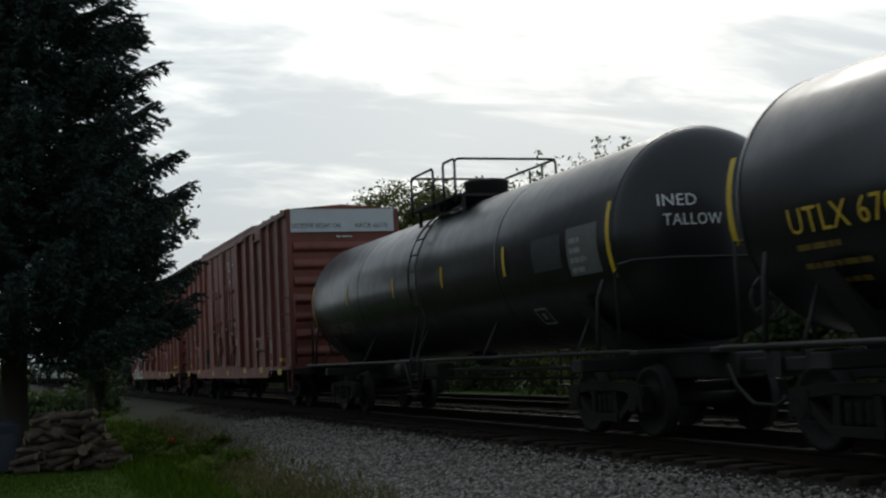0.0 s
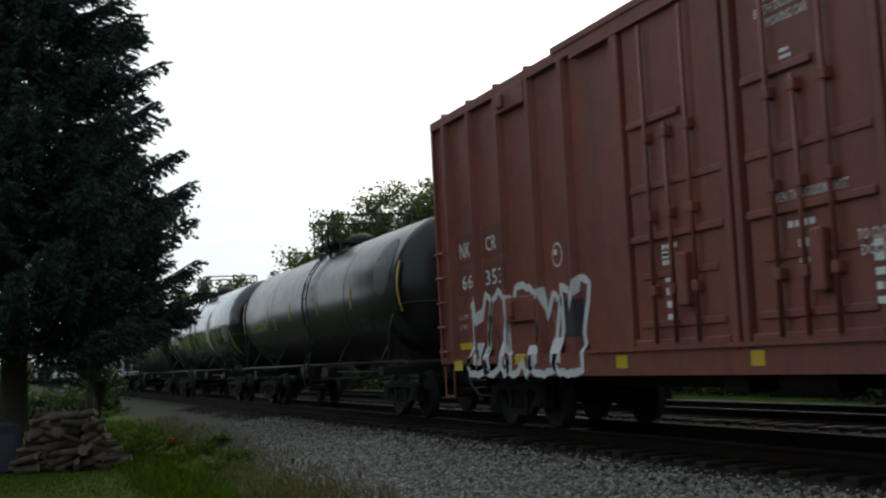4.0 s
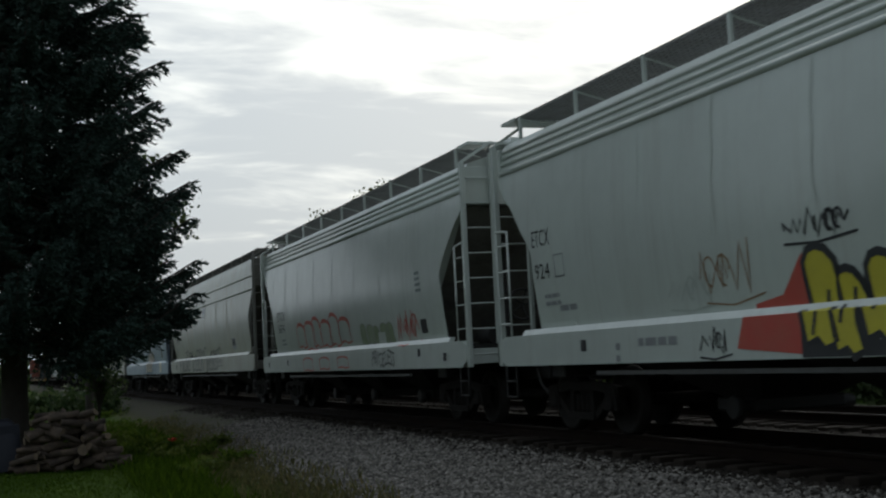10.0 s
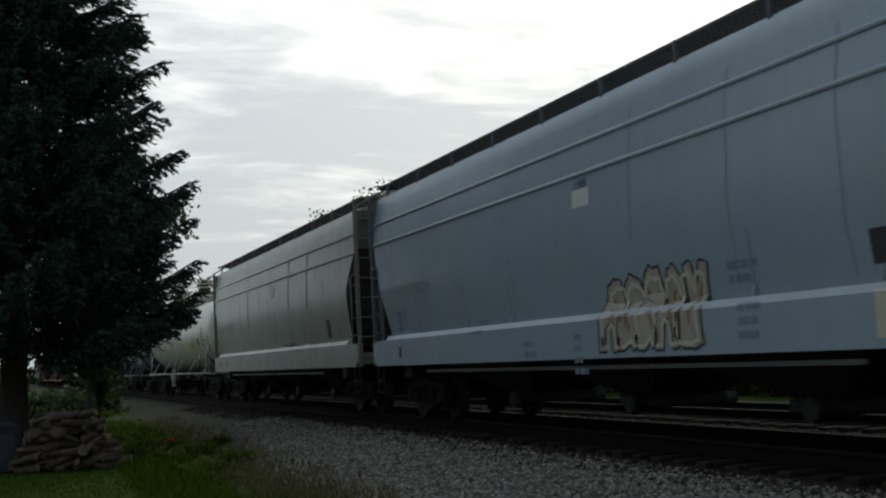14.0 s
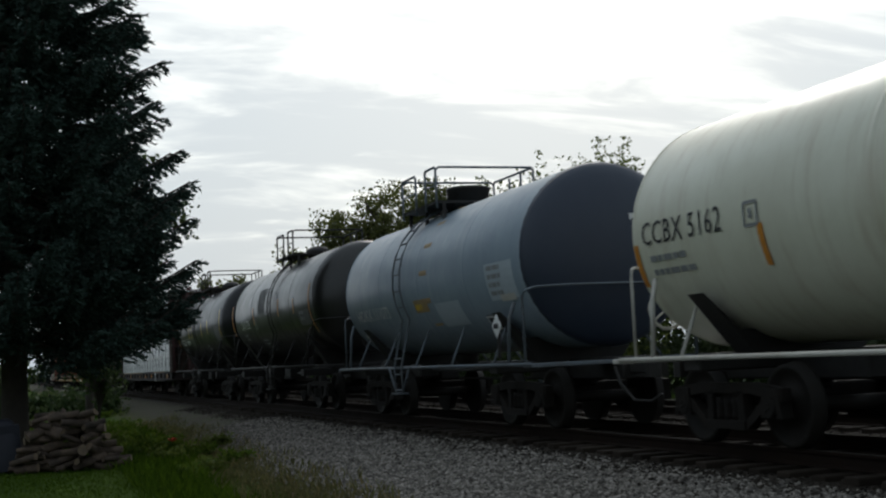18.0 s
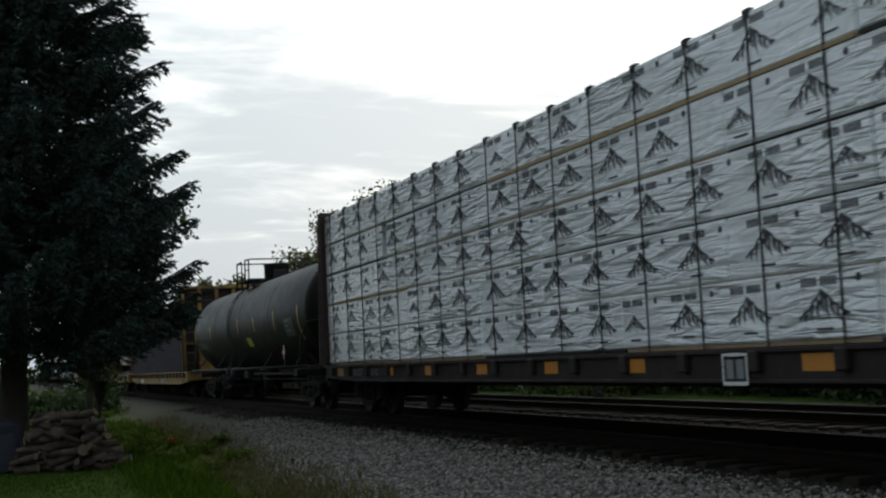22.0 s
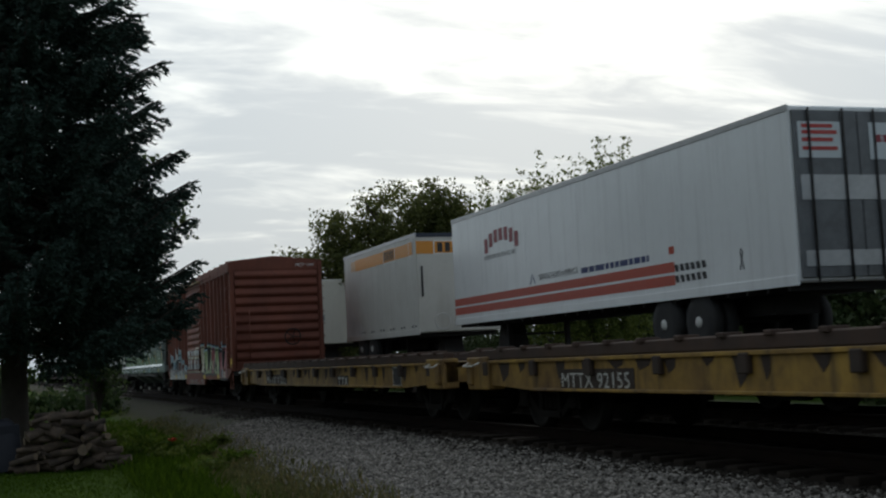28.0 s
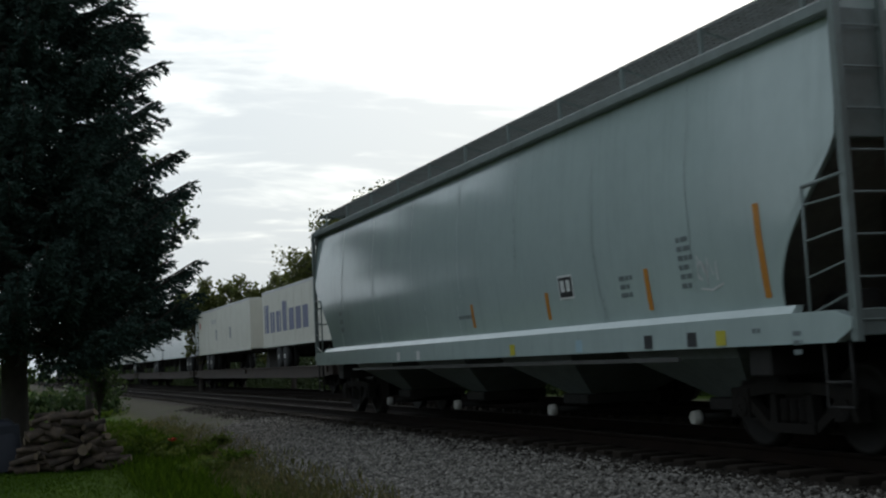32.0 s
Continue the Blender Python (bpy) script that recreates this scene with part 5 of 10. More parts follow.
                while z < eave - 0.5:
                    ribs.append(Build().prism([(xo, z), (sx * (W + 0.10), z + 0.06), (sx * (W + 0.10), z + 0.12), (xo, z + 0.20)], a + 0.08, c - 0.08))
                    z += 0.235
            dr = part("door", bb, paint, car)
            for q in ribs:
                part("door_rib", q, paint, dr)
            if style == "plug":
                for k, z0, z1 in ((0.29, 1.2, eave - 0.3), (0.52, 1.2, 3.72), (0.73, 1.2, eave - 0.3)):
                    hd = Build()
                    y = a + (c - a) * k
                    hd.tube([(sx * (W + 0.12), y, z0), (sx * (W + 0.12), y, z1)], 0.028)
                    for z in (1.75, 2.62, 3.55):
                        hd.box(sx * (W + 0.10) - 0.05, sx * (W + 0.10) + 0.05, y - 0.06, y + 0.06, z, z + 0.12, 0.01)
                    part("locking_bar", hd, paint, dr)
                part("lock_handle", Build().box(min(xo, sx * (W + 0.16)), max(xo, sx * (W + 0.16)), a + (c - a) * 0.36, a + (c - a) * 0.46, 1.6, 2.2, 0.02), paint, dr)
        part("door_track", Build().box(min(x0, sx * (W + 0.13)), max(x0, sx * (W + 0.13)), d0 - (0.0 if style != "plug" else 1.4), d1 + (0.0 if style != "plug" else 1.4), 1.12, 1.17), paint, car)
        part("door_track", Build().box(min(x0, sx * (W + 0.12)), max(x0, sx * (W + 0.12)), d0 - (3.0 if style != "plug" else 1.4), d1 + (0.2 if style != "plug" else 1.4), eave - 0.24, eave - 0.18), paint, car)
        for s in (-1, 1):
            ya, yb = s * (h - 0.04), s * (h - 0.5)
            for i in range(5 if white_top else 7):
                z = 1.25 + i * 0.42
                ld = Build().tube([(sx * (W + 0.02), ya, z), (sx * (W + 0.13), ya, z), (sx * (W + 0.13), yb, z), (sx * (W + 0.02), yb, z)], 0.016, 5)
                part("grab_iron", ld, paint, car)
            st = Build()
            st.tube([(sx * 1.52, ya, 1.0), (sx * 1.52, ya, 0.5), (sx * 1.52, yb, 0.5), (sx * 1.52, yb, 1.0)], 0.022)
            part("stirrup_step", st, paint, car)
    # ends with pressed ribs
    for s in (-1, 1):
        y0, y1 = s * h, s * (h + 0.075)
        z = 1.35
        step = 0.46 if white_top else 0.30
        top = eave - (0.62 if white_top else 0.25)
        while z < top - 0.15:
            part("end_rib", Build().prism([(y0, z), (y1, z + 0.09), (y1, z + 0.15), (y0, z + 0.28)], -W + 0.12, W - 0.12, "x"), paint, car)
            z += step
        for sx in (-1, 1):
            part("corner_post", Build().box(sx * W - 0.06, sx * W + 0.06, min(y0, y1), max(y0, y1), 1.05, eave, 0.01), paint, car)
        bb = Build().prism([(-W, eave - 0.3), (W, eave - 0.3), (W, eave), (0, peak), (-W, eave)], min(y0, s * (h + 0.02)), max(y0, s * (h + 0.02)))
        part("gable", bb, paint, car)
        if white_top:
            bb = Build().box(-W + 0.02, W - 0.02, min(s * (h + 0.022), s * (h + 0.05)), max(s * (h + 0.022), s * (h + 0.05)), eave - 0.62, eave - 0.01)
            part("end_panel", bb, M["panel_white"], car, "white end panel")
        bb = Build()
        bb.box(-1.5, 1.5, min(s * (h + 0.02), s * (h - 0.2)), max(s * (h + 0.02), s * (h - 0.2)), 0.9, 1.06, 0.01)
        bb.box(-0.22, 0.22, min(s * (h + 0.3), s * (h - 2.8)), max(s * (h + 0.3), s * (h - 2.8)), 0.7, 1.05, 0.02)
        bb.box(-1.0, 1.0, min(s * (h + 0.02), s * (h + 0.4)), max(s * (h + 0.02), s * (h + 0.4)), 1.06, 1.1)
        part("end_sill", bb, M["steel_dark"], car)
        bb = Build()
        ladder(bb, [(-1.42, s * (h + 0.13), 1.15), (-1.42, s * (h + 0.13), 3.0)], [(-0.95, s * (h + 0.13), 1.15), (-0.95, s * (h + 0.13), 3.0)], 6)
        part("end_ladder", bb, paint, car)
        brake_wheel(car, 0.45, s * (h + 0.24), 2.1, M["steel_dark"])
    u = Build().box(-0.35, 0.35, -h + 1, h - 1, 0.62, 1.0, 0.03)
    u.box(-1.4, 1.4, -h + 0.4, h - 0.4, 1.0, 1.06)
    u.lathe([(-0.6, 0.2), (0.4, 0.2)], "y", 14, (-0.8, 0, 0.75))
    u.box(-1.0, -0.5, 1.0, 1.5, 0.6, 0.95, 0.02)
    part("underframe", u, M["steel_dark"], car)
    running_gear(car, h + 0.35, h - 2.1)
    edges = sorted(q for y in ds for q in (y - 0.09, y - 0.055, y + 0.055, y + 0.09))

    def side(y, z):
        if z < 1.14:
            return W + 0.085
        for q in ds:
            a = abs(y - q)
            if a < 0.09:
                return W + 0.1 * min(1.0, (0.09 - a) / 0.035)
        if door[0] < y < door[1]:
            return W + (0.105 if style != "plug" else 0.05)
        return W

    def paint_on(vf, y0, z0, material, name="graffiti", label="", off=0.006):
        ys = [y0 - u for u, w in vf[0]]
        lo, hi = min(ys), max(ys)
        return part(name, conform(vf, y0, z0, side, (1.14,), [e for e in edges + list(door) if lo < e < hi], off), material, car, label)

    return car, body, h, paint_on


# ---- flat cars ----
def flat_car(label, front, rear, paint, deck=M["rust_deck"], top=1.1, depth=0.46, train=1, pockets=16, name="flat_car", group="flat cars", rub=0.0, pocket_mat=None):
    car, h = new_car(name, label, "flat car", front, rear, train=train, group=group)
    part("deck", Build().box(-1.42, 1.42, -h, h, top - 0.1, top - 0.01), deck, car)
    pl = int(2 * h / 0.9)
    for sx in (-1, 1):
        x0, x1 = (-1.53, -1.42) if sx < 0 else (1.42, 1.53)
        b = Build().prism([(-h, top - depth * 0.75), (-h, top), (h, top), (h, top - depth * 0.75), (h - 2.6, top - depth), (-h + 2.6, top - depth)], x0, x1, "x")
        xa = x0 - 0.05 if sx < 0 else x1 - 0.02
        b.box(xa, xa + 0.07, -h, h, top - 0.05, top, 0.008)
        b.box(xa, xa + 0.07, -h + 2.6, h - 2.6, top - depth, top - depth + 0.04, 0.008)
        part("side_sill", b, paint, car)
        for i in range(pockets):
            y = -h + 0.8 + (2 * h - 1.6) * i / (pockets - 1)
            xa = sx * 1.53
            bb = Build().box(min(xa, sx * 1.61), max(xa, sx * 1.61), y - 0.09, y + 0.09, top - 0.24, top - 0.02, 0.015)
            part("stake_pocket", bb, pocket_mat or paint, car)
        if rub:
            bb = Build().box(min(sx * 1.36, sx * 1.56), max(sx * 1.36, sx * 1.56), -h + 0.05, h - 0.05, top + 0.002, top + rub, 0.02)
            for i in range(2 * pockets):
                y = -h + 0.5 + (2 * h - 1.0) * i / (2 * pockets - 1)
                bb.box(min(sx * 1.34, sx * 1.60), max(sx * 1.34, sx * 1.60), y - 0.07, y + 0.07, top + rub - 0.03, top + rub + 0.03, 0.01)
            part("rub_rail", bb, M["rust_deck"], car, "rusty side rail")
    for s in (-1, 1):
        b = Build().box(-1.53, 1.53, min(s * h, s * (h - 0.15)), max(s * h, s * (h - 0.15)), top - 0.36, top, 0.01)
        b.box(-0.24, 0.24, min(s * (h + 0.2), s * (h - 3)), max(s * (h + 0.2), s * (h - 3)), 0.68, 1.0, 0.02)
        part("end_sill", b, paint, car)
    u = Build().prism([(-h + 0.5, 0.95), (-h + 3.2, 0.62), (h - 3.2, 0.62), (h - 0.5, 0.95)], -0.3, 0.3, "x")
    for k in range(8):
        y = -h + 1.5 + (2 * h - 3) * k / 7
        part("cross_bearer", Build().box(-1.4, 1.4, y - 0.06, y + 0.06, 0.78, 1.0), M["steel_dark"], car)
    part("centre_sill", u, M["steel_dark"], car)
    running_gear(car, h + 0.05, h - 2.0)
    return car, h


def bulkhead(car, y, s, paint, lining, top=4.75, base=1.1, inside=-1):
    """An upright end of a bulkhead flat: posts and rails on the outside, lining boards on the inside."""
    bk = part("bulkhead", Build().box(-1.5, 1.5, min(y, y + s * 0.22), max(y, y + s * 0.22), top - 0.12, top, 0.01), paint, car)
    for x in (-1.42, -0.72, 0.0, 0.72, 1.42):
        part("post", Build().prism([(y + s * 0.02, top), (y + s * 0.2, top), (y + s * 0.36, base), (y + s * 0.02, base)], x - 0.07, x + 0.07, "x"), paint, bk)
    part("backing_sheet", Build().box(-1.48, 1.48, min(y + s * 0.004, y + s * 0.016), max(y + s * 0.004, y + s * 0.016), base, top - 0.13), M["rust_dark"], bk, "dark rusty backing sheet")
    for z in (base + 1.1, base + 2.26):
        part("cross_rail", Build().box(-1.35, -0.79, min(y + s * 0.02, y + s * 0.2), max(y + s * 0.02, y + s * 0.2), z, z + 0.09), paint, bk)
    part("foot_plate", Build().box(-0.65, 1.35, min(y + s * 0.05, y + s * 0.3), max(y + s * 0.05, y + s * 0.3), base, base + 0.78, 0.01), paint, bk)
    for i, (xa, xb) in enumerate(((-1.35, -0.79), (-0.65, -0.07), (0.07, 0.65), (0.79, 1.35))):
        k = 0
        while base + 0.35 + 0.42 * k < top - 0.2:
            z = base + 0.35 + 0.42 * k + 0.06 * i
            d = 0.2 + 0.14 * (top - z) / (top - base)
            part("tie_rod", Build().tube([(xa - 0.1, y + s * d, z), (xb + 0.1, y + s * d, z)], 0.016, 6), paint if i == 0 else M["grate"], bk)
            k += 1
    for sx in (-1, 1):
        pl = Build().prism([(y - s * 0.075, top - 0.02), (y + s * 0.21, top - 0.02), (y + s * 0.62, base), (y - s * 0.075, base)], min(sx * 1.492, sx * 1.535), max(sx * 1.492, sx * 1.535), "x")
        part("side_plate", pl, M["rust_dark"], bk, "dark rusty side plate")
    z = base + 0.02
    k = 0
    while z < top - 0.2:
        part("lining_board", Build().box(-1.5, 1.5, min(y - s * 0.07, y - s * 0.003), max(y - s * 0.07, y - s * 0.003), z, z + 0.281, 0.006), lining, bk)
        z += 0.285
        k += 1
    if inside:
        g = Build()
        ladder(g, [(-1.54, y + s * 0.06, base), (-1.54, y + s * 0.06, top - 0.3)], [(-1.54, y + s * 0.34, base), (-1.54, y + s * 0.26, top - 0.3)], 10, 0.016)
        part("ladder", g, paint, bk)
    return bk


# ---- road trailers on the far train ----
def trailer(label, front, rear, skin, doors_front=False, bottom=2.06, top=4.84, base=1.06, posts=0, axle_in=3.1, lead_wheels=True, nose_end=False, posts_mat=None, group="road trailers", post_out=0.008, door_mat=None):
    """Leading end at the smaller y. lead_wheels: the axles stand towards the leading end (doors first)."""
    car, h = new_car("semi_trailer", label, "trailer", front, rear, train=2, group=group)
    W = 1.29
    part("box", Build().box(-W, W, -h, h, bottom, top, 0.03), skin, car)
    part("roof_rail", Build().box(-W - 0.012, -W + 0.03, -h, h, top - 0.10, top + 0.012, 0.006), M["alloy"], car)
    b = Build().box(-W - 0.014, -W + 0.03, -h, h, bottom - 0.05, bottom + 0.12, 0.006)
    part("bottom_rail", b, M["alloy"] if not posts_mat else posts_mat, car)
    for i in range(posts):
        y = -h + 2 * h * (i + 0.5) / posts
        part("side_post", Build().box(-W - post_out, -W, y - 0.04, y + 0.04, bottom + 0.12, top - 0.1), posts_mat or M["alloy"], car)
    if doors_front:
        for s in (-1, 1):
            d = part("rear_door", Build().box(min(0.01 * s, s * (W - 0.06)), max(0.01 * s, s * (W - 0.06)), -h - 0.045, -h, bottom + 0.06, top - 0.08, 0.01), door_mat or skin, car)
            for x in (0.3, 0.95):
                lb = Build().tube([(s * x, -h - 0.075, bottom), (s * x, -h - 0.075, top - 0.05)], 0.02)
                part("lock_rod", lb, M["steel_dark"], d)
    u = Build()
    beam = Build().box(-W + 0.03, W - 0.03, -0.03, 0.03, bottom - 0.12, bottom).mesh("cross_beam")
    for k in range(int(2 * h / 0.6)):
        part("cross_beam", beam, M["steel_dark"], car).location.y = -h + 0.3 + k * 0.6
    ya = -h + axle_in if lead_wheels else h - axle_in
    sg = 1 if lead_wheels else -1
    u.box(-0.45, 0.45, min(ya - sg * 1.2, ya + sg * 2.0), max(ya - sg * 1.2, ya + sg * 2.0), bottom - 0.45, bottom - 0.1)
    part("underframe", u, M["steel_dark"], car)
    for k in (0, 1):
        y = ya + sg * k * 1.25
        ax = part("axle", Build().lathe([(-1.1, 0.07), (1.1, 0.07)], "x", 10, (0, y, base + 0.5)), M["steel_dark"], car)
        for sx in (-1, 1):
            for a in (0.0, 0.30):
                c0 = sx * (0.70 + a)
                t = Build().lathe([(c0, 0.30), (c0 + sx * 0.02, 0.47), (c0 + sx * 0.06, 0.505), (c0 + sx * 0.20, 0.505), (c0 + sx * 0.24, 0.47), (c0 + sx * 0.26, 0.30)], "x", 24, (0, y, base + 0.505))
                part("tyre", t, M["rubber"], ax)
            part("hub", Build().lathe([(sx * 1.10, 0.29), (sx * 1.20, 0.26), (sx * 1.21, 0.12), (sx * 1.27, 0.10), (sx * 1.28, 0.03)], "x", 18, (0, y, base + 0.505)), M["hub_white"], ax)
    lg = Build()
    yl = h - 2.6 if lead_wheels else -h + 2.6
    for sx in (-1, 1):
        lg.box(sx * 0.8 - 0.06, sx * 0.8 + 0.06, yl - 0.06, yl + 0.06, base, bottom, 0.01)
        lg.box(sx * 0.8 - 0.15, sx * 0.8 + 0.15, yl - 0.15, yl + 0.15, base, base + 0.03)
    lg.tube([(-0.8, yl, base + 0.6), (0.8, yl, base + 0.6)], 0.03)
    part("landing_gear", lg, M["steel_dark"], car)
    # hitch stand at the nose
    hs = Build()
    yn = h - 0.9 if lead_wheels else -h + 0.9
    hs.prism([(yn - 0.5, base), (yn + 0.5, base), (yn + 0.12, bottom - 0.1), (yn - 0.12, bottom - 0.1)], -0.3, 0.3, "x")
    part("hitch_stand", hs, M["steel_dark"], car)
    return car, h, W


# ---- plants and the wood pile ----
def tri_mesh(name, tris, material, quads=False):
    """tris: array (n, 3 or 4, 3)."""
    k = tris.shape[1]
    n = len(tris)
    me = bpy.data.meshes.new(name)
    me.vertices.add(n * k)
    me.vertices.foreach_set("co", tris.reshape(-1).astype(np.float32))
    me.loops.add(n * k)
    me.loops.foreach_set("vertex_index", np.arange(n * k, dtype=np.int32))
    me.polygons.add(n)
    me.polygons.foreach_set("loop_start", np.arange(0, n * k, k, dtype=np.int32))
    me.polygons.foreach_set("loop_total", np.full(n, k, dtype=np.int32))
    me.update(calc_edges=True)
    me.materials.append(material)
    return me


def unit(a):
    return a / np.maximum(1e-9, np.linalg.norm(a, axis=-1, keepdims=True))


def leaf_quads(centres, size_lo, size_hi, rng, droop=0.0, narrow=0.55):
    n = len(centres)
    d = unit(rng.normal(size=(n, 3)) + np.array([0, 0, -droop]))
    s = unit(np.cross(d, rng.normal(size=(n, 3))))
    L = rng.uniform(size_lo, size_hi, (n, 1))
    w = L * narrow
    return np.stack([centres, centres + d * L * 0.5 + s * w * 0.5, centres + d * L, centres + d * L * 0.5 - s * w * 0.5], 1)


def spruce(x, y, z0):
    rng = np.random.default_rng(21)
    tree = thing("spruce_tree", "tall dark blue-green spruce with drooping tiered boughs", "tree")
    tree.matrix_basis = pose(x, y, z0)
    b = Build().lathe([(-0.1, 0.36), (0.3, 0.30), (2, 0.27), (7, 0.18), (12, 0.09), (16.6, 0.02)], "z", 14)
    part("trunk", b, M["bark"], tree)
    lens = lambda z: np.interp(z, [1.4, 2.4, 3.2, 5.0, 7.0, 9.0, 10.4, 13.0, 16.5], [2.4, 3.3, 4.2, 3.85, 3.6, 3.2, 2.65, 1.85, 0.2])
    limbs = Build()
    starts, dirs, lengths, = [], [], []
    z = 2.85
    while z < 16.2:
        cnt = 17 if z < 6.5 else 15 if z < 12 else 9
        a0 = rng.uniform(0, 6.28)
        for k in range(cnt):
            a = a0 + 6.283 * k / cnt + rng.normal(0, 0.16)
            L = float(lens(z)) * rng.uniform(0.72, 1.04)
            zz = z + rng.uniform(-0.12, 0.12)
            starts.append((zz, a, L))
        z += 0.36
    tw_p, tw_d, tw_l = [], [], []
    for zz, a, L in starts:
        out = np.array([math.cos(a), math.sin(a), 0])
        side = np.array([-math.sin(a), math.cos(a), 0])
        sag = rng.uniform(0.10, 0.24) if zz > 2.6 else rng.uniform(0.02, 0.12)
        pts = []
        for k in range(7):
            u = k / 6
            pts.append(tuple(out * L * u + np.array([0, 0, zz - sag * L * math.sin(u * 2.2) + 0.16 * L * u ** 3])))
        limbs.tube(pts, 0.02, 4)
        n = int(L / 0.068)
        for k in range(n):
            u = (k + rng.random()) / n
            if u < 0.28:
                continue
            p = out * L * u + np.array([0, 0, zz - sag * L * math.sin(u * 2.2) + 0.16 * L * u ** 3])
            for sd in (-1, 1):
                d = out * rng.uniform(0.5, 1.0) + side * sd * rng.uniform(0.35, 1.0) + np.array([0, 0, rng.uniform(-0.55, 0.10)])
                tw_p.append(p)
                tw_d.append(d)
                tw_l.append(min(0.85, 0.26 + 0.28 * L * (1 - u) ** 0.8 * rng.uniform(0.4, 1.0)))
    p, d, l = np.array(tw_p), unit(np.array(tw_d)), np.array(tw_l)
    per = 18
    u = (np.arange(per) + 0.5) / per
    base = p[:, None] + d[:, None] * (l[:, None] * u)[..., None] + np.array([0, 0, -0.10]) * ((u ** 2)[None, :, None] * l[:, None, None])
    n = base.shape[0] * per
    base = base.reshape(-1, 3)
    dd = np.repeat(d, per, 0)
    r = rng.normal(size=(n, 3))
    nd = unit(dd * 1.0 + unit(r) * 0.75 + np.array([0, 0, 0.10]))
    s = unit(np.cross(nd, rng.normal(size=(n, 3))))
    L = rng.uniform(0.08, 0.13, (n, 1))
    w = 0.024
    tris = np.stack([base + s * w, base - s * w, base + nd * L], 1)
    part("twig", limbs, M["bark"], tree)
    part("needle_tuft", tri_mesh("needles", tris, M["needle"]), None, tree)
    return tree


def broad_tree(name, label, x, y, z0, blobs, leaves, size, material, trunk_r=0.2, seed=1, clumps=90, upright=False):
    """blobs: (dx, dy, z, half width, half height) of the crown's lobes; leaves grow in clumps at limb ends."""
    rng = np.random.default_rng(seed)
    tree = thing(name, label, "tree")
    tree.matrix_basis = pose(x, y, z0)
    top = max(b[2] for b in blobs)
    b = Build().lathe([(-0.1, trunk_r * 1.3), (0.4, trunk_r), (top * 0.55, trunk_r * 0.7), (top, trunk_r * 0.2)], "z", 10)
    part("trunk", b, M["bark"], tree)
    vol = np.array([(q[3] * q[3] * q[4]) ** 0.65 for q in blobs])
    cs = []
    for q, share in zip(blobs, vol / vol.sum()):
        k = max(6, int(clumps * share))
        v = unit(rng.normal(size=(k, 3))) * (rng.random((k, 1)) ** 0.4)
        cs.append(np.array([q[0], q[1], q[2]]) + v * np.array([q[3], q[3], q[4]]))
    cs = np.concatenate(cs)
    lb = Build()
    for c in cs[:: max(1, len(cs) // 45)]:
        st = np.array([0, 0, max(0.6, min(c[2] * 0.55, top * 0.75))])
        m = (st + c) / 2 + np.array([0, 0, 0.25])
        lb.tube([tuple(st), tuple(m), tuple(c)], 0.035, 5)
    part("twig", lb, M["bark"], tree)
    per = leaves // len(cs)
    sp = rng.uniform(0.16, 0.42, (len(cs), 1, 1))
    off = np.clip(rng.normal(size=(len(cs), per, 3)), -1.45, 1.45) * sp
    if upright:
        off[:, :, 2] *= 2.6
        off[:, :, :2] *= 0.3
    pts = (cs[:, None] + off).reshape(-1, 3)
    part("crown", tri_mesh("crown", leaf_quads(pts, size * 0.7, size * 1.3, rng, 0.3), material), None, tree)
    return tree


def bush_bank(name, label, boxes, n, size, material, seed, category="hedge"):
    """A bank of shrubs: leaf clumps inside uneven humps."""
    rng = np.random.default_rng(seed)
    pts = []
    tot = sum(b[3] for b in boxes)
    for x, y, z, r, hh in boxes:
        k = max(4, int(n / 60 * r / tot))
        v = unit(rng.normal(size=(k, 3))) * (rng.random((k, 1)) ** 0.35)
        v[:, 2] = np.abs(v[:, 2])
        c = np.array([x, y, z]) + v * np.array([r, r, hh])
        pts.append((c[:, None] + rng.normal(size=(k, 60, 3)) * 0.28).reshape(-1, 3))
    pts = np.concatenate(pts)
    pts[:, 2] = np.maximum(pts[:, 2], -0.62)
    ob = part(name, tri_mesh(name, leaf_quads(pts, size * 0.7, size * 1.3, rng, 0.2), material), None)
    return tagged(ob, label, category, kind="stuff")


spruce(0.42, 29.0, -0.66)
broad_tree("broadleaf_tree", "broadleaf tree close behind the spruce", 2.45, 36.0, -0.66,
           [(0.75, 0, 7.0, 1.3, 1.0), (1.15, 0, 5.8, 1.55, 1.3), (-0.35, 0, 6.2, 1.6, 1.6)], 13000, 0.15, M["leaf"], 0.12, 31, 70)
broad_tree("sapling", "small leafy sapling under the spruce", 2.5, 33.5, -0.66, [(0.05, 0, 1.75, 0.42, 0.45), (-0.35, 0, 2.2, 0.5, 0.4)], 900, 0.13, M["leaf"], 0.04, 32, 16)
broad_tree("ash_tree", "spreading ash tree with airy crown beyond the tracks", 17.0, 52.2, -0.64,
           [(0.2, 0, 7.7, 2.6, 1.9), (-2.6, 0.6, 6.7, 2.0, 1.5), (2.2, -0.6, 7.3, 1.7, 1.7), (-0.3, 0, 5.2, 3.2, 1.6), (-4.2, 1.0, 5.9, 1.2, 1.0)], 38000, 0.17, M["tree_leaf"], 0.25, 33, 330)
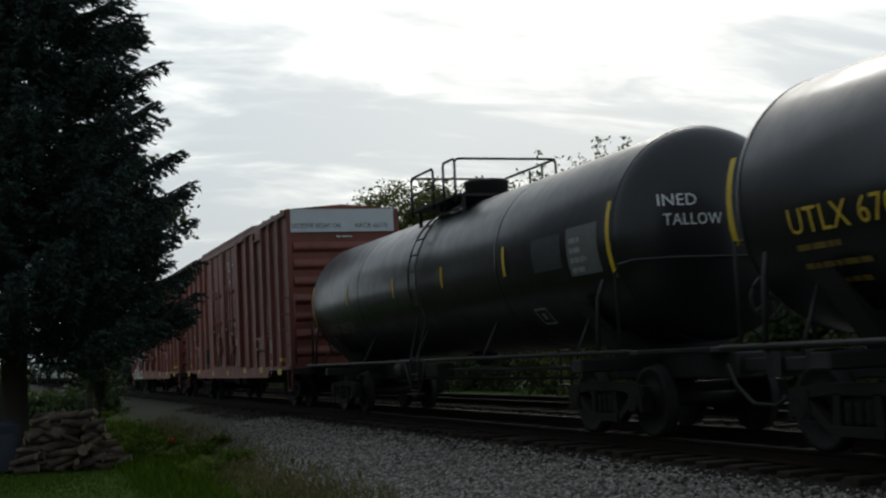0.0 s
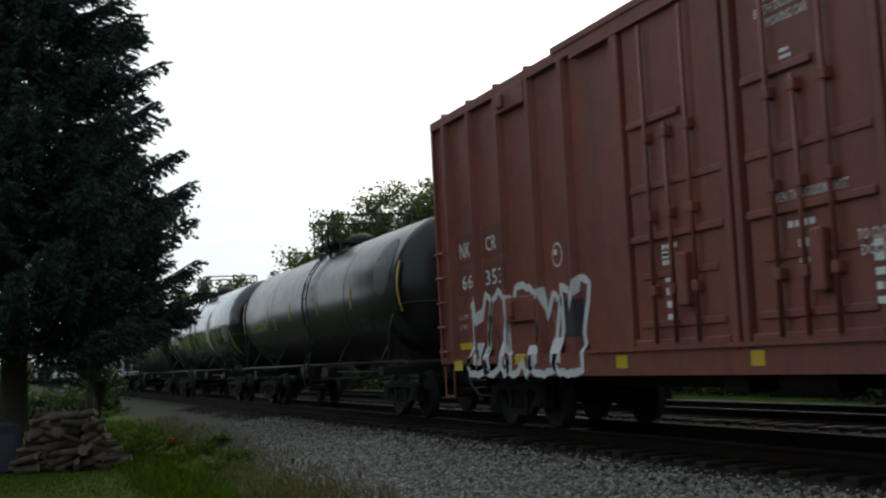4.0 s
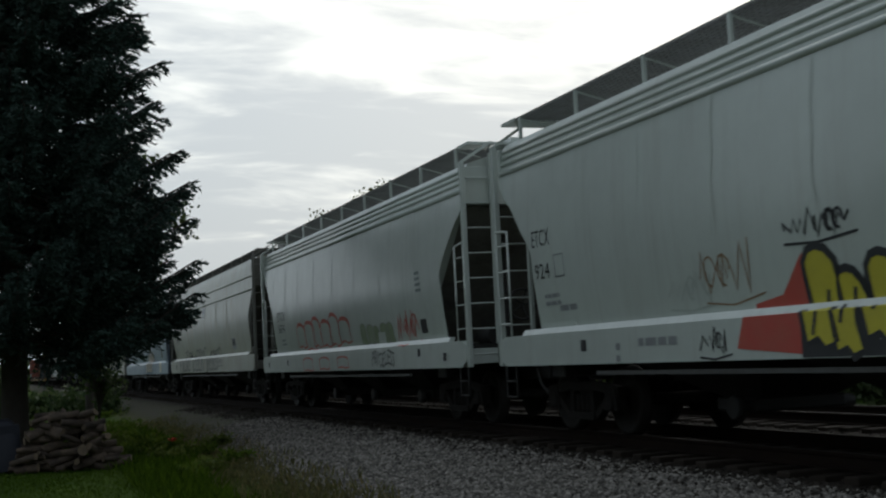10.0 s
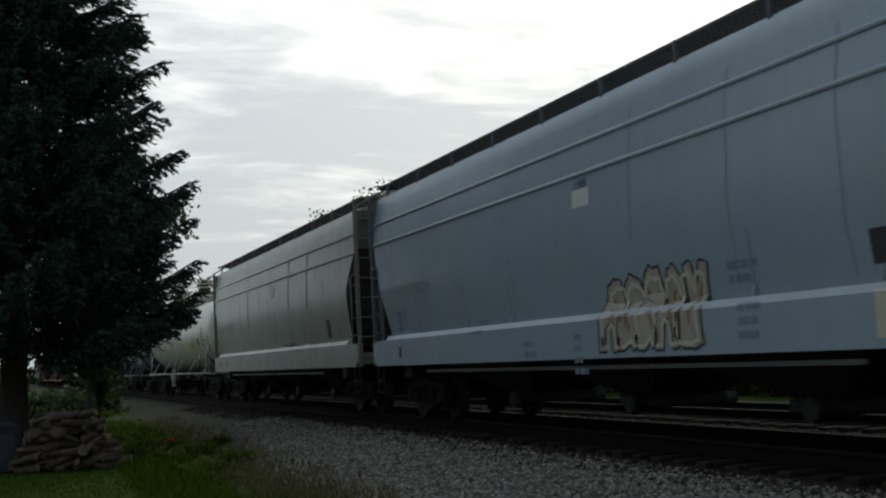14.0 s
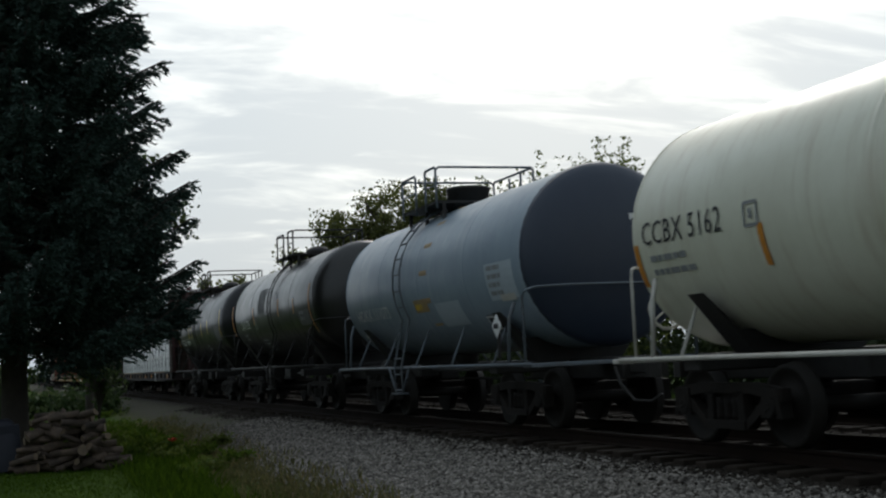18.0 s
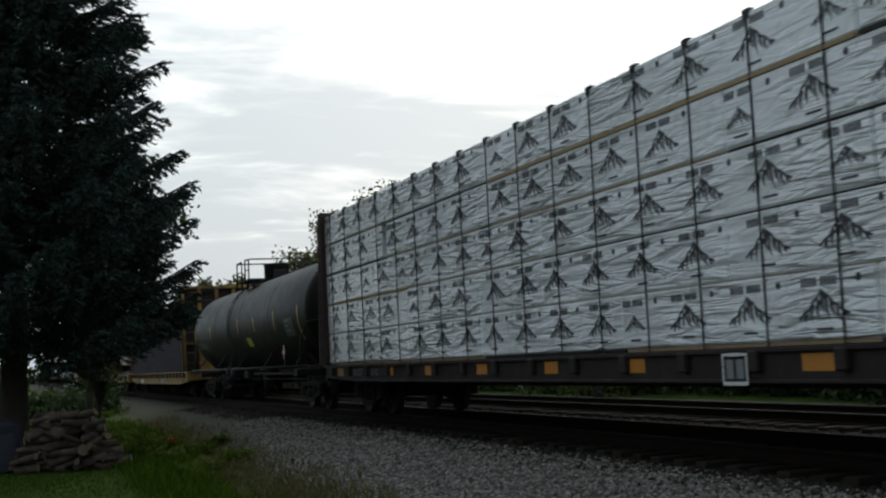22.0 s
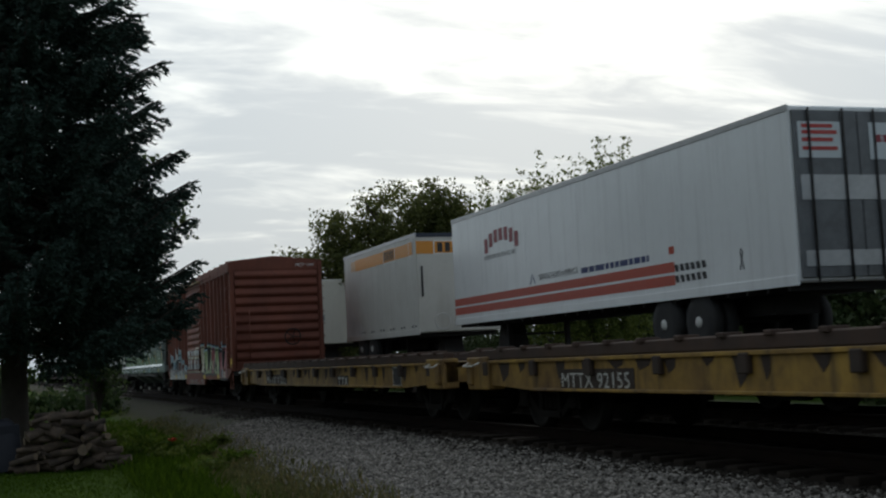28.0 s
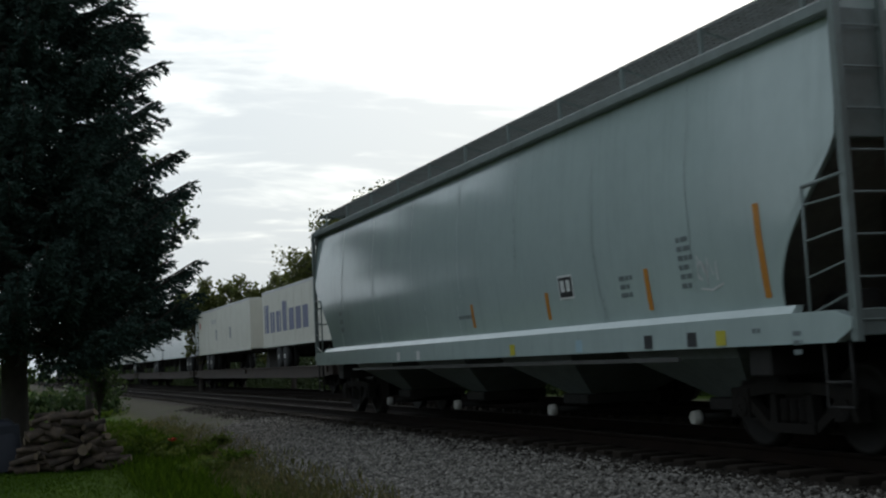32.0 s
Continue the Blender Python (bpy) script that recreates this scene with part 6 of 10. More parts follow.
broad_tree("willow_tree", "light green tree with upright shoots beyond the tracks", 20.2, 41.0, -0.64,
           [(0.2, -0.4, 6.9, 1.1, 1.3), (-1.5, 0.5, 6.6, 1.2, 1.3), (-2.9, 1.0, 6.2, 1.0, 1.1), (0.9, -0.7, 6.8, 1.0, 1.6), (-1.0, 0, 4.6, 2.6, 1.5), (0, 0, 3.0, 2.6, 2.0)], 40000, 0.14, M["leaf_light"], 0.2, 34, 380, True)
for i, (tx, ty, hh) in enumerate(((12.2, 80.0, 7.4), (14.6, 79.0, 7.5), (17.6, 78.0, 7.7), (20.6, 79.0, 7.0))):
    broad_tree("distant_tree", "distant broadleaf tree along the railway", tx, ty, -0.64, [(0, 0, hh - 1.7, 1.6, 1.7), (0.7, 0, hh - 3.2, 1.9, 1.8)], 8000, 0.27, M["tree_leaf"], 0.18, 40 + i, 70)
rb = random.Random(3)
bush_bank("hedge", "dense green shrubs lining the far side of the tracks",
          [(24.5 + rb.uniform(-1.5, 2.5), 8 + 1.5 * i, -0.6, rb.uniform(1.6, 2.6), rb.uniform(3.4, 5.0)) for i in range(48)] + [(23.0 + rb.uniform(-1.5, 1.5), 80 + 4.0 * i, -0.6, rb.uniform(2.2, 3.2), rb.uniform(3.2, 4.6)) for i in range(45)], 190000, 0.24, M["hedge_leaf_shaded"], 51)
bush_bank("far_woods", "distant line of trees closing the view", [(-50 + 4.5 * i, 300 + rb.uniform(-12, 12), -0.6, 5.0, rb.uniform(5, 9)) for i in range(40)], 26000, 1.0, M["leaf"], 52, "woods")
bush_bank("garden_hedge", "dark shrubs closing the garden behind the spruce", [(-14 + 1.6 * i, 62 + rb.uniform(-2, 2), -0.6, 1.5, rb.uniform(2.1, 2.5)) for i in range(10)] + [(-3 + 0.85 * i, 60 + rb.uniform(-1.5, 1.5), -0.6, 0.9, rb.uniform(0.6, 1.0)) for i in range(10)], 20000, 0.3, M["leaf"], 53)
bush_bank("thicket", "tall dense green thicket on the far side of the tracks", [(25.4, 38.0, -0.6, 1.7, 6.9), (25.0, 35.6, -0.6, 1.8, 7.5), (25.2, 33.0, -0.6, 2.0, 8.1), (25.6, 30.2, -0.6, 2.2, 8.3), (26.0, 27.0, -0.6, 2.3, 8.0)], 36000, 0.24, M["leaf"], 56)
# open fields and woods that close the place behind the camera
bush_bank("garden_woods", "tall trees around the garden out of view", [(-30 + 5 * i, -24 + rb.uniform(-3, 3), -0.6, 4.5, rb.uniform(5, 8)) for i in range(10)] + [(-28 + rb.uniform(-3, 3), -15 + 6 * i, -0.6, 4.5, rb.uniform(5, 8)) for i in range(12)], 42000, 1.0, M["leaf"], 54, "woods")
bush_bank("garden_woods", "tall uneven trees along the gardens beside the railway", [(-30 + rb.uniform(-4, 4), 56 + 6 * i, -0.6, 4.5, rb.uniform(3.5, 7)) for i in range(18)] + [(-32 + rb.uniform(-5, 5), 168 + 9 * i, -0.6, 6.0, rb.uniform(6, 10)) for i in range(24)], 70000, 1.0, M["leaf"], 55, "woods")


def blades(name, label, pts, lo, hi, width, material, seed, lean=0.5, category="grass"):
    rng = np.random.default_rng(seed)
    n = len(pts)
    d = unit(rng.normal(size=(n, 3)) * np.array([lean, lean, 0]) + np.array([0, 0, 1.0]))
    s = unit(np.cross(d, rng.normal(size=(n, 3)))) * width
    L = rng.uniform(lo, hi, (n, 1))
    tip = pts + d * L + unit(rng.normal(size=(n, 3))) * np.array([1, 1, 0]) * L * 0.25
    mid = pts + d * L * 0.55
    q = np.stack([pts - s, pts + s, mid + s * 0.8, tip], 1)
    q2 = np.stack([pts - s, mid + s * 0.8, tip, mid - s * 0.8], 1)
    ob = part(name, tri_mesh(name, np.concatenate([q, q2]), material), None)
    return tagged(ob, label, category, kind="stuff")


def lawn_points(n, seed, f, y0=13.5, y1=46.0):
    rng = np.random.default_rng(seed)
    out = []
    while len(out) < n:
        y = y0 + (y1 - y0) * rng.random() ** 1.6
        x = rng.uniform(-3.5, 7.0)
        if f(x, y, rng):
            out.append((x, y, ground_z(x, y) - 0.005))
    return np.array(out)


blades("grass", "short green lawn grass", lawn_points(60000, 61, lambda x, y, r: x < grain_edge(y) - 0.5 + 0.5 * r.random()), 0.03, 0.075, 0.006, M["blade"], 62)
blades("tall_grass", "tall unmown grass along the gravel edge", lawn_points(7000, 63, lambda x, y, r: abs(x - grain_edge(y) + 1.7) < 0.7 * r.random() ** 0.7 + (0.3 if y > 23 else 0)), 0.10, 0.32, 0.007, M["blade"], 64)
blades("dry_stalks", "dry brown stalks at the gravel edge", lawn_points(8000, 65, lambda x, y, r: abs(x - grain_edge(y) + 0.35) < 1.1 * r.random() ** 1.1), 0.05, 0.2, 0.006, M["dry"], 66)


def weed(x, y, hh, w, n, seed, material, label):
    rng = np.random.default_rng(seed)
    z = ground_z(x, y)
    t = thing("weed_clump", label, "weeds", "weeds at the lawn's edge")
    t.matrix_basis = pose(x, y, z)
    st = Build()
    pts = []
    for k in range(max(5, n // 60)):
        a, r = rng.uniform(0, 6.28), w * rng.random() ** 0.6
        tip = np.array([r * math.cos(a), r * math.sin(a), hh * rng.uniform(0.55, 1.0)])
        st.tube([(tip[0] * 0.3, tip[1] * 0.3, 0), (tip[0] * 0.7, tip[1] * 0.7, tip[2] * 0.6), tuple(tip)], 0.006, 4)
        u = rng.random((n // max(5, n // 60), 1)) ** 0.8
        pts.append(np.array([tip[0] * 0.3, tip[1] * 0.3, 0]) * (1 - u) + tip * u + rng.normal(size=(len(u), 3)) * 0.05)
    part("twig", st, M["blade"], t)
    part("leaf", tri_mesh("leaves", leaf_quads(np.concatenate(pts), 0.06, 0.15, rng, 0.1, 0.5), material), None, t)


WEEDS = [(2.55, 29.5, 1.05, 0.5, 900), (3.0, 28.4, 0.95, 0.55, 1000), (3.6, 29.5, 0.8, 0.55, 900), (3.3, 26.6, 0.6, 0.45, 700), (2.6, 26.8, 0.8, 0.4, 700), (3.1, 21.6, 0.42, 0.3, 500),
         (3.6, 22.6, 0.5, 0.35, 500), (4.3, 24.5, 0.45, 0.35, 500), (4.1, 27.5, 0.6, 0.4, 600), (4.7, 29.0, 0.5, 0.4, 500), (1.9, 33.0, 0.8, 0.7, 900), (0.7, 34.5, 0.9, 0.9, 1000), (-0.6, 33.5, 0.9, 0.9, 1000), (-1.8, 33.0, 0.9, 0.9, 1000), (2.3, 38.0, 0.7, 0.9, 900), (3.3, 40.5, 0.6, 0.9, 900), (1.0, 42.0, 0.8, 1.1, 1000), (3.9, 46.0, 0.6, 1.0, 800), (2.5, 50.0, 0.8, 1.3, 1000), (4.3, 55.0, 0.6, 1.1, 700), (3.6, 36.0, 0.5, 0.7, 600)]
for i, (wx, wy, wh, ww, wn) in enumerate(WEEDS):
    wh *= 0.5 if i < 10 else 0.38
    weed(wx, wy, wh, ww, wn, 70 + i, M["weed"] if i % 3 else M["leaf_light"], "leafy green weeds at the edge of the lawn")


def poppy(x, y, hh):
    z = ground_z(x, y)
    t = thing("poppy", "single red poppy on a thin stem among weeds", "flower")
    t.matrix_basis = pose(x, y, z)
    part("stem", Build().tube([(0, 0, 0), (0.02, 0, hh * 0.6), (0, 0.01, hh)], 0.006, 5), M["blade"], t)
    m = surface("red_petal", (0.62, 0.06, 0.03), 0.5, 0, (0.5, 0.05, 0.02), 0.4, 12.0)
    for k in range(5):
        a = 6.283 * k / 5
        b = Build()
        ca, sa = math.cos(a), math.sin(a)
        P = lambda r, s, zz: (r * ca - s * sa, r * sa + s * ca, hh + zz)
        b.add([P(0, 0, 0), P(0.05, -0.045, 0.03), P(0.095, -0.03, 0.07), P(0.095, 0.03, 0.07), P(0.05, 0.045, 0.03)], [(0, 1, 2), (0, 2, 3), (0, 3, 4)])
        part("petal", b, m, t)


poppy(3.35, 26.0, 0.46)


def log_mesh(r, L, seed):
    rng = random.Random(seed)
    b = Build()
    n = 10
    v, f = [], []
    rad = [r * rng.uniform(0.85, 1.1) for _ in range(n)]
    if seed % 3:
        flat = rng.randrange(n)
        for q in range(4 + seed % 2):
            rad[(flat + q) % n] *= (0.62, 0.42, 0.36, 0.42, 0.62)[q % 5]
    for y, s in ((-L / 2, 1.0), (-L / 6, 1.04), (L / 6, 0.98), (L / 2, 0.95)):
        v += [(rad[k] * s * math.cos(6.283 * k / n), y, rad[k] * s * math.sin(6.283 * k / n)) for k in range(n)]
    for j in range(3):
        for k in range(n):
            f.append((j * n + k, j * n + (k + 1) % n, (j + 1) * n + (k + 1) % n, (j + 1) * n + k))
    b.add(v, f, True)
    b.add(v[:n], [tuple(range(n))[::-1]])
    b.add(v[3 * n:], [tuple(range(n))])
    me = b.mesh("log")
    me.materials.append(M["bark_log"])
    me.materials.append(M["log_end"])
    for p in me.polygons:
        if len(p.vertices) > 4:
            p.material_index = 1
    return me


M["bark_log"] = surface("grey_brown_log_bark", (0.035, 0.024, 0.017), 0.95, 0, (0.12, 0.085, 0.062), 0.9, 5.0, None, 0, 0.6, 30, vary=0.4)
M["log_end"] = surface("sawn_log_end", (0.16, 0.115, 0.075), 0.85, 0, (0.08, 0.055, 0.04), 0.6, 8.0, None, 0, 0.3, 40, vary=0.3)


def wood_pile(cx, cy):
    pile = thing("wood_pile", "loose stack of split firewood logs on the lawn", "firewood")
    z0 = ground_z(cx, cy)
    pile.matrix_basis = pose(cx, cy, z0)
    rng = random.Random(8)
    meshes = [log_mesh(rng.uniform(0.06, 0.125), rng.uniform(0.34, 0.6), 80 + i) for i in range(14)]
    z = 0.09
    row = 0
    while z < 1.06:
        half = 0.88 - 0.5 * max(0, z - 0.2)
        for dy in (-0.35, 0.05):
            x = -half
            while x < half:
                me = rng.choice(meshes)
                lying = rng.random() < 0.82
                yaw = rng.uniform(48, 132) if lying else rng.uniform(-38, 38)
                step = rng.uniform(0.26, 0.42) if lying else rng.uniform(0.17, 0.24)
                o = new("log", me)
                o.parent = pile
                o.matrix_basis = pose(x + step / 2 + rng.uniform(-0.03, 0.03), dy + rng.uniform(-0.06, 0.06), z + rng.uniform(-0.04, 0.03), rng.uniform(-24, 24), rng.uniform(0, 360), yaw)
                x += step
        z += 0.135
        row += 1
    return pile


wood_pile(1.22, 25.6)


M["dark_tarp"] = surface("dull_dark_tarpaulin", (0.008, 0.010, 0.018), 0.7, 0, (0.014, 0.016, 0.024), 0.5, 2.0)


def tarp_bundle(x, y):
    t = thing("tarpaulin_bundle", "dark blue tarpaulin thrown over a low stack", "tarpaulin")
    t.matrix_basis = pose(x, y, ground_z(x, y))
    n = 12
    v, f = [], []
    for i in range(n + 1):
        for j in range(n + 1):
            u, w = i / n * 2 - 1, j / n * 2 - 1
            k = max(abs(u), abs(w))
            zz = 1.0 * (1 - k ** 6) + 0.05 * noise.noise((u * 2.5, w * 2.5, 1.0)) + 0.02
            v.append((0.6 * u * (1 + 0.08 * noise.noise((u * 3, w * 3, 5))), 0.5 * w, max(0.0, zz)))
    for i in range(n):
        for j in range(n):
            f.append((i * (n + 1) + j, i * (n + 1) + j + 1, (i + 1) * (n + 1) + j + 1, (i + 1) * (n + 1) + j))
    b = Build().add(v, f, True)
    b.prism([(-0.5, 0.0), (0.5, 0.0), (0.5, 0.9), (-0.5, 0.9)], -0.4, 0.4)
    part("cover", b, M["dark_tarp"], t)


tarp_bundle(-0.05, 26.3)


# ---- the near train, from its head to its tail ----
def strips_on(t, R, zc, rows, material):
    for y, z0, z1 in rows:
        part("reflective_strip", on_tank(rect(-0.05, 0.05, 0, (z1 - z0) * 1.06, 6), R, zc, y, z0), material, t)


def placard_frame(t, R, zc, y, z0, z1, material, w=0.3):
    tank_shape(t, R, zc, merge(stroke([(0, 0), (w, 0)], 0.035), stroke([(w, 0), (w, z1 - z0)], 0.035), stroke([(w, z1 - z0), (0, z1 - z0)], 0.035), stroke([(0, z1 - z0), (0, 0)], 0.035),
                               rect(w * 0.35, w * 0.62, (z1 - z0) * 0.3, (z1 - z0) * 0.72)), y, z0, material, "stencil_box")


def hazard_diamond(car, y, z, red=True):
    d = part("placard", Build().prism([(y, z - 0.19), (y + 0.19, z), (y, z + 0.19), (y - 0.19, z)], -1.575, -1.565, "x"), M["white_paint"], car, "diamond hazard placard")
    part("placard_face", Build().prism([(y, z - 0.15), (y + 0.15, z), (y, z + 0.15), (y - 0.15, z)], -1.581, -1.576, "x"), M["diamond_red"] if red else M["white_paint"], d)
    part("placard_bar", Build().box(-1.586, -1.582, y - 0.09, y + 0.09, z - 0.04, z + 0.04), M["white_paint"] if red else M["black_paint"], d)
    part("placard_post", Build().box(-1.56, -1.52, y - 0.03, y + 0.03, 1.1, z), M["steel_dark"], d)


def lead_tanks():
    yl, wh = M["letter_yellow"], M["white_paint"]
    c, t, h, R, zc = tank_car("dull black tank car with yellow reporting marks", -211.9, -195.2, M["black_tank"], zc=2.63, ladder_at=-0.5)
    strips_on(t, R, zc, [(8.0, 2.2, 3.1)], M["yellow_mark"])
    tank_text(t, R, zc, "UTLX 670600", 7.0, 4.8, 2.2, 2.42, yl, "yellow reporting marks")
    for i, (z, n) in enumerate(((2.04, 14), (1.86, 20), (1.70, 16))):
        tank_bars(t, R, zc, n, 0.08, 7.0, z, M["letter_dim"], i)
    c, t, h, R, zc = tank_car("black tank car marked inedible tallow with railed top platform", -193.3, -176.1, M["black_tank"], zc=2.62, dome="drum", ladder_at=-0.1, platform=(-1.2, 1.3))
    strips_on(t, R, zc, [(8.05, 2.1, 3.0), (4.86, 2.4, 2.8), (1.4, 2.38, 2.74), (-1.5, 2.38, 2.73), (-4.4, 2.36, 2.79), (-7.96, 2.08, 3.02)], M["yellow_mark"])
    tank_patch(t, R, zc, -6.7, -7.65, 2.18, 2.76, M["faint_paint"])
    tank_bars(t, R, zc, 8, 0.09, -6.8, 2.62, M["grey_paint"], 5, 4)
    tank_patch(t, R, zc, -5.5, -6.5, 2.32, 2.74, M["black_paint"])
    placard_frame(t, R, zc, -4.95, 1.6, 1.88, M["grey_paint"], 0.4)
    tank_text(t, R, zc, "SHPX 209150", 7.2, 4.9, 1.84, 2.06, M["grey_paint"], "faded reporting marks")
    # writing on the leading head
    y = -h - 0.03
    for body, x0, x1, z in (("INED", -0.95, -0.45, 2.93), ("TALLOW", -0.9, -0.12, 2.68), ("SHPX", 0.15, 0.75, 2.93)):
        v, f = fitted(body, 0, -(x1 - x0), 0, 0.15)
        b = Build()
        pts = []
        for u, w in v:
            x, z_ = x0 - u * -1, z + w
            r2 = min(0.99, (x * x + (z_ - zc) ** 2) / (R * R))
            pts.append((x, -(h - 0.52 + 0.52 * math.sqrt(1 - r2)) - 0.015, z_))
        b.add(pts, f)
        part("lettering", b, wh, t, "white stencilled words")
    return c


def later_tanks():
    yl, wh = M["letter_yellow"], M["white_paint"]
    c, t, h, R, zc = tank_car("dull black tank car with yellow reporting marks", -131.6, -114.9, M["black_tank"], R=1.46, zc=2.62, ladder_at=-0.5)
    strips_on(t, R, zc, [(8.1, 2.18, 3.09), (4.58, 2.33, 2.81), (1.66, 2.33, 2.78), (-1.38, 2.32, 2.78), (-4.5, 2.33, 2.8), (-8.0, 2.1, 3.05)], M["yellow_mark"])
    tank_text(t, R, zc, "UTLX 670600", 6.99, 4.78, 2.17, 2.40, yl, "yellow reporting marks")
    for i, (z, n) in enumerate(((2.02, 12), (1.84, 20), (1.69, 20))):
        tank_bars(t, R, zc, n, 0.08, 7.05, z, M["letter_dim"], i + 3)
    placard_frame(t, R, zc, 3.74, 2.16, 2.42, yl, 0.28)
    tank_shape(t, R, zc, disc(0, 0, 0.62, 28), -6.9, 3.1, M["faint_paint"], "painted_disc", "faded grey painted disc")
    tank_bars(t, R, zc, 9, 0.12, -6.4, 3.1, M["grey_paint"], 9)
    tank_bars(t, R, zc, 6, 0.12, -4.9, 2.0, M["faint_paint"], 8, 2)

    c, t, h, R, zc = tank_car("glossy black tank car with pale leaf emblem", -112.8, -96.2, M["gloss_tank"], zc=2.66, ladder_at=0.6)
    strips_on(t, R, zc, [(8.06, 1.65, 2.5), (5.05, 2.02, 2.48), (2.16, 2.01, 2.49), (-1.31, 2.05, 2.53), (-4.3, 2.0, 2.5), (-7.6, 1.65, 2.5)], M["yellow_mark"])
    tank_text(t, R, zc, "ADMX 26503", 7.0, 4.9, 2.28, 2.49, wh, "white reporting marks")
    placard_frame(t, R, zc, 4.9, 2.26, 2.5, M["grey_paint"], 0.22)
    for i, (z, n) in enumerate(((1.95, 20), (1.80, 20), (1.65, 8))):
        tank_bars(t, R, zc, n, 0.085, 7.05, z, M["grey_paint"], i + 13)
    leaf = [(0.95, 1.45), (0.62, 1.25), (0.28, 0.85), (0.1, 0.4), (0.22, 0.05), (0.5, -0.1), (0.72, 0.3), (0.9, 0.8), (1.0, 1.2)]
    tank_shape(t, R, zc, (leaf, [tuple(range(9))]), -2.55, 1.92, M["spray_white"], "emblem", "pale leaf-shaped emblem")
    tank_shape(t, R, zc, ([(0.9, 1.2), (0.5, 0.75), (0.36, 0.3), (0.5, 0.12), (0.68, 0.4), (0.82, 0.8)], [(0, 1, 2, 3, 4, 5)]), -2.55, 1.92, M["spray_green"], "emblem_fill", "", 0.019)
    tank_patch(t, R, zc, -2.7, -3.75, 1.62, 1.9, M["faint_paint"])
    tank_patch(t, R, zc, -6.1, -7.2, 2.06, 2.58, M["faint_paint"])
    tank_bars(t, R, zc, 10, 0.085, -6.2, 2.5, M["grey_paint"], 15, 4)
    tank_bars(t, R, zc, 5, 0.1, 1.8, 1.8, M["faint_paint"], 16, 2)

    c, t, h, R, zc = tank_car("black tank car with white outlined diamond emblem", -94.7, -77.2, M["black_tank"], R=1.45, zc=2.57, ladder_at=1.0)
    strips_on(t, R, zc, [(8.3, 1.6, 2.5), (4.73, 2.06, 2.5), (1.49, 2.04, 2.5), (-1.8, 2.05, 2.49), (-4.45, 2.04, 2.49), (-7.62, 1.68, 2.5)], M["yellow_mark"])
    tank_text(t, R, zc, "ADMX 26312", 7.28, 5.1, 2.16, 2.38, wh, "white reporting marks")
    for i, (z, n) in enumerate(((1.95, 18), (1.82, 22))):
        tank_bars(t, R, zc, n, 0.08, 7.1, z, M["grey_paint"], i + 23)
    drop = [(0.18, 0.87), (0.58, 0.46), (0.80, 0.06), (0.71, -0.2), (0.41, -0.47), (0.25, -0.62), (0.22, -0.80), (0.14, -0.64), (-0.02, -0.46), (-0.36, -0.18), (-0.5, 0.05), (-0.42, 0.24), (-0.14, 0.53), (0.08, 0.74)]
    tank_shape(t, R, zc, polys([drop]), -2.95, 2.6, M["stencil_slate"], "emblem", "slate blue drop-shaped emblem", 0.008)
    tank_shape(t, R, zc, outlines([drop], 0.05), -2.95, 2.6, wh, "emblem_outline", "", 0.014)
    tank_shape(t, R, zc, polys([[(0.18, 0.43), (0.57, -0.02), (0.13, -0.43), (-0.22, 0.0)]]), -2.95, 2.6, wh, "emblem_fill", "", 0.02)
    for du, dw in ((0, 0.2), (0.17, 0.02), (-0.15, 0.02), (0.03, -0.17)):
        tank_shape(t, R, zc, disc(du + 0.17, dw - 0.01, 0.11, 14), -2.95, 2.6, M["stencil_slate"], "emblem_petal", "", 0.026)
    for i in range(3):
        tank_shape(t, R, zc, outlines([[(0, 0), (0.40, 0), (0.40, 0.36), (0, 0.36)]], 0.045), -4.28 - i * 0.53, 2.33, M["white_paint"], "emblem_block", "plain outlined blocks")
        tank_shape(t, R, zc, rect(0.02, 0.38, 0.02, 0.34), -4.28 - i * 0.53, 2.33, M["stencil_slate"], "emblem_fill", "", 0.008)
    tank_patch(t, R, zc, -6.0, -7.1, 2.13, 2.7, M["faint_paint"])
    tank_bars(t, R, zc, 10, 0.085, -6.1, 2.6, M["grey_paint"], 25, 3)
    tank_shape(t, R, zc, scribble(0.95, 0.45, 6, 4, 0.03), 2.7, 1.75, M["spray_white"], "graffiti", "white sprayed scrawl")
    tank_shape(t, R, zc, scribble(1.1, 0.42, 5, 6, 0.03), 8.0, 1.9, M["grey_paint"], "graffiti", "grey sprayed scrawl")
    tank_shape(t, R, zc, scribble(1.3, 0.3, 7, 7, 0.025), 4.6, 2.0, M["faint_paint"], "graffiti")


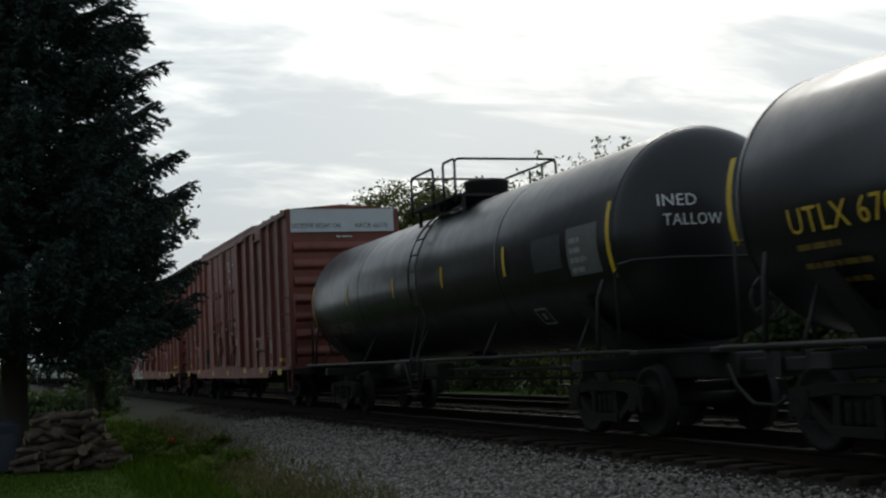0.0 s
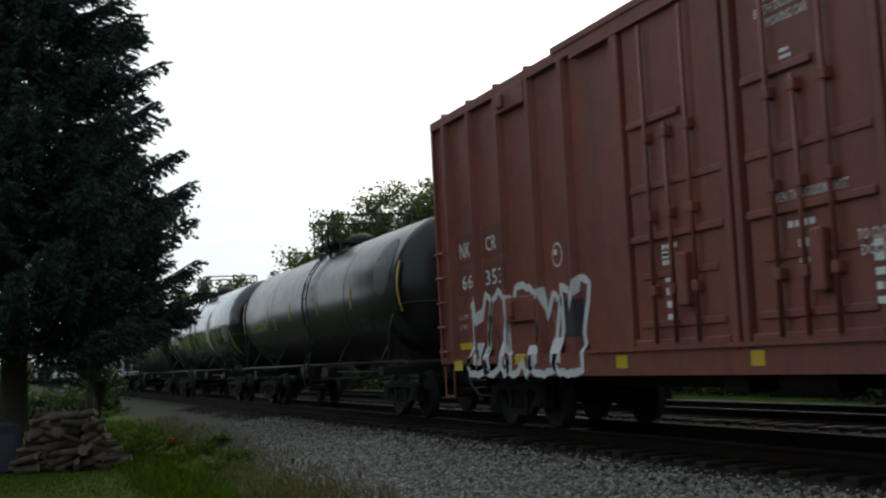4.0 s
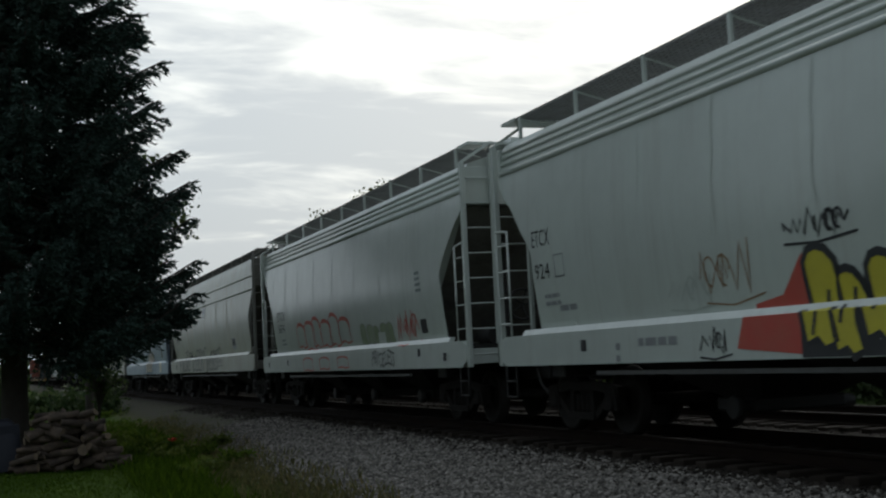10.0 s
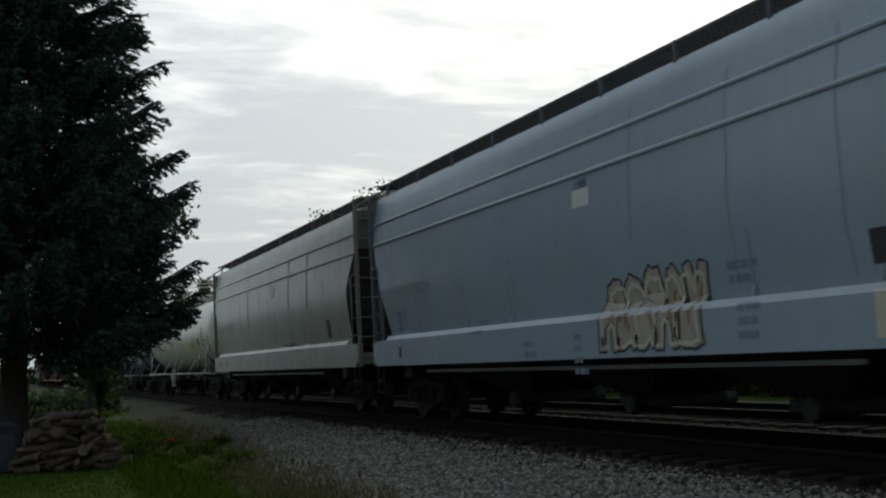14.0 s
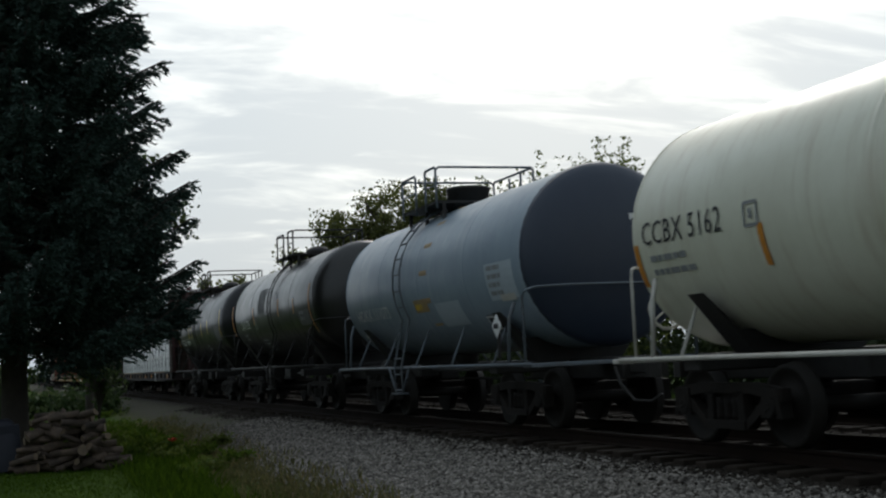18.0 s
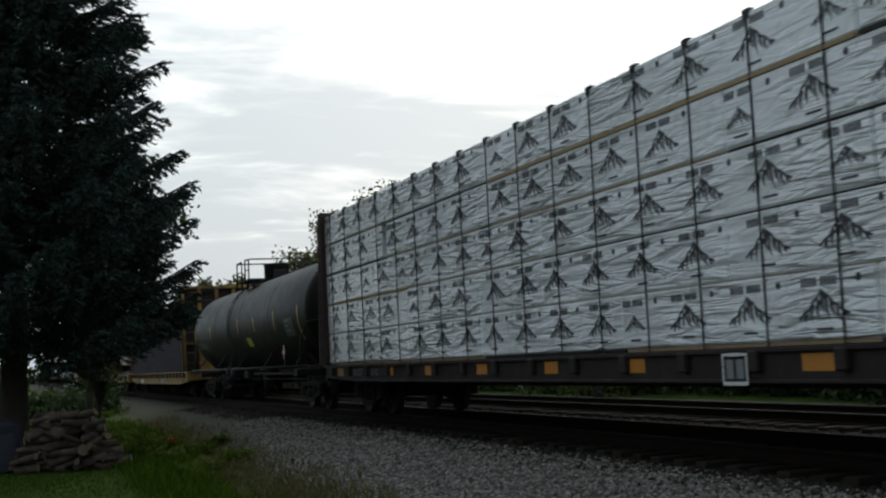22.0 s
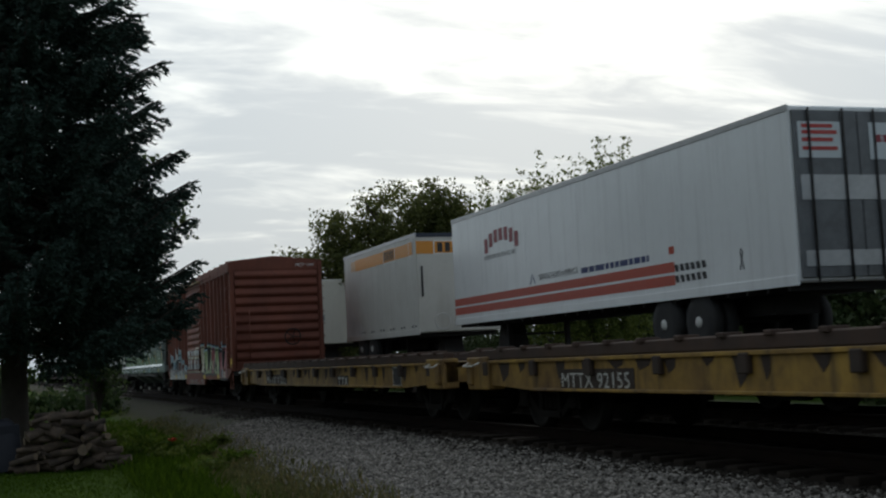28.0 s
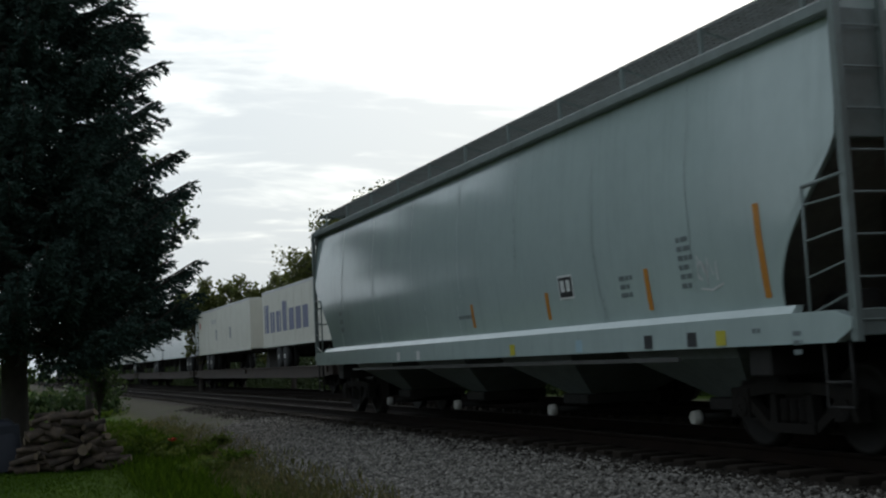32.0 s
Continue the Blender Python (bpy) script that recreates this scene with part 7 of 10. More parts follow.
def two_boxcars():
    wh = M["white_paint"]
    for k, (a, c_, label) in enumerate(((-174.45, -155.4, "oxide red high-cube boxcar with white end panel"), (-153.1, -133.95, "oxide red high-cube boxcar with white sprayed scrawl"))):
        c, b, h, on = boxcar(label, a, c_, M["box_red"], eave=5.27, peak=5.39, door=(-2.45, 2.4))
        num = "370" if k == 0 else "353"
        for body, y0, y1, z0, z1 in (("NK", 8.6, 8.12, 2.78, 3.03), ("CR", 7.42, 6.98, 2.8, 3.03), ("66", 8.55, 8.07, 2.26, 2.49), (num, 7.48, 6.75, 2.26, 2.50)):
            on(fitted(body, y0, y1, z0, z1), y0, z0, wh, "lettering", "white reporting marks")
        on(fitted("LD LMT  207100", 8.78, 7.85, 1.77, 1.85), 8.78, 1.77, wh, "lettering")
        on(fitted("LT WT     78900", 8.78, 7.85, 1.60, 1.68), 8.78, 1.60, wh, "lettering")
        on(rect(0, 0.86, 0, 0.11), 8.8, 1.27, M["yellow_mark"], "reflective_strip")
        on(rect(0, 0.86, 0.03, 0.08), 8.8, 1.27, M["letter_yellow"], "reflective_strip", "", 0.01)
        for y, z, w in ((8.9, 0.93, 0.4), (6.3, 1.0, 0.42), (3.0, 0.92, 0.3), (0.0, 0.92, 0.25), (-2.98, 0.98, 0.42), (-5.5, 0.98, 0.45), (-8.0, 0.92, 0.5)):
            on(rect(0, w, 0, 0.16), y, z, M["yellow_mark"], "reflective_strip", "yellow reflective patch")
        on(disc(0, 0, 0.17, 22), 4.75, 2.5, wh, "stencil_disc")
        on(disc(0, 0, 0.145, 22), 4.75, 2.5, M["box_red"], "stencil_disc", "", 0.010)
        on(bars(2, 0.1), 4.85, 2.5, wh, "stencil", "", 0.012)
        on(rect(0, 0.62, 0, 0.5), 4.6, 1.35, M["black_paint"], "stencil_panel")
        for seed, (y, z, n, r, sz) in enumerate(((-0.8, 3.98, 9, 2, 0.045), (1.75, 2.28, 9, 2, 0.07), (-0.75, 2.25, 8, 1, 0.08), (-0.9, 2.05, 4, 3, 0.1), (-2.0, 1.95, 4, 5, 0.085), (1.75, 2.2, 7, 2, 0.07), (1.7, 1.9, 3, 4, 0.1),
                                               (-6.45, 2.75, 2, 7, 0.085), (-7.0, 2.75, 2, 7, 0.085), (-8.1, 2.75, 2, 3, 0.09), (-8.0, 2.25, 9, 2, 0.075), (-6.75, 1.25, 8, 1, 0.05), (-7.15, 1.15, 3, 3, 0.07), (6.3, 1.25, 9, 1, 0.05), (6.3, 1.12, 3, 2, 0.06))):
            on(bars(n, sz, seed=seed, rows=r), y, z, wh, "stencil")
        for body, y0, y1, z in (("CLOSE AND LOCK", -0.5, -1.5, 4.56), ("BOTH DOORS BEFORE", -0.42, -1.62, 4.42), ("MOVING CAR", -0.62, -1.3, 4.28), ("OPEN THIS DOOR FIRST", -0.48, -1.72, 2.52), ("TO CLOSE", -1.86, -2.4, 2.02), ("DOOR", -1.9, -2.3, 1.88)):
            on(fitted(body, y0, y1, 0, 0.095), y0, z, wh, "lettering", "", 0.062 if z < 2.2 else 0.006)
        for y, z, w, q in ((8.75, 2.68, 1.0, 0.48), (7.55, 2.7, 1.05, 0.5), (8.75, 2.16, 1.0, 0.44), (7.6, 2.16, 1.1, 0.46)):
            on(rect(0, w, 0, q), y, z, M["box_patch"], "repainted_patch", "darker repainted patch", 0.003)
        on(rect(0, 0.5, 0, 0.36), -6.75, 1.53, wh, "stencil_panel")
        on(rect(0.03, 0.47, 0.03, 0.33), -6.75, 1.53, M["stencil_green"], "stencil_panel", "dark green stencil panel", 0.010)
        for q in (0.1, 0.3):
            on(rect(q, q + 0.08, 0.08, 0.29), -6.75, 1.53, wh, "stencil", "", 0.013)
        on(disc(0, 0, 0.1, 14), -8.25, 1.6, M["spray_cyan"], "stencil_disc")
        on(rect(0, 0.8, 0, 0.09), -7.9, 1.27, M["yellow_mark"], "reflective_strip")
        for s in (-1, 1):
            y = s * (h + 0.054)
            for body, x0, x1 in (("EXCESSIVE HEIGHT CAR", -1.38, -0.05), ("NKCR 66" + num, 0.35, 1.25)):
                v, f = fitted(body, 0, -(x1 - x0), 0, 0.13)
                bb = Build()
                bb.add([((x0 + u) if s < 0 else -(x0 + u), y, h * 0 + 4.75 + w) for u, w in v], f)
                part("lettering", bb, M["black_paint"], c, "black stencilled words")
            for q, (x0, z, n) in enumerate(((-0.2, 4.5, 14), (0.1, 3.9, 10), (0.5, 3.35, 9), (0.1, 2.1, 7))):
                v, f = bars(n, 0.05, seed=q)
                bb = Build()
                bb.add([((x0 + u) if s < 0 else -(x0 + u), s * (h + 0.083), z + w) for u, w in v], f)
                part("stencil", bb, wh, c)
        if k == 1:
            outs, inner = bubble_letters(5, 4.3, 1.25, 12, 0.2, True)
            on(outlines(outs, 0.11), 8.2, 0.86, M["spray_white"], "graffiti", "white and grey sprayed scrawl", 0.011)
            for q in (0.2, 1.3, 2.4, 3.2):
                on(rect(q, q + 0.35, 0.15, 0.5), 8.2, 0.86, M["spray_white"], "graffiti", "", 0.007)
                on(stroke([(q, 0.9), (q + 0.25, 0.3), (q + 0.1, 0.1)], 0.06), 8.2, 0.86, M["spray_pink"], "graffiti", "", 0.009)
            on(merge(*[stroke(q, 0.05) for q in inner]), 8.2, 0.86, M["spray_black"], "graffiti_outline", "", 0.012)


def small_stencils(on, rows, material):
    for i, (y, z, n, r, sz) in enumerate(rows):
        on(bars(n, sz, seed=i + int(abs(y) * 10), rows=r), y, z, material, "stencil")


def seam_runs(on, ys, z0, z1, material, seed, rusty=()):
    """Stains that run down from the welds and the roof edge."""
    rg = random.Random(seed)
    for y in ys:
        wide = y in rusty
        k = rg.uniform(0.5, 1.0)
        pts = [(0.02 * math.sin(q * 1.7 + y), z1 - z0 - (z1 - z0) * k * q / 8) for q in range(9)]
        on(stroke(pts, rg.uniform(0.02, 0.035) if not wide else 0.11), y, z0, material, "stain", "dull stain run down a weld", 0.004)
        if rg.random() < 0.6:
            on(stroke([(0.0, 0.0), (0.01, rg.uniform(0.3, 0.9))], 0.05), y + rg.uniform(-0.6, 0.6), z0 + 0.02, material, "stain", "", 0.004)


def hoppers():
    bk = M["black_paint"]
    c, b, h, on = hopper_car("pale grey covered hopper with yellow and red graffiti", -75.7, -58.75, M["hopper_white"], roof_strip=True, eave=4.28, top=4.54, walk_z=4.7)
    seam_runs(on, [6.9, 5.4, 3.9, 2.2, 0.4, -1.5, -3.4, -5.1, -6.6], 1.55, 3.85, M["seam_grey"], 91)
    on(fitted("ETCX", 7.1, 6.5, 2.66, 2.9), 7.1, 2.66, bk, "lettering", "black reporting marks")
    on(fitted("924", 7.08, 6.58, 2.2, 2.42), 7.08, 2.2, bk, "lettering")
    on(outlines([[(0, 0), (0.3, 0), (0.3, 0.3), (0, 0.3)]], 0.025), 6.4, 2.2, M["grey_paint"], "stencil_box")
    small_stencils(on, [(6.85, 1.92, 14, 2, 0.07), (6.4, 1.72, 9, 1, 0.1), (-4.5, 2.8, 8, 5, 0.075), (4.0, 1.18, 12, 1, 0.12), (4.6, 1.15, 2, 2, 0.1)], M["grey_paint"])
    # wild-style piece: red haze, black backing, yellow letters
    on((lambda o: (o, [tuple(range(len(o)))]))([(0, 0.1), (0.2, 0.55), (0.7, 0.62), (1.1, 1.0), (1.5, 0.9), (1.5, 0.0)]), 1.85, 1.0, M["spray_red"], "graffiti", "red sprayed haze")
    on((lambda o: (o, [tuple(range(len(o)))]))([(0, 0), (0.1, 0.9), (0.6, 0.75), (0.75, 0.3), (0.6, 0.05)]), -3.3, 1.05, M["spray_red"], "graffiti", "red sprayed haze")
    on((lambda o: (o, [tuple(range(len(o)))]))([(0, 0), (0.3, 0.35), (0.7, 0.2), (0.5, -0.1)]), -0.7, 2.0, M["spray_red"], "graffiti")
    outs = finger_letters(9, 4.1, 1.18, 5, 0.92)
    on(outlines(outs, 0.13), 0.72, 1.0, M["spray_black"], "graffiti_outline", "black sprayed outline", 0.009)
    on(([(0, 0), (4.1, 0), (4.1, 0.2), (3.3, 0.14), (2.4, 0.2), (1.5, 0.12), (0.6, 0.18), (0, 0.3)], [tuple(range(8))]), 0.72, 0.99, M["spray_black"], "graffiti_outline", "", 0.008)
    on(polys(outs), 0.72, 1.0, M["spray_yellow"], "graffiti", "yellow sprayed letters", 0.013)
    on(merge(outlines(outs, 0.035), *[stroke([(o[2][0] * 0.5 + o[-2][0] * 0.5, 0.2 + 0.1 * (k % 3)), (o[4][0] * 0.4 + o[8][0] * 0.6, 0.62)], 0.05) for k, o in enumerate(outs)]), 0.72, 1.0, M["spray_black"], "graffiti_outline", "", 0.018)
    for y, z, w, q, seed in ((-3.0, 1.95, 0.9, 0.35, 12), (-4.6, 1.7, 0.8, 0.3, 13), (-4.3, 2.05, 0.9, 0.4, 14), (-6.4, 1.6, 0.6, 0.3, 16), (3.4, 1.6, 1.0, 0.4, 17)):
        on(scribble(w, q, 4, seed, 0.03), y, z, M["seam_dim"], "graffiti", "faint grey sprayed scrawl", 0.005)
    on(scribble(1.1, 0.3, 6, 2, 0.035), 1.0, 2.12, M["spray_black"], "graffiti")
    on(scribble(0.8, 0.35, 4, 5, 0.04), -2.6, 2.05, M["spray_black"], "graffiti")
    on(rect(0, 0.48, 0, 0.35), -5.6, 1.64, M["white_paint"], "stencil_panel")
    on(merge(rect(0.03, 0.23, 0.13, 0.32), rect(0.26, 0.45, 0.13, 0.32), rect(0.03, 0.45, 0.03, 0.11)), -5.6, 1.64, M["spray_black"], "stencil_panel", "", 0.010)
    on(scribble(0.5, 0.65, 3, 9, 0.035), -6.15, 1.52, M["spray_black"], "graffiti")
    on(scribble(1.1, 0.6, 4, 8, 0.022), 2.6, 1.65, M["brown_stain"], "graffiti", "thin brown sprayed figure")
    on(scribble(0.62, 0.32, 3, 10, 0.03), 2.6, 1.04, M["spray_black"], "graffiti")
    for y, z in ((5.6, 1.15), (-3.9, 1.15), (-4.4, 1.12), (-7.3, 1.12), (-8.0, 1.2)):
        on(rect(0, 0.16, 0, 0.15), y, z, M["black_paint"], "stencil_panel")

    c, b, h, on = hopper_car("pale grey covered hopper with red outline graffiti", -57.3, -40.6, M["hopper_white"], roof_strip=True, eave=4.28, top=4.54, walk_z=4.7)
    seam_runs(on, [6.9, 5.4, 3.9, 2.2, 0.4, -1.5, -3.4, -5.1, -6.6], 1.55, 3.85, M["seam_grey"], 92)
    on(fitted("ETCX", 6.46, 5.46, 2.35, 2.59), 6.46, 2.35, bk, "lettering", "black reporting marks")
    on(fitted("5634", 6.43, 5.64, 2.04, 2.26), 6.43, 2.04, bk, "lettering")
    small_stencils(on, [(6.2, 1.8, 14, 2, 0.07), (-5.7, 2.7, 8, 4, 0.07)], M["stencil_dark"])
    outs = finger_letters(6, 5.0, 0.95, 21, 1.0)
    on(outlines(outs, 0.04), 4.3, 1.5, M["spray_red"], "graffiti_outline", "red sprayed outline letters")
    on(merge(*[stroke(o[4:9], 0.09) for o in outs]), 4.3, 1.5, M["spray_red"], "graffiti_outline", "", 0.008)
    on(outlines([[(x, z * 0.45) for x, z in o] for o in outs[1::2]], 0.035), 4.2, 1.0, M["spray_red"], "graffiti_outline")
    outs = finger_letters(5, 2.4, 0.58, 24, 1.0)
    on(polys(outs), -1.66, 1.44, M["fill_green"], "graffiti", "faded green sprayed patch")
    on(outlines(outs, 0.02), -1.66, 1.44, M["faded_olive"], "graffiti_outline", "", 0.009)
    on(rect(0, 0.5, 0, 0.26), -2.95, 1.47, M["seam_grey"], "stencil_panel", "pale grey overpainted patch", 0.011)
    on(scribble(1.3, 0.6, 5, 31, 0.035), -4.35, 1.5, M["spray_red"], "graffiti", "red sprayed scrawl")
    v, f = fitted("PRICELESS", -2.79, -4.34, 0, 0.3)
    v = [(u + 0.12 * w + 0.012 * math.sin(u * 23 + w * 31), w + 0.03 * math.sin(u * 7) + 0.012 * math.sin(u * 41)) for u, w in v]
    on((v, f), -2.79, 1.05, M["spray_black"], "graffiti", "black sprayed word")
    on(rect(0, 0.34, 0, 0.26), -5.75, 1.62, M["spray_black"], "stencil_panel")
    for y, z in ((5.2, 1.15), (-5.8, 1.2), (-7.2, 1.1), (7.6, 1.12)):
        on(rect(0, 0.16, 0, 0.14), y, z, M["black_paint"], "stencil_panel")

    spec = dict(ribs=2, curved=False, cut=0.82, zp=3.62, zm=(2.7, 1.6), end_mat=M["end_grime_shaded"], eave=4.38, top=4.6, walk_z=4.68, sill0=1.05, sill1=1.55)
    c, b, h, on = hopper_car("beige grey covered hopper with black outline graffiti", -39.2, -20.4, M["hopper_olive"], trim=M["trim_olive"], **spec)
    seam_runs(on, [8.0, 6.2, 4.6, 3.1, 1.3, -0.4, -2.6, -4.7, -6.3, -7.9], 1.55, 4.1, M["seam_rust"], 93, (3.1, -2.6, -4.7))
    on(fitted("NAHX", 7.85, 7.2, 2.58, 2.81), 7.85, 2.58, bk, "lettering", "black reporting marks")
    on(fitted("50843", 7.8, 6.93, 2.25, 2.46), 7.8, 2.25, bk, "lettering")
    small_stencils(on, [(7.75, 2.02, 9, 2, 0.06)], M["grey_paint"])
    for y, w, hh, seed, n in ((5.7, 2.0, 0.85, 41, 4), (2.8, 2.6, 0.85, 42, 4), (-0.6, 2.3, 0.82, 43, 4)):
        outs, inner = bubble_letters(n, w, hh, seed, 0.1)
        on(outlines(outs, 0.055), y, 1.13, M["spray_black"], "graffiti_outline", "black sprayed outline letters")
        on(stroke([(0, 0), (0, hh * 0.6)], 0.16), y + 0.05, 1.05, M["spray_black"], "graffiti")
        on(merge(*[stroke(q, 0.03) for q in inner]), y, 1.13, M["spray_black"], "graffiti_outline", "", 0.009)
    on(scribble(1.0, 0.28, 5, 44, 0.03), -3.0, 1.28, M["spray_black"], "graffiti")
    on(scribble(0.55, 0.4, 3, 45, 0.035), 8.2, 2.9, M["spray_black"], "graffiti")
    on(scribble(0.5, 0.45, 3, 46, 0.03), 6.6, 1.15, M["spray_black"], "graffiti")
    on(rect(0, 0.64, 0, 0.36), -5.3, 1.77, M["grey_paint"], "stencil_panel")
    on(merge(rect(0.06, 0.29, 0.12, 0.33), rect(0.34, 0.58, 0.12, 0.33)), -5.3, 1.77, M["black_paint"], "stencil_panel", "", 0.010)
    on(rect(0, 0.6, 0, 0.38), 0.5, 3.02, M["spray_white"], "stencil_panel", "white sticker")
    on(scribble(0.5, 0.14, 4, 47, 0.02), 0.45, 3.24, M["logo_navy"], "stencil", "", 0.010)
    on(rect(0, 0.22, 0, 0.22), 7.75, 1.2, M["spray_black"], "stencil_panel")

    c, b, h, on = hopper_car("faded blue covered hopper with brown sprayed scrawl", -19.2, -0.5, M["hopper_blue"], trim=M["trim_blue"], **spec)
    seam_runs(on, [8.0, 6.1, 4.2, 2.0, 0.3, -1.9, -4.1, -6.0, -7.8], 1.55, 4.1, M["seam_blue"], 94)
    on(fitted("NAHX58828", 8.0, 5.85, 2.35, 2.58), 8.0, 2.35, M["grey_paint"], "lettering", "faded reporting marks")
    small_stencils(on, [(7.9, 2.0, 5, 3, 0.1), (3.6, 1.65, 8, 2, 0.1), (1.5, 1.25, 8, 2, 0.1), (-0.2, 1.3, 6, 4, 0.1), (-3.9, 1.95, 9, 2, 0.1), (-4.2, 1.5, 9, 3, 0.1)], M["faded_blue"])
    outs, inner = bubble_letters(5, 2.5, 0.98, 51, 0.1, True)
    on(polys(outs), -1.0, 1.12, M["fill_drab"], "graffiti", "brown and cream sprayed letters")
    on(outlines(outs, 0.028), -1.0, 1.12, M["spray_black"], "graffiti_outline", "", 0.011)
    on(merge(*[stroke(q, 0.05) for q in inner]), -1.0, 1.12, M["brown_stain"], "graffiti_outline", "", 0.012)
    on(outlines([[(x * 0.92 + 0.1, z * 0.8 + 0.06) for x, z in o] for o in outs], 0.05), -1.0, 1.12, M["spray_cream"], "graffiti_outline", "", 0.013)
    on(rect(0, 0.5, 0, 0.24), -0.3, 3.06, M["spray_white"], "stencil_panel", "white sticker")
    on(scribble(0.42, 0.12, 4, 52, 0.02), -0.32, 3.32, M["logo_navy"], "stencil")
    on(rect(0, 0.5, 0, 0.32), -6.28, 1.8, M["spray_black"], "stencil_panel")
    on(rect(0, 0.7, 0, 0.5), -6.4, 1.14, M["spray_cream"], "stencil_panel", "pale painted patch")
    on(rect(0, 0.16, 0, 0.2), 7.6, 1.2, M["spray_black"], "stencil_panel")

    c, b, h, on = hopper_car("rust-streaked beige covered hopper with large reporting marks", 0.7, 19.3, M["hopper_olive"], trim=M["trim_olive"], **spec)
    seam_runs(on, [8.0, 6.2, 4.6, 3.1, 1.3, -0.4, -2.6, -4.7, -6.3, -7.9], 1.55, 4.1, M["seam_rust"], 95, (3.1, -2.6, -4.7))
    on(fitted("NAHX58725", 7.97, 5.54, 2.33, 2.58), 7.97, 2.33, M["grey_paint"], "lettering", "grey reporting marks")
    small_stencils(on, [(7.9, 2.0, 4, 3, 0.1), (6.9, 2.05, 6, 3, 0.1), (7.7, 1.75, 12, 1, 0.1), (-4.0, 1.6, 8, 2, 0.1)], M["faded_olive"])
    on(rect(0, 0.26, 0, 0.18), 8.15, 1.2, M["spray_black"], "stencil_panel")
    on(rect(0, 0.2, 0, 0.18), 6.9, 1.2, M["spray_black"], "stencil_panel")
    on(rect(0, 0.45, 0, 0.3), -0.4, 3.05, M["spray_white"], "stencil_panel", "white sticker")
    on(rect(0, 0.35, 0, 0.42), -6.4, 1.75, M["spray_black"], "stencil_panel")
    on(scribble(1.8, 0.3, 6, 61, 0.03), -1.5, 1.5, M["faded_olive"], "graffiti")


def last_hopper():
    c, b, h, on = hopper_car("glossy grey-green four-bay covered hopper ending the train", 209.8, 230.2, M["hopper_green"], bays=4, gates=True, eave=4.2, top=4.5, sill0=1.12, cut=1.12, wide_bays=True, zp=3.05, zm=(1.55, 1.55), trim=M["trim_green"])
    for sx in (-1, 1):
        part("top_chord", Build().box(sx * 1.44 - 0.07, sx * 1.44 + 0.07, -h + 0.05, h - 0.05, 4.20, 4.34, 0.02), M["trim_green"], c, "pale top chord rail")
    seam_runs(on, [7.6, 5.2, 2.6, 0.1, -2.4, -5.0, -7.4], 1.5, 4.1, M["seam_green"], 96)
    for (y0, z0, z1) in ((-8.7, 1.6, 2.57), (-6.25, 1.6, 2.1), (-3.3, 1.62, 2.0), (-0.3, 1.62, 2.0)):
        on(rect(0, 0.11, 0, z1 - z0, 4), y0, z0, M["orange_mark"], "reflective_strip", "faded orange strip")
    on(rect(0, 0.46, 0, 0.33), -3.8, 1.87, M["white_paint"], "stencil_panel")
    on(rect(0.03, 0.43, 0.03, 0.30), -3.8, 1.87, M["black_paint"], "stencil_panel", "", 0.010)
    on(merge(rect(0.08, 0.2, 0.1, 0.26), rect(0.26, 0.38, 0.1, 0.26)), -3.8, 1.87, M["white_paint"], "stencil", "", 0.013)
    small_stencils(on, [(-7.1, 2.33, 7, 6, 0.07), (-5.6, 2.0, 8, 3, 0.07), (-9.3, 1.2, 4, 3, 0.06), (-8.6, 1.25, 4, 1, 0.06), (8.0, 2.2, 4, 3, 0.12), (0.3, 1.78, 14, 1, 0.07), (8.9, 1.2, 1, 1, 0.1)], M["stencil_dark"])
    on(scribble(0.45, 0.35, 3, 71, 0.03), -7.5, 1.8, M["spray_white"], "graffiti")
    for y, m in ((-4.4, "spray_cyan"), (-7.9, "spray_yellow"), (-6.3, "spray_black"), (-2.1, "spray_yellow"), (2.4, "spray_white"), (3.6, "spray_white"), (-7.3, "spray_black")):
        on(rect(0, 0.2, 0, 0.16), y, 1.14, M[m], "stencil_panel")


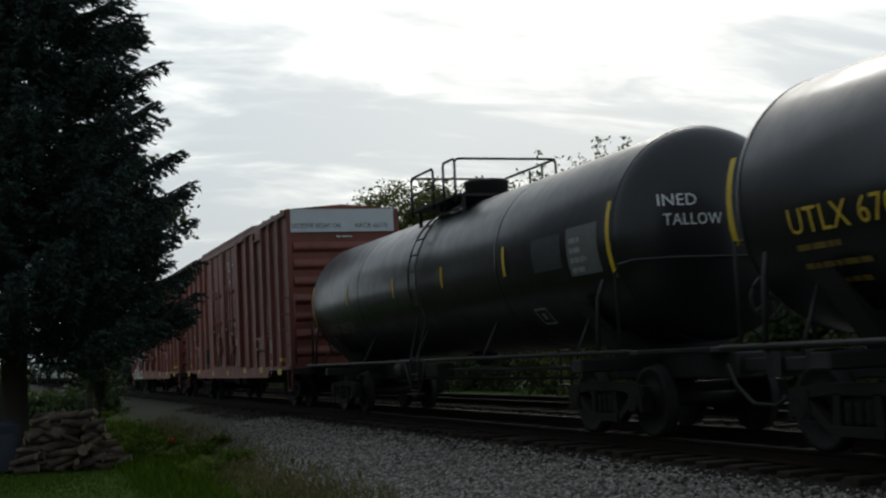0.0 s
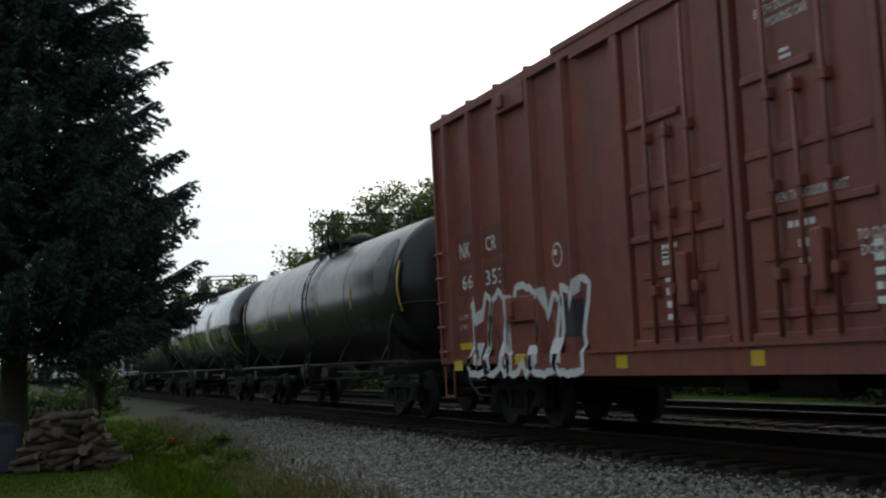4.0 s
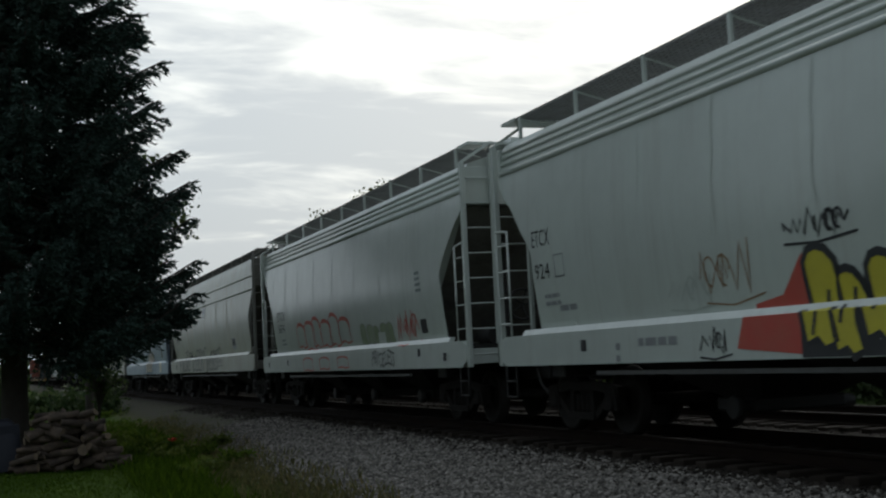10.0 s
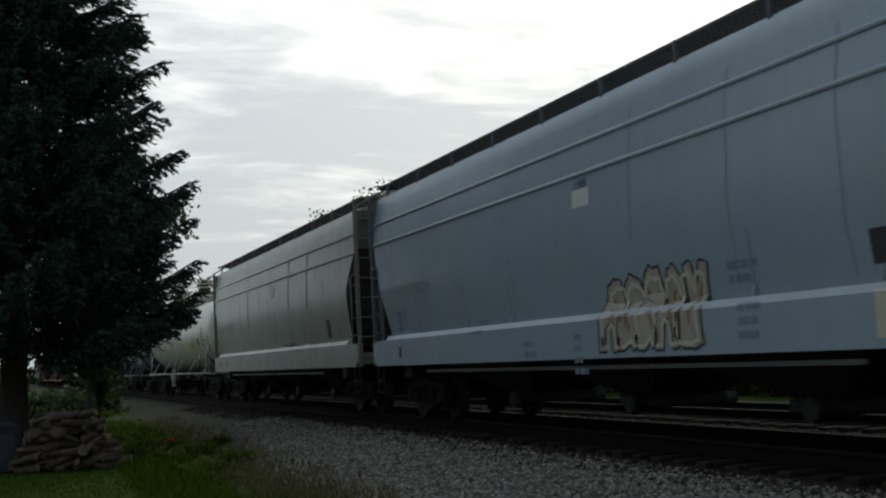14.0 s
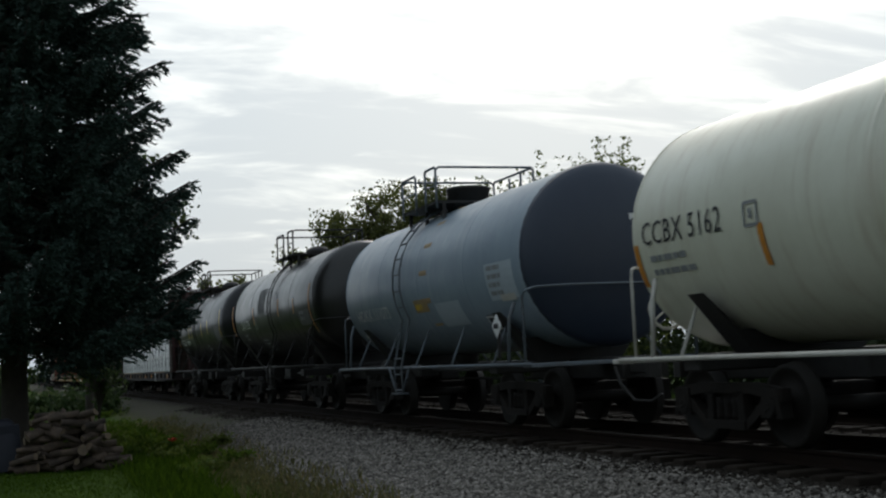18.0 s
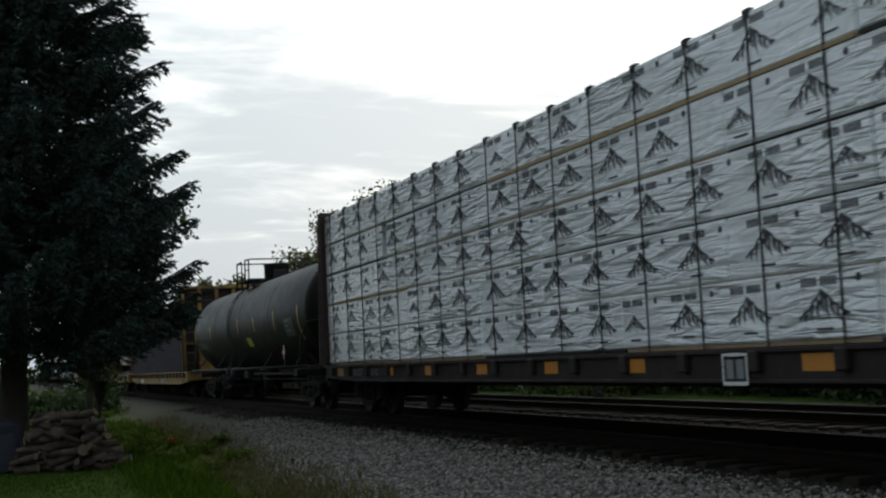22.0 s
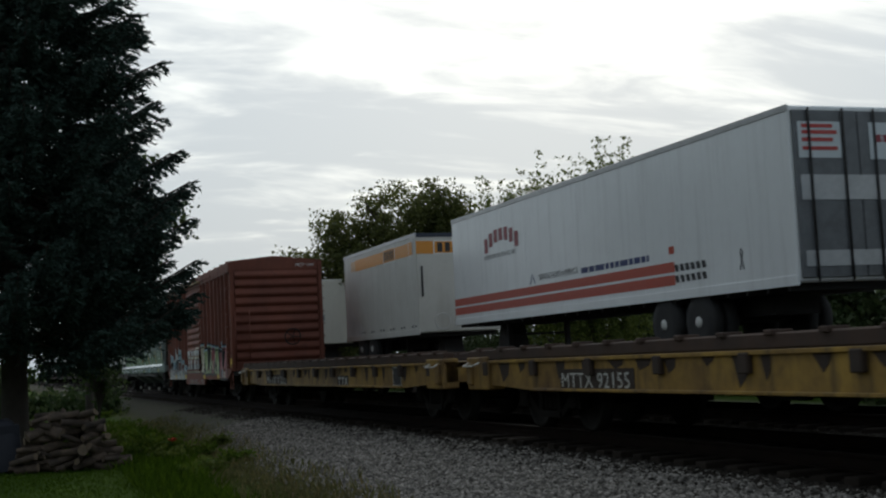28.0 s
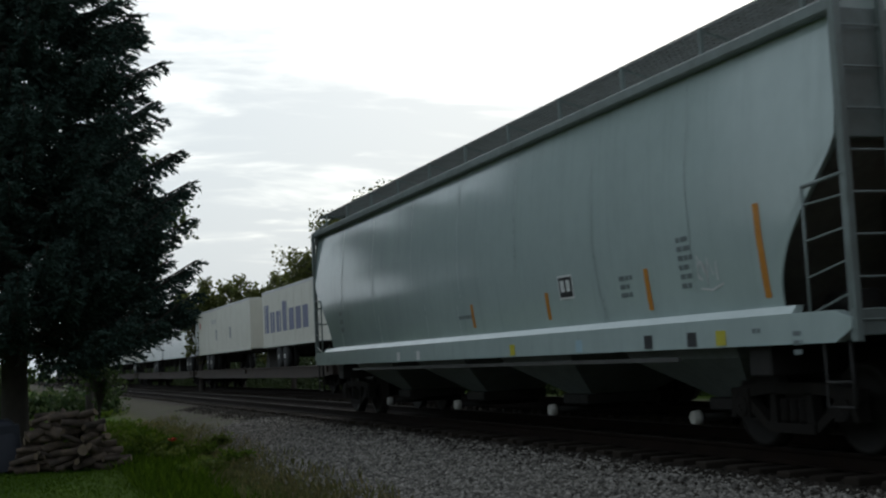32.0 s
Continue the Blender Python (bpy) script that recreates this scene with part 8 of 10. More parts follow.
def mixed_tanks():
    wh = M["white_paint"]
    c, t, h, R, zc = tank_car("cream white tank car with brown spill stains", 20.9, 39.8, M["white_tank"], zc=2.54, rail_mat=M["hand_white"], trim=M["hand_white"], dome="drum", ladder_at=0.2, platform=(-1.35, 1.1), rail_h=0.86, rail_z=1.02)
    b = Build().lathe([(3.92, 0.1), (4.06, 0.1), (4.07, 0.17), (4.11, 0.17), (4.12, 0.1), (4.2, 0.09), (4.21, 0.15), (4.26, 0.15), (4.27, 0.08), (4.32, 0.08)], "z", 18, (0.0, -2.15, 0))
    part("relief_valve", b, M["hand_white"], c)
    strips_on(t, R, zc, [(8.9, 1.9, 2.4), (6.24, 1.95, 2.38), (3.87, 1.94, 2.37), (1.58, 1.92, 2.38), (-1.65, 1.95, 2.4), (-3.5, 1.95, 2.35), (-5.75, 1.97, 2.36), (-8.5, 1.8, 2.4)], M["orange_mark"])
    tank_text(t, R, zc, "CCBX 5162", 8.72, 6.95, 2.38, 2.62, M["black_paint"], "black reporting marks")
    tank_bars(t, R, zc, 14, 0.09, 8.6, 2.18, M["grey_paint"], 1)
    tank_bars(t, R, zc, 16, 0.09, 8.6, 2.02, M["grey_paint"], 2)
    placard_frame(t, R, zc, 6.5, 2.38, 2.62, M["grey_paint"], 0.24)
    tank_patch(t, R, zc, -4.1, -4.7, 2.0, 2.26, M["spray_yellow"], "panel", "yellow placard")
    tank_bars(t, R, zc, 8, 0.08, -4.8, 2.3, M["grey_paint"], 3, 3)
    tank_patch(t, R, zc, -5.95, -6.35, 2.1, 2.33, M["black_paint"], "panel", "black and white placard")
    tank_bars(t, R, zc, 3, 0.1, -6.0, 2.2, wh, 4)
    tank_bars(t, R, zc, 10, 0.1, -7.0, 2.66, M["grey_paint"], 5, 5)
    hazard_diamond(c, -7.45, 1.58)
    # brown spill below the manway, running down the shell
    for y0, y1, z0 in ((-0.35, -0.95, 2.9), (-0.1, -0.4, 2.35), (-0.8, -1.5, 3.4), (-1.4, -1.75, 3.3)):
        n = 9
        rng = random.Random(int(z0 * 100))
        v = [(0 + rng.uniform(-0.05, 0.05), i / n * (4.0 - z0)) for i in range(n + 1)]
        v2 = [((y0 - y1) * (0.35 + 0.65 * i / n) + rng.uniform(-0.05, 0.05), i / n * (4.0 - z0)) for i in range(n + 1)]
        vv = v + v2
        ff = [(i, n + 1 + i, n + 2 + i, i + 1) for i in range(n)]
        tank_shape(t, R, zc, (vv, ff), y0, z0, M["brown_stain"], "spill_stain", "brown spill stain", 0.006)
    b = Build()
    pts = []
    for k in range(26):
        a = 6.283 * k / 26
        r = 0.75 + 0.12 * noise.noise((math.cos(a) * 1.5, math.sin(a) * 1.5, 2))
        x, z = -0.25 + 0.95 * r * math.cos(a), zc - 0.35 + 0.8 * r * math.sin(a)
        r2 = min(0.98, (x * x + (z - zc) ** 2) / (R * R))
        pts.append((x, -(h - 0.52 + 0.52 * math.sqrt(1 - r2)) - 0.012, z))
    rim = pts
    inner = []
    for q in range(1, 5):
        s = 1 - q / 5
        for (x, y, z) in rim:
            x2, z2 = -0.25 + (x + 0.25) * s, zc - 0.35 + (z - zc + 0.35) * s
            r2 = min(0.98, (x2 * x2 + (z2 - zc) ** 2) / (R * R))
            inner.append((x2, -(h - 0.52 + 0.52 * math.sqrt(1 - r2)) - 0.012, z2))
    allp = rim + inner
    f = [(q * 26 + k, q * 26 + (k + 1) % 26, (q + 1) * 26 + (k + 1) % 26, (q + 1) * 26 + k) for q in range(4) for k in range(26)] + [tuple(4 * 26 + k for k in range(26))]
    b.add(allp, f, True)
    part("spill_stain", b, M["brown_stain"], t, "brown spill stain on the tank head")

    c, t, h, R, zc = tank_car("pale blue tank car with patched paint and dark heads", 42.4, 53.4, M["blue_tank"], zc=2.63, dome="drum", ladder_at=0.95, rail_mat=M["steel_blue"], rail_z=1.0)
    tank_text(t, R, zc, "HOKX 111073", 4.35, 2.05, 2.0, 2.22, wh, "white reporting marks")
    tank_patch(t, R, zc, -0.2, -0.62, 1.75, 4.02, M["spray_tan"], "spill_streak", "yellow-brown spill streak down the shell", 0.007)
    tank_patch(t, R, zc, -0.75, -2.0, 1.72, 2.14, M["blue_patch"], "panel", "lighter blue paint patch")
    tank_patch(t, R, zc, -3.5, -4.65, 2.03, 2.55, M["blue_patch"], "panel", "lighter blue paint patch")
    tank_bars(t, R, zc, 10, 0.09, -3.6, 2.5, M["grey_paint"], 6, 4)
    tank_patch(t, R, zc, -3.9, -4.5, 2.0, 2.1, M["hand_white"])
    tank_patch(t, R, zc, 0.38, -0.38, 2.02, 2.24, M["spray_tan"], "panel", "rusty yellow placard")
    tank_bars(t, R, zc, 4, 0.14, 0.3, 2.07, M["letter_yellow"], 4)
    tank_patch(t, R, zc, -2.9, -3.4, 1.62, 1.85, M["black_paint"])
    placard_frame(t, R, zc, -2.85, 1.6, 1.86, wh, 0.55)
    hazard_diamond(c, -4.3, 1.6, False)
    tank_patch(t, R, zc, 4.6, 4.3, 1.55, 1.78, wh, "panel", "small white placard")
    for x0, z, n in ((0.2, 3.1, 7), (0.35, 2.85, 6)):
        v, f = bars(n, 0.12, seed=n)
        part("stencil", Build().add([(x0 + u, -h + 0.02 + 0.22 * (x0 + u) ** 2, z + w) for u, w in v], f), wh, t)
    for s in (-1, 1):
        prof = [(s * (h - 0.52 + 0.52 * math.sin(math.pi / 2 * i / 8)) * 1.0 + s * 0.004, max(0.02, (R + 0.006) * math.cos(math.pi / 2 * i / 8))) for i in range(9)]
        part("painted_head", Build().lathe(prof, "y", 48, (0, 0, zc)), M["navy"], t, "dark blue painted tank head")

    c, t, h, R, zc = tank_car("grimy black tank car with orange strips", 55.6, 67.3, M["dusty_tank"], zc=2.78, ladder_at=-0.5)
    strips_on(t, R, zc, [(5.75, 2.2, 3.13), (2.25, 2.43, 2.9), (-1.3, 2.52, 2.98), (-3.2, 2.52, 2.89), (-4.95, 1.95, 3.16)], M["orange_mark"])
    tank_text(t, R, zc, "CRGX 19226", 4.42, 2.98, 2.34, 2.56, wh, "white reporting marks")
    placard_frame(t, R, zc, 2.15, 2.3, 2.58, M["grey_paint"], 0.24)
    tank_bars(t, R, zc, 12, 0.09, 4.3, 2.12, M["grey_paint"], 5, 2)
    tank_bars(t, R, zc, 11, 0.09, 2.0, 1.92, M["grey_paint"], 6, 4)
    tank_patch(t, R, zc, -3.65, -4.8, 2.17, 2.52, M["faint_paint"])
    tank_bars(t, R, zc, 8, 0.1, -3.8, 2.45, M["grey_paint"], 7, 2)
    tank_patch(t, R, zc, 1.6, 0.6, 2.7, 3.35, M["faint_patch"])

    c, t, h, R, zc = tank_car("black tank car with white scribble and yellow strips", 69.0, 80.7, M["black_tank"], zc=2.79, ladder_at=0.4)
    strips_on(t, R, zc, [(5.72, 2.17, 3.1), (2.48, 2.4, 2.88), (1.82, 2.4, 2.88), (-0.78, 2.41, 2.88), (-2.2, 2.45, 2.9), (-4.9, 2.2, 3.18)], M["yellow_mark"])
    tank_text(t, R, zc, "PRGX 10494", 4.85, 2.6, 2.17, 2.39, wh, "white reporting marks")
    placard_frame(t, R, zc, 2.18, 2.14, 2.42, M["grey_paint"], 0.3)
    tank_bars(t, R, zc, 14, 0.09, 4.8, 1.98, M["grey_paint"], 8, 2)
    tank_bars(t, R, zc, 9, 0.1, -1.0, 2.0, M["grey_paint"], 9, 4)
    tank_shape(t, R, zc, scribble(2.3, 0.55, 8, 15, 0.035), 3.5, 1.4, M["grey_paint"], "graffiti", "white sprayed scribble")
    tank_shape(t, R, zc, scribble(1.6, 0.3, 4, 16, 0.03), 1.6, 1.45, M["grey_paint"], "graffiti")
    tank_patch(t, R, zc, -3.7, -4.75, 2.14, 2.62, M["faint_paint"])


def mountain_print(du, dw, s, seed=0):
    """The printed peak on the lumber wrap: a thin jagged ridge line with dark gullies running down from it."""
    rg = random.Random(seed)
    ridge = [(-0.52, -0.06), (-0.40, 0.02), (-0.30, 0.05), (-0.20, 0.17), (-0.12, 0.20), (-0.03, 0.31), (0.05, 0.25), (0.12, 0.22), (0.20, 0.13), (0.32, 0.09), (0.40, 0.02), (0.54, -0.02)]
    out = [stroke(ridge, 0.04)]
    for x, top, foot, lean, w in ((-0.36, 0.02, -0.10, -0.06, 0.07), (-0.22, 0.14, -0.12, -0.07, 0.06), (-0.10, 0.19, -0.06, -0.05, 0.07), (-0.02, 0.29, -0.02, 0.0, 0.08), (0.05, 0.24, -0.12, 0.04, 0.06), (0.15, 0.19, -0.06, 0.07, 0.08), (0.27, 0.09, -0.10, 0.06, 0.06), (0.40, 0.02, -0.07, 0.06, 0.06)):
        f = foot + rg.uniform(-0.02, 0.02)
        w *= 1.5
        out.append(([(x - w * 0.2, top), (x + w * 0.6, top - 0.03), (x + w * 0.3 + lean * 0.5, (top + f) / 2), (x + w * 0.5 + lean, f), (x - w * 0.3 + lean * 0.6, (top + f) / 2 - 0.02)], [(0, 1, 2, 3, 4)]))
    return [shift(q, du, dw, s) for q in out]


def lumber_car():
    c, h = flat_car("maroon centre-beam flat car stacked with wrapped lumber", 82.0, 105.1, M["sill_maroon"], name="lumber_car", top=1.1, depth=0.36)
    for s in (-1, 1):
        bk = bulkhead(c, h - 0.06 if s > 0 else -h + 0.42, s, M["bulk_red"], M["bulk_red"], top=4.72)
        yb = (h - 0.06, h + 0.09) if s > 0 else (-h + 0.3, -h + 0.45)
        for x in (-0.7, 0.5):
            part("top_bracket", Build().prism([(x - 0.18, 4.72), (x + 0.18, 4.72), (x + 0.18, 4.86), (x + 0.12, 4.86)], *yb), M["bulk_red"], bk)
    v, f = fitted("CAUTION", 0, -0.8, 0, 0.09)
    part("lettering", Build().add([(-0.95 + u, -h + 0.18, 4.62 + w) for u, w in v], f), M["white_paint"], c, "white stencilled word")
    part("centre_beam", Build().box(-0.1, 0.1, -h + 0.6, h - 0.6, 1.1, 4.68), M["bulk_red"], c)
    zs = [1.15, 1.83, 2.52, 3.22, 3.92]
    hgt = 0.668
    pitch = 1.275
    rng = random.Random(77)
    y_end = h - 0.5
    # pack ends in each tier, and where the first print of each tier falls
    tiers = (((-8.3, -3.4, 1.48, 5.37, 8.46), 0.3), ((-5.9, -1.01, 1.48, 5.3, 8.39), 0.43), ((-8.4, -1.03, 1.46, 5.28, 8.38), 0.67), ((-6.0, 0.92, 1.43, 6.5), 1.0), ((-8.3, -3.4, 0.92, 6.49), 0.2))
    for k, z in enumerate(zs):
        ends, phase = tiers[k]
        for side in (-1, 1):
            x0, x1 = (-1.45, -0.13) if side < 0 else (0.13, 1.45)
            stops = (-y_end,) + ends + (h - 0.15,)
            for ya, yb in zip(stops, stops[1:]):
                gap = 0.36 if side < 0 and k == 3 and ya == 6.5 else 0.02
                y, L = ya + gap, yb - gap - ya
                b = Build().box(x0, x1, y, y + L, z, z + hgt, 0.025)
                lb = part("lumber_pack", b, M["wrap"], c, "white plastic-wrapped lumber bundle")
                if side < 0:
                    marks = []
                    u = 0.3 + (phase + 0.21 * stops.index(ya)) % 0.5
                    i = 0
                    while u < L - 0.2:
                        s_ = 0.74 if u > 0.42 and u < L - 0.42 else 0.5
                        marks += mountain_print(u, 0.25, s_, i + 7 * k)
                        t0, t1 = max(0.03, u - 0.33), min(L - 0.03, u + 0.27)
                        q = t0
                        while q < t1 - 0.05:
                            if abs(q - u + 0.06) > 0.03:
                                marks.append(rect(q, q + 0.037, 0.515, 0.60))
                            q += 0.052
                        marks.append(rect(u - 0.12, u + 0.14, 0.09, 0.115))
                        if u + 0.6 < L:
                            marks.append(disc(u + 0.55, 0.56, 0.04, 10))
                        u += pitch - 0.015
                        i += 1
                    if marks:
                        part("wrap_print", on_flat(merge(*marks), x0, y + L, z, -1, 0.003), M["wrap_ink"], lb, "black printed peaks")
                    part("dunnage", Build().box(x0 + (0.035 if rng.random() < 0.6 else -0.012), x1, y + 0.02, y + L - 0.02, z - 0.04, z), M["steel_dark"] if rng.random() < 0.6 else M["lumber"], lb)
    # tie-down straps over all five tiers
    for i in range(18):
        y = 0.92 + 1.245 * (i - 9)
        if -y_end + 0.1 < y < h - 0.3:
            part("tie_strap", Build().box(-1.464, -1.455, y - 0.013, y + 0.013, 1.1, 4.6), M["steel_dark"], c)
            part("strap_corner", Build().prism([(-1.475, 4.6), (-1.46, 4.5), (-1.445, 4.62), (-1.3, 4.615), (-1.3, 4.6)], y - 0.05, y + 0.05), M["black_paint"], c)
    for y, w in ((10.4, 0.5), (6.65, 0.5), (4.2, 0.4), (1.58, 0.45), (-1.11, 0.45), (-3.61, 0.45), (-7.21, 0.5), (-9.8, 0.5)):
        part("reflective_strip", on_flat(rect(0, w, 0, 0.17), -1.53, y, 0.86), M["orange_mark"], c)
    part("lettering", on_flat(fitted("BNSF 561830", 9.1, 7.2, 0, 0.15), -1.53, 9.1, 0.86), M["grey_paint"], c, "faded reporting marks")
    part("stencil_panel", on_flat(outlines([[(0, 0), (0.45, 0), (0.45, 0.3), (0, 0.3)]], 0.04), -1.6, -5.9, 0.74), M["white_paint"], c)
    part("stencil_panel", on_flat(merge(rect(0.06, 0.2, 0.05, 0.25), rect(0.25, 0.39, 0.05, 0.25)), -1.598, -5.9, 0.74), M["grey_paint"], c)


def flats():
    wh = M["white_paint"]
    c, t, h, R, zc = tank_car("dusty olive-black tank car with yellow placard", 106.85, 126.55, M["olive_tank"], R=1.43, zc=2.55, dome="tall_drum", ladder_at=1.3)
    strips_on(t, R, zc, [(9.3, 1.83, 2.65), (5.62, 2.24, 2.68), (1.96, 2.21, 2.69), (0.13, 2.23, 2.67), (-2.5, 2.22, 2.62), (-5.45, 2.18, 2.66), (-8.45, 1.79, 2.68)], M["yellow_mark"])
    tank_text(t, R, zc, "GATX 80413", 8.75, 6.75, 1.89, 2.12, M["grey_paint"], "grey reporting marks")
    tank_bars(t, R, zc, 16, 0.08, 8.6, 1.72, M["faint_paint"], 3, 2)
    tank_patch(t, R, zc, -0.9, -1.6, 1.8, 2.06, M["spray_yellow"], "panel", "yellow placard")
    tank_patch(t, R, zc, -6.7, -7.75, 1.94, 2.38, M["faint_paint"])
    tank_bars(t, R, zc, 10, 0.09, -6.8, 2.32, M["grey_paint"], 4, 3)
    hazard_diamond(c, -7.3, 1.5)

    c, h = flat_car("empty yellow bulkhead flat car with grey lined ends", 127.7, 149.6, M["flat_yellow"], name="bulkhead_flat_car", pockets=20, depth=0.52, pocket_mat=M["rust_dark"])
    for s in (-1, 1):
        bulkhead(c, s * (h - (1.75 if s < 0 else 0.45)), s, M["flat_yellow"], M["slat_grey"], top=4.64 if s < 0 else 4.52)
    part("logo_block", on_flat(rect(0, 1.05, 0, 0.24), -1.53, -2.1, 0.6), M["black_paint"], c)
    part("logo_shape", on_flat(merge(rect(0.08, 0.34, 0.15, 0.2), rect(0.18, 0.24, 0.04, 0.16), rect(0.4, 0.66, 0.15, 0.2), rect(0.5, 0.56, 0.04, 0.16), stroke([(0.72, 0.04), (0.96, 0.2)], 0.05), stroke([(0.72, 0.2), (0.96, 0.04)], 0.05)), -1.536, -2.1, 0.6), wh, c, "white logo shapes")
    part("stencil", on_flat(bars(9, 0.2, seed=3), -1.534, 6.2, 0.63), wh, c)
    part("stencil_panel", on_flat(rect(0, 0.36, 0, 0.3), -1.534, -4.0, 0.62), M["black_paint"], c)
    part("stencil", on_flat(outlines([[(0, 0), (0.36, 0), (0.36, 0.3), (0, 0.3)]], 0.03), -1.537, -4.0, 0.62), wh, c)
    for y, m in ((-1.9, "orange_mark"), (-6.4, "orange_mark"), (-8.9, "orange_mark"), (2.5, "orange_mark"), (-4.2, "spray_yellow")):
        part("reflective_strip", on_flat(rect(0, 0.35, 0, 0.15), -1.534, y, 0.88), M[m], c)

    for k, (a, r, num) in enumerate(((150.4, 170.3, "MTTX 92155"), (171.5, 190.3, "MTTX 9 232"))):
        c, h = flat_car("empty worn yellow flat car with rusty deck", a, r, M["flat_yellow"], pockets=11, top=1.08, depth=0.46, rub=0.17, pocket_mat=M["rust_dark"])
        part("stencil_panel", on_flat(rect(-0.06, 2.1 if k == 0 else 2.6, -0.04, 0.27), -1.532, 6.42 if k == 0 else 5.9, 0.65), M["rust_dark"], c)
        part("lettering", on_flat(fitted(num, 6.42, 4.45, 0, 0.2) if k == 0 else fitted(num, 5.9, 3.4, 0, 0.2), -1.535, 6.42 if k == 0 else 5.9, 0.67), M["hand_white"], c, "white reporting marks")
        y = -3.76 if k == 0 else -2.0
        part("logo_block", on_flat(rect(0, 0.95, 0, 0.24), -1.532, y, 0.63), M["rust_dark"], c)
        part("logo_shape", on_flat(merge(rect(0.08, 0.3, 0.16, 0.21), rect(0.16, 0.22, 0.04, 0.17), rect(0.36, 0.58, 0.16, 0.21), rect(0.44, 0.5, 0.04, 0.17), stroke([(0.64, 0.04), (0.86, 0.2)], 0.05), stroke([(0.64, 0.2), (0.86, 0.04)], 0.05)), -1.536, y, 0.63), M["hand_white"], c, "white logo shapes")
        part("stencil_panel", on_flat(rect(0, 0.5, 0, 0.36), -1.534, -6.3, 0.66), M["black_paint"], c)
        part("stencil", on_flat(outlines([[(0, 0), (0.5, 0), (0.5, 0.36), (0, 0.36)]], 0.03), -1.537, -6.3, 0.66), wh, c)
        rg = random.Random(60 + k)
        for q in range(26):
            y, w = h - 0.4 - q * (2 * h - 0.8) / 26 + rg.uniform(-0.2, 0.2), rg.uniform(0.12, 0.5)
            d = rg.uniform(0.1, 0.36)
            part("rust_patch", on_flat(([(0, 0.3), (w, 0.32), (w * rg.uniform(0.6, 0.95), 0.3 - d * 0.6), (w * rg.uniform(0.2, 0.5), 0.3 - d)], [(0, 1, 2, 3)]), -1.531, y, 0.74), M["rust_dark"], c)
        for s in (-1, 1):
            b = Build()
            ye = s * h
            b.box(-1.6, -1.3, min(ye, ye - s * 0.9), max(ye, ye - s * 0.9), 0.62, 1.14, 0.02)
            b.box(-1.66, -1.58, min(ye - s * 0.1, ye - s * 0.3), max(ye - s * 0.1, ye - s * 0.3), 0.7, 1.05, 0.02)
            part("end_bracket", b, M["flat_yellow"], c)
            part("grab_iron", Build().tube([(-1.62, ye - s * 0.15, 1.05), (-1.72, ye - s * 0.15, 1.0), (-1.72, ye - s * 0.6, 1.0), (-1.62, ye - s * 0.6, 1.05)], 0.016), M["hand_white"], c)


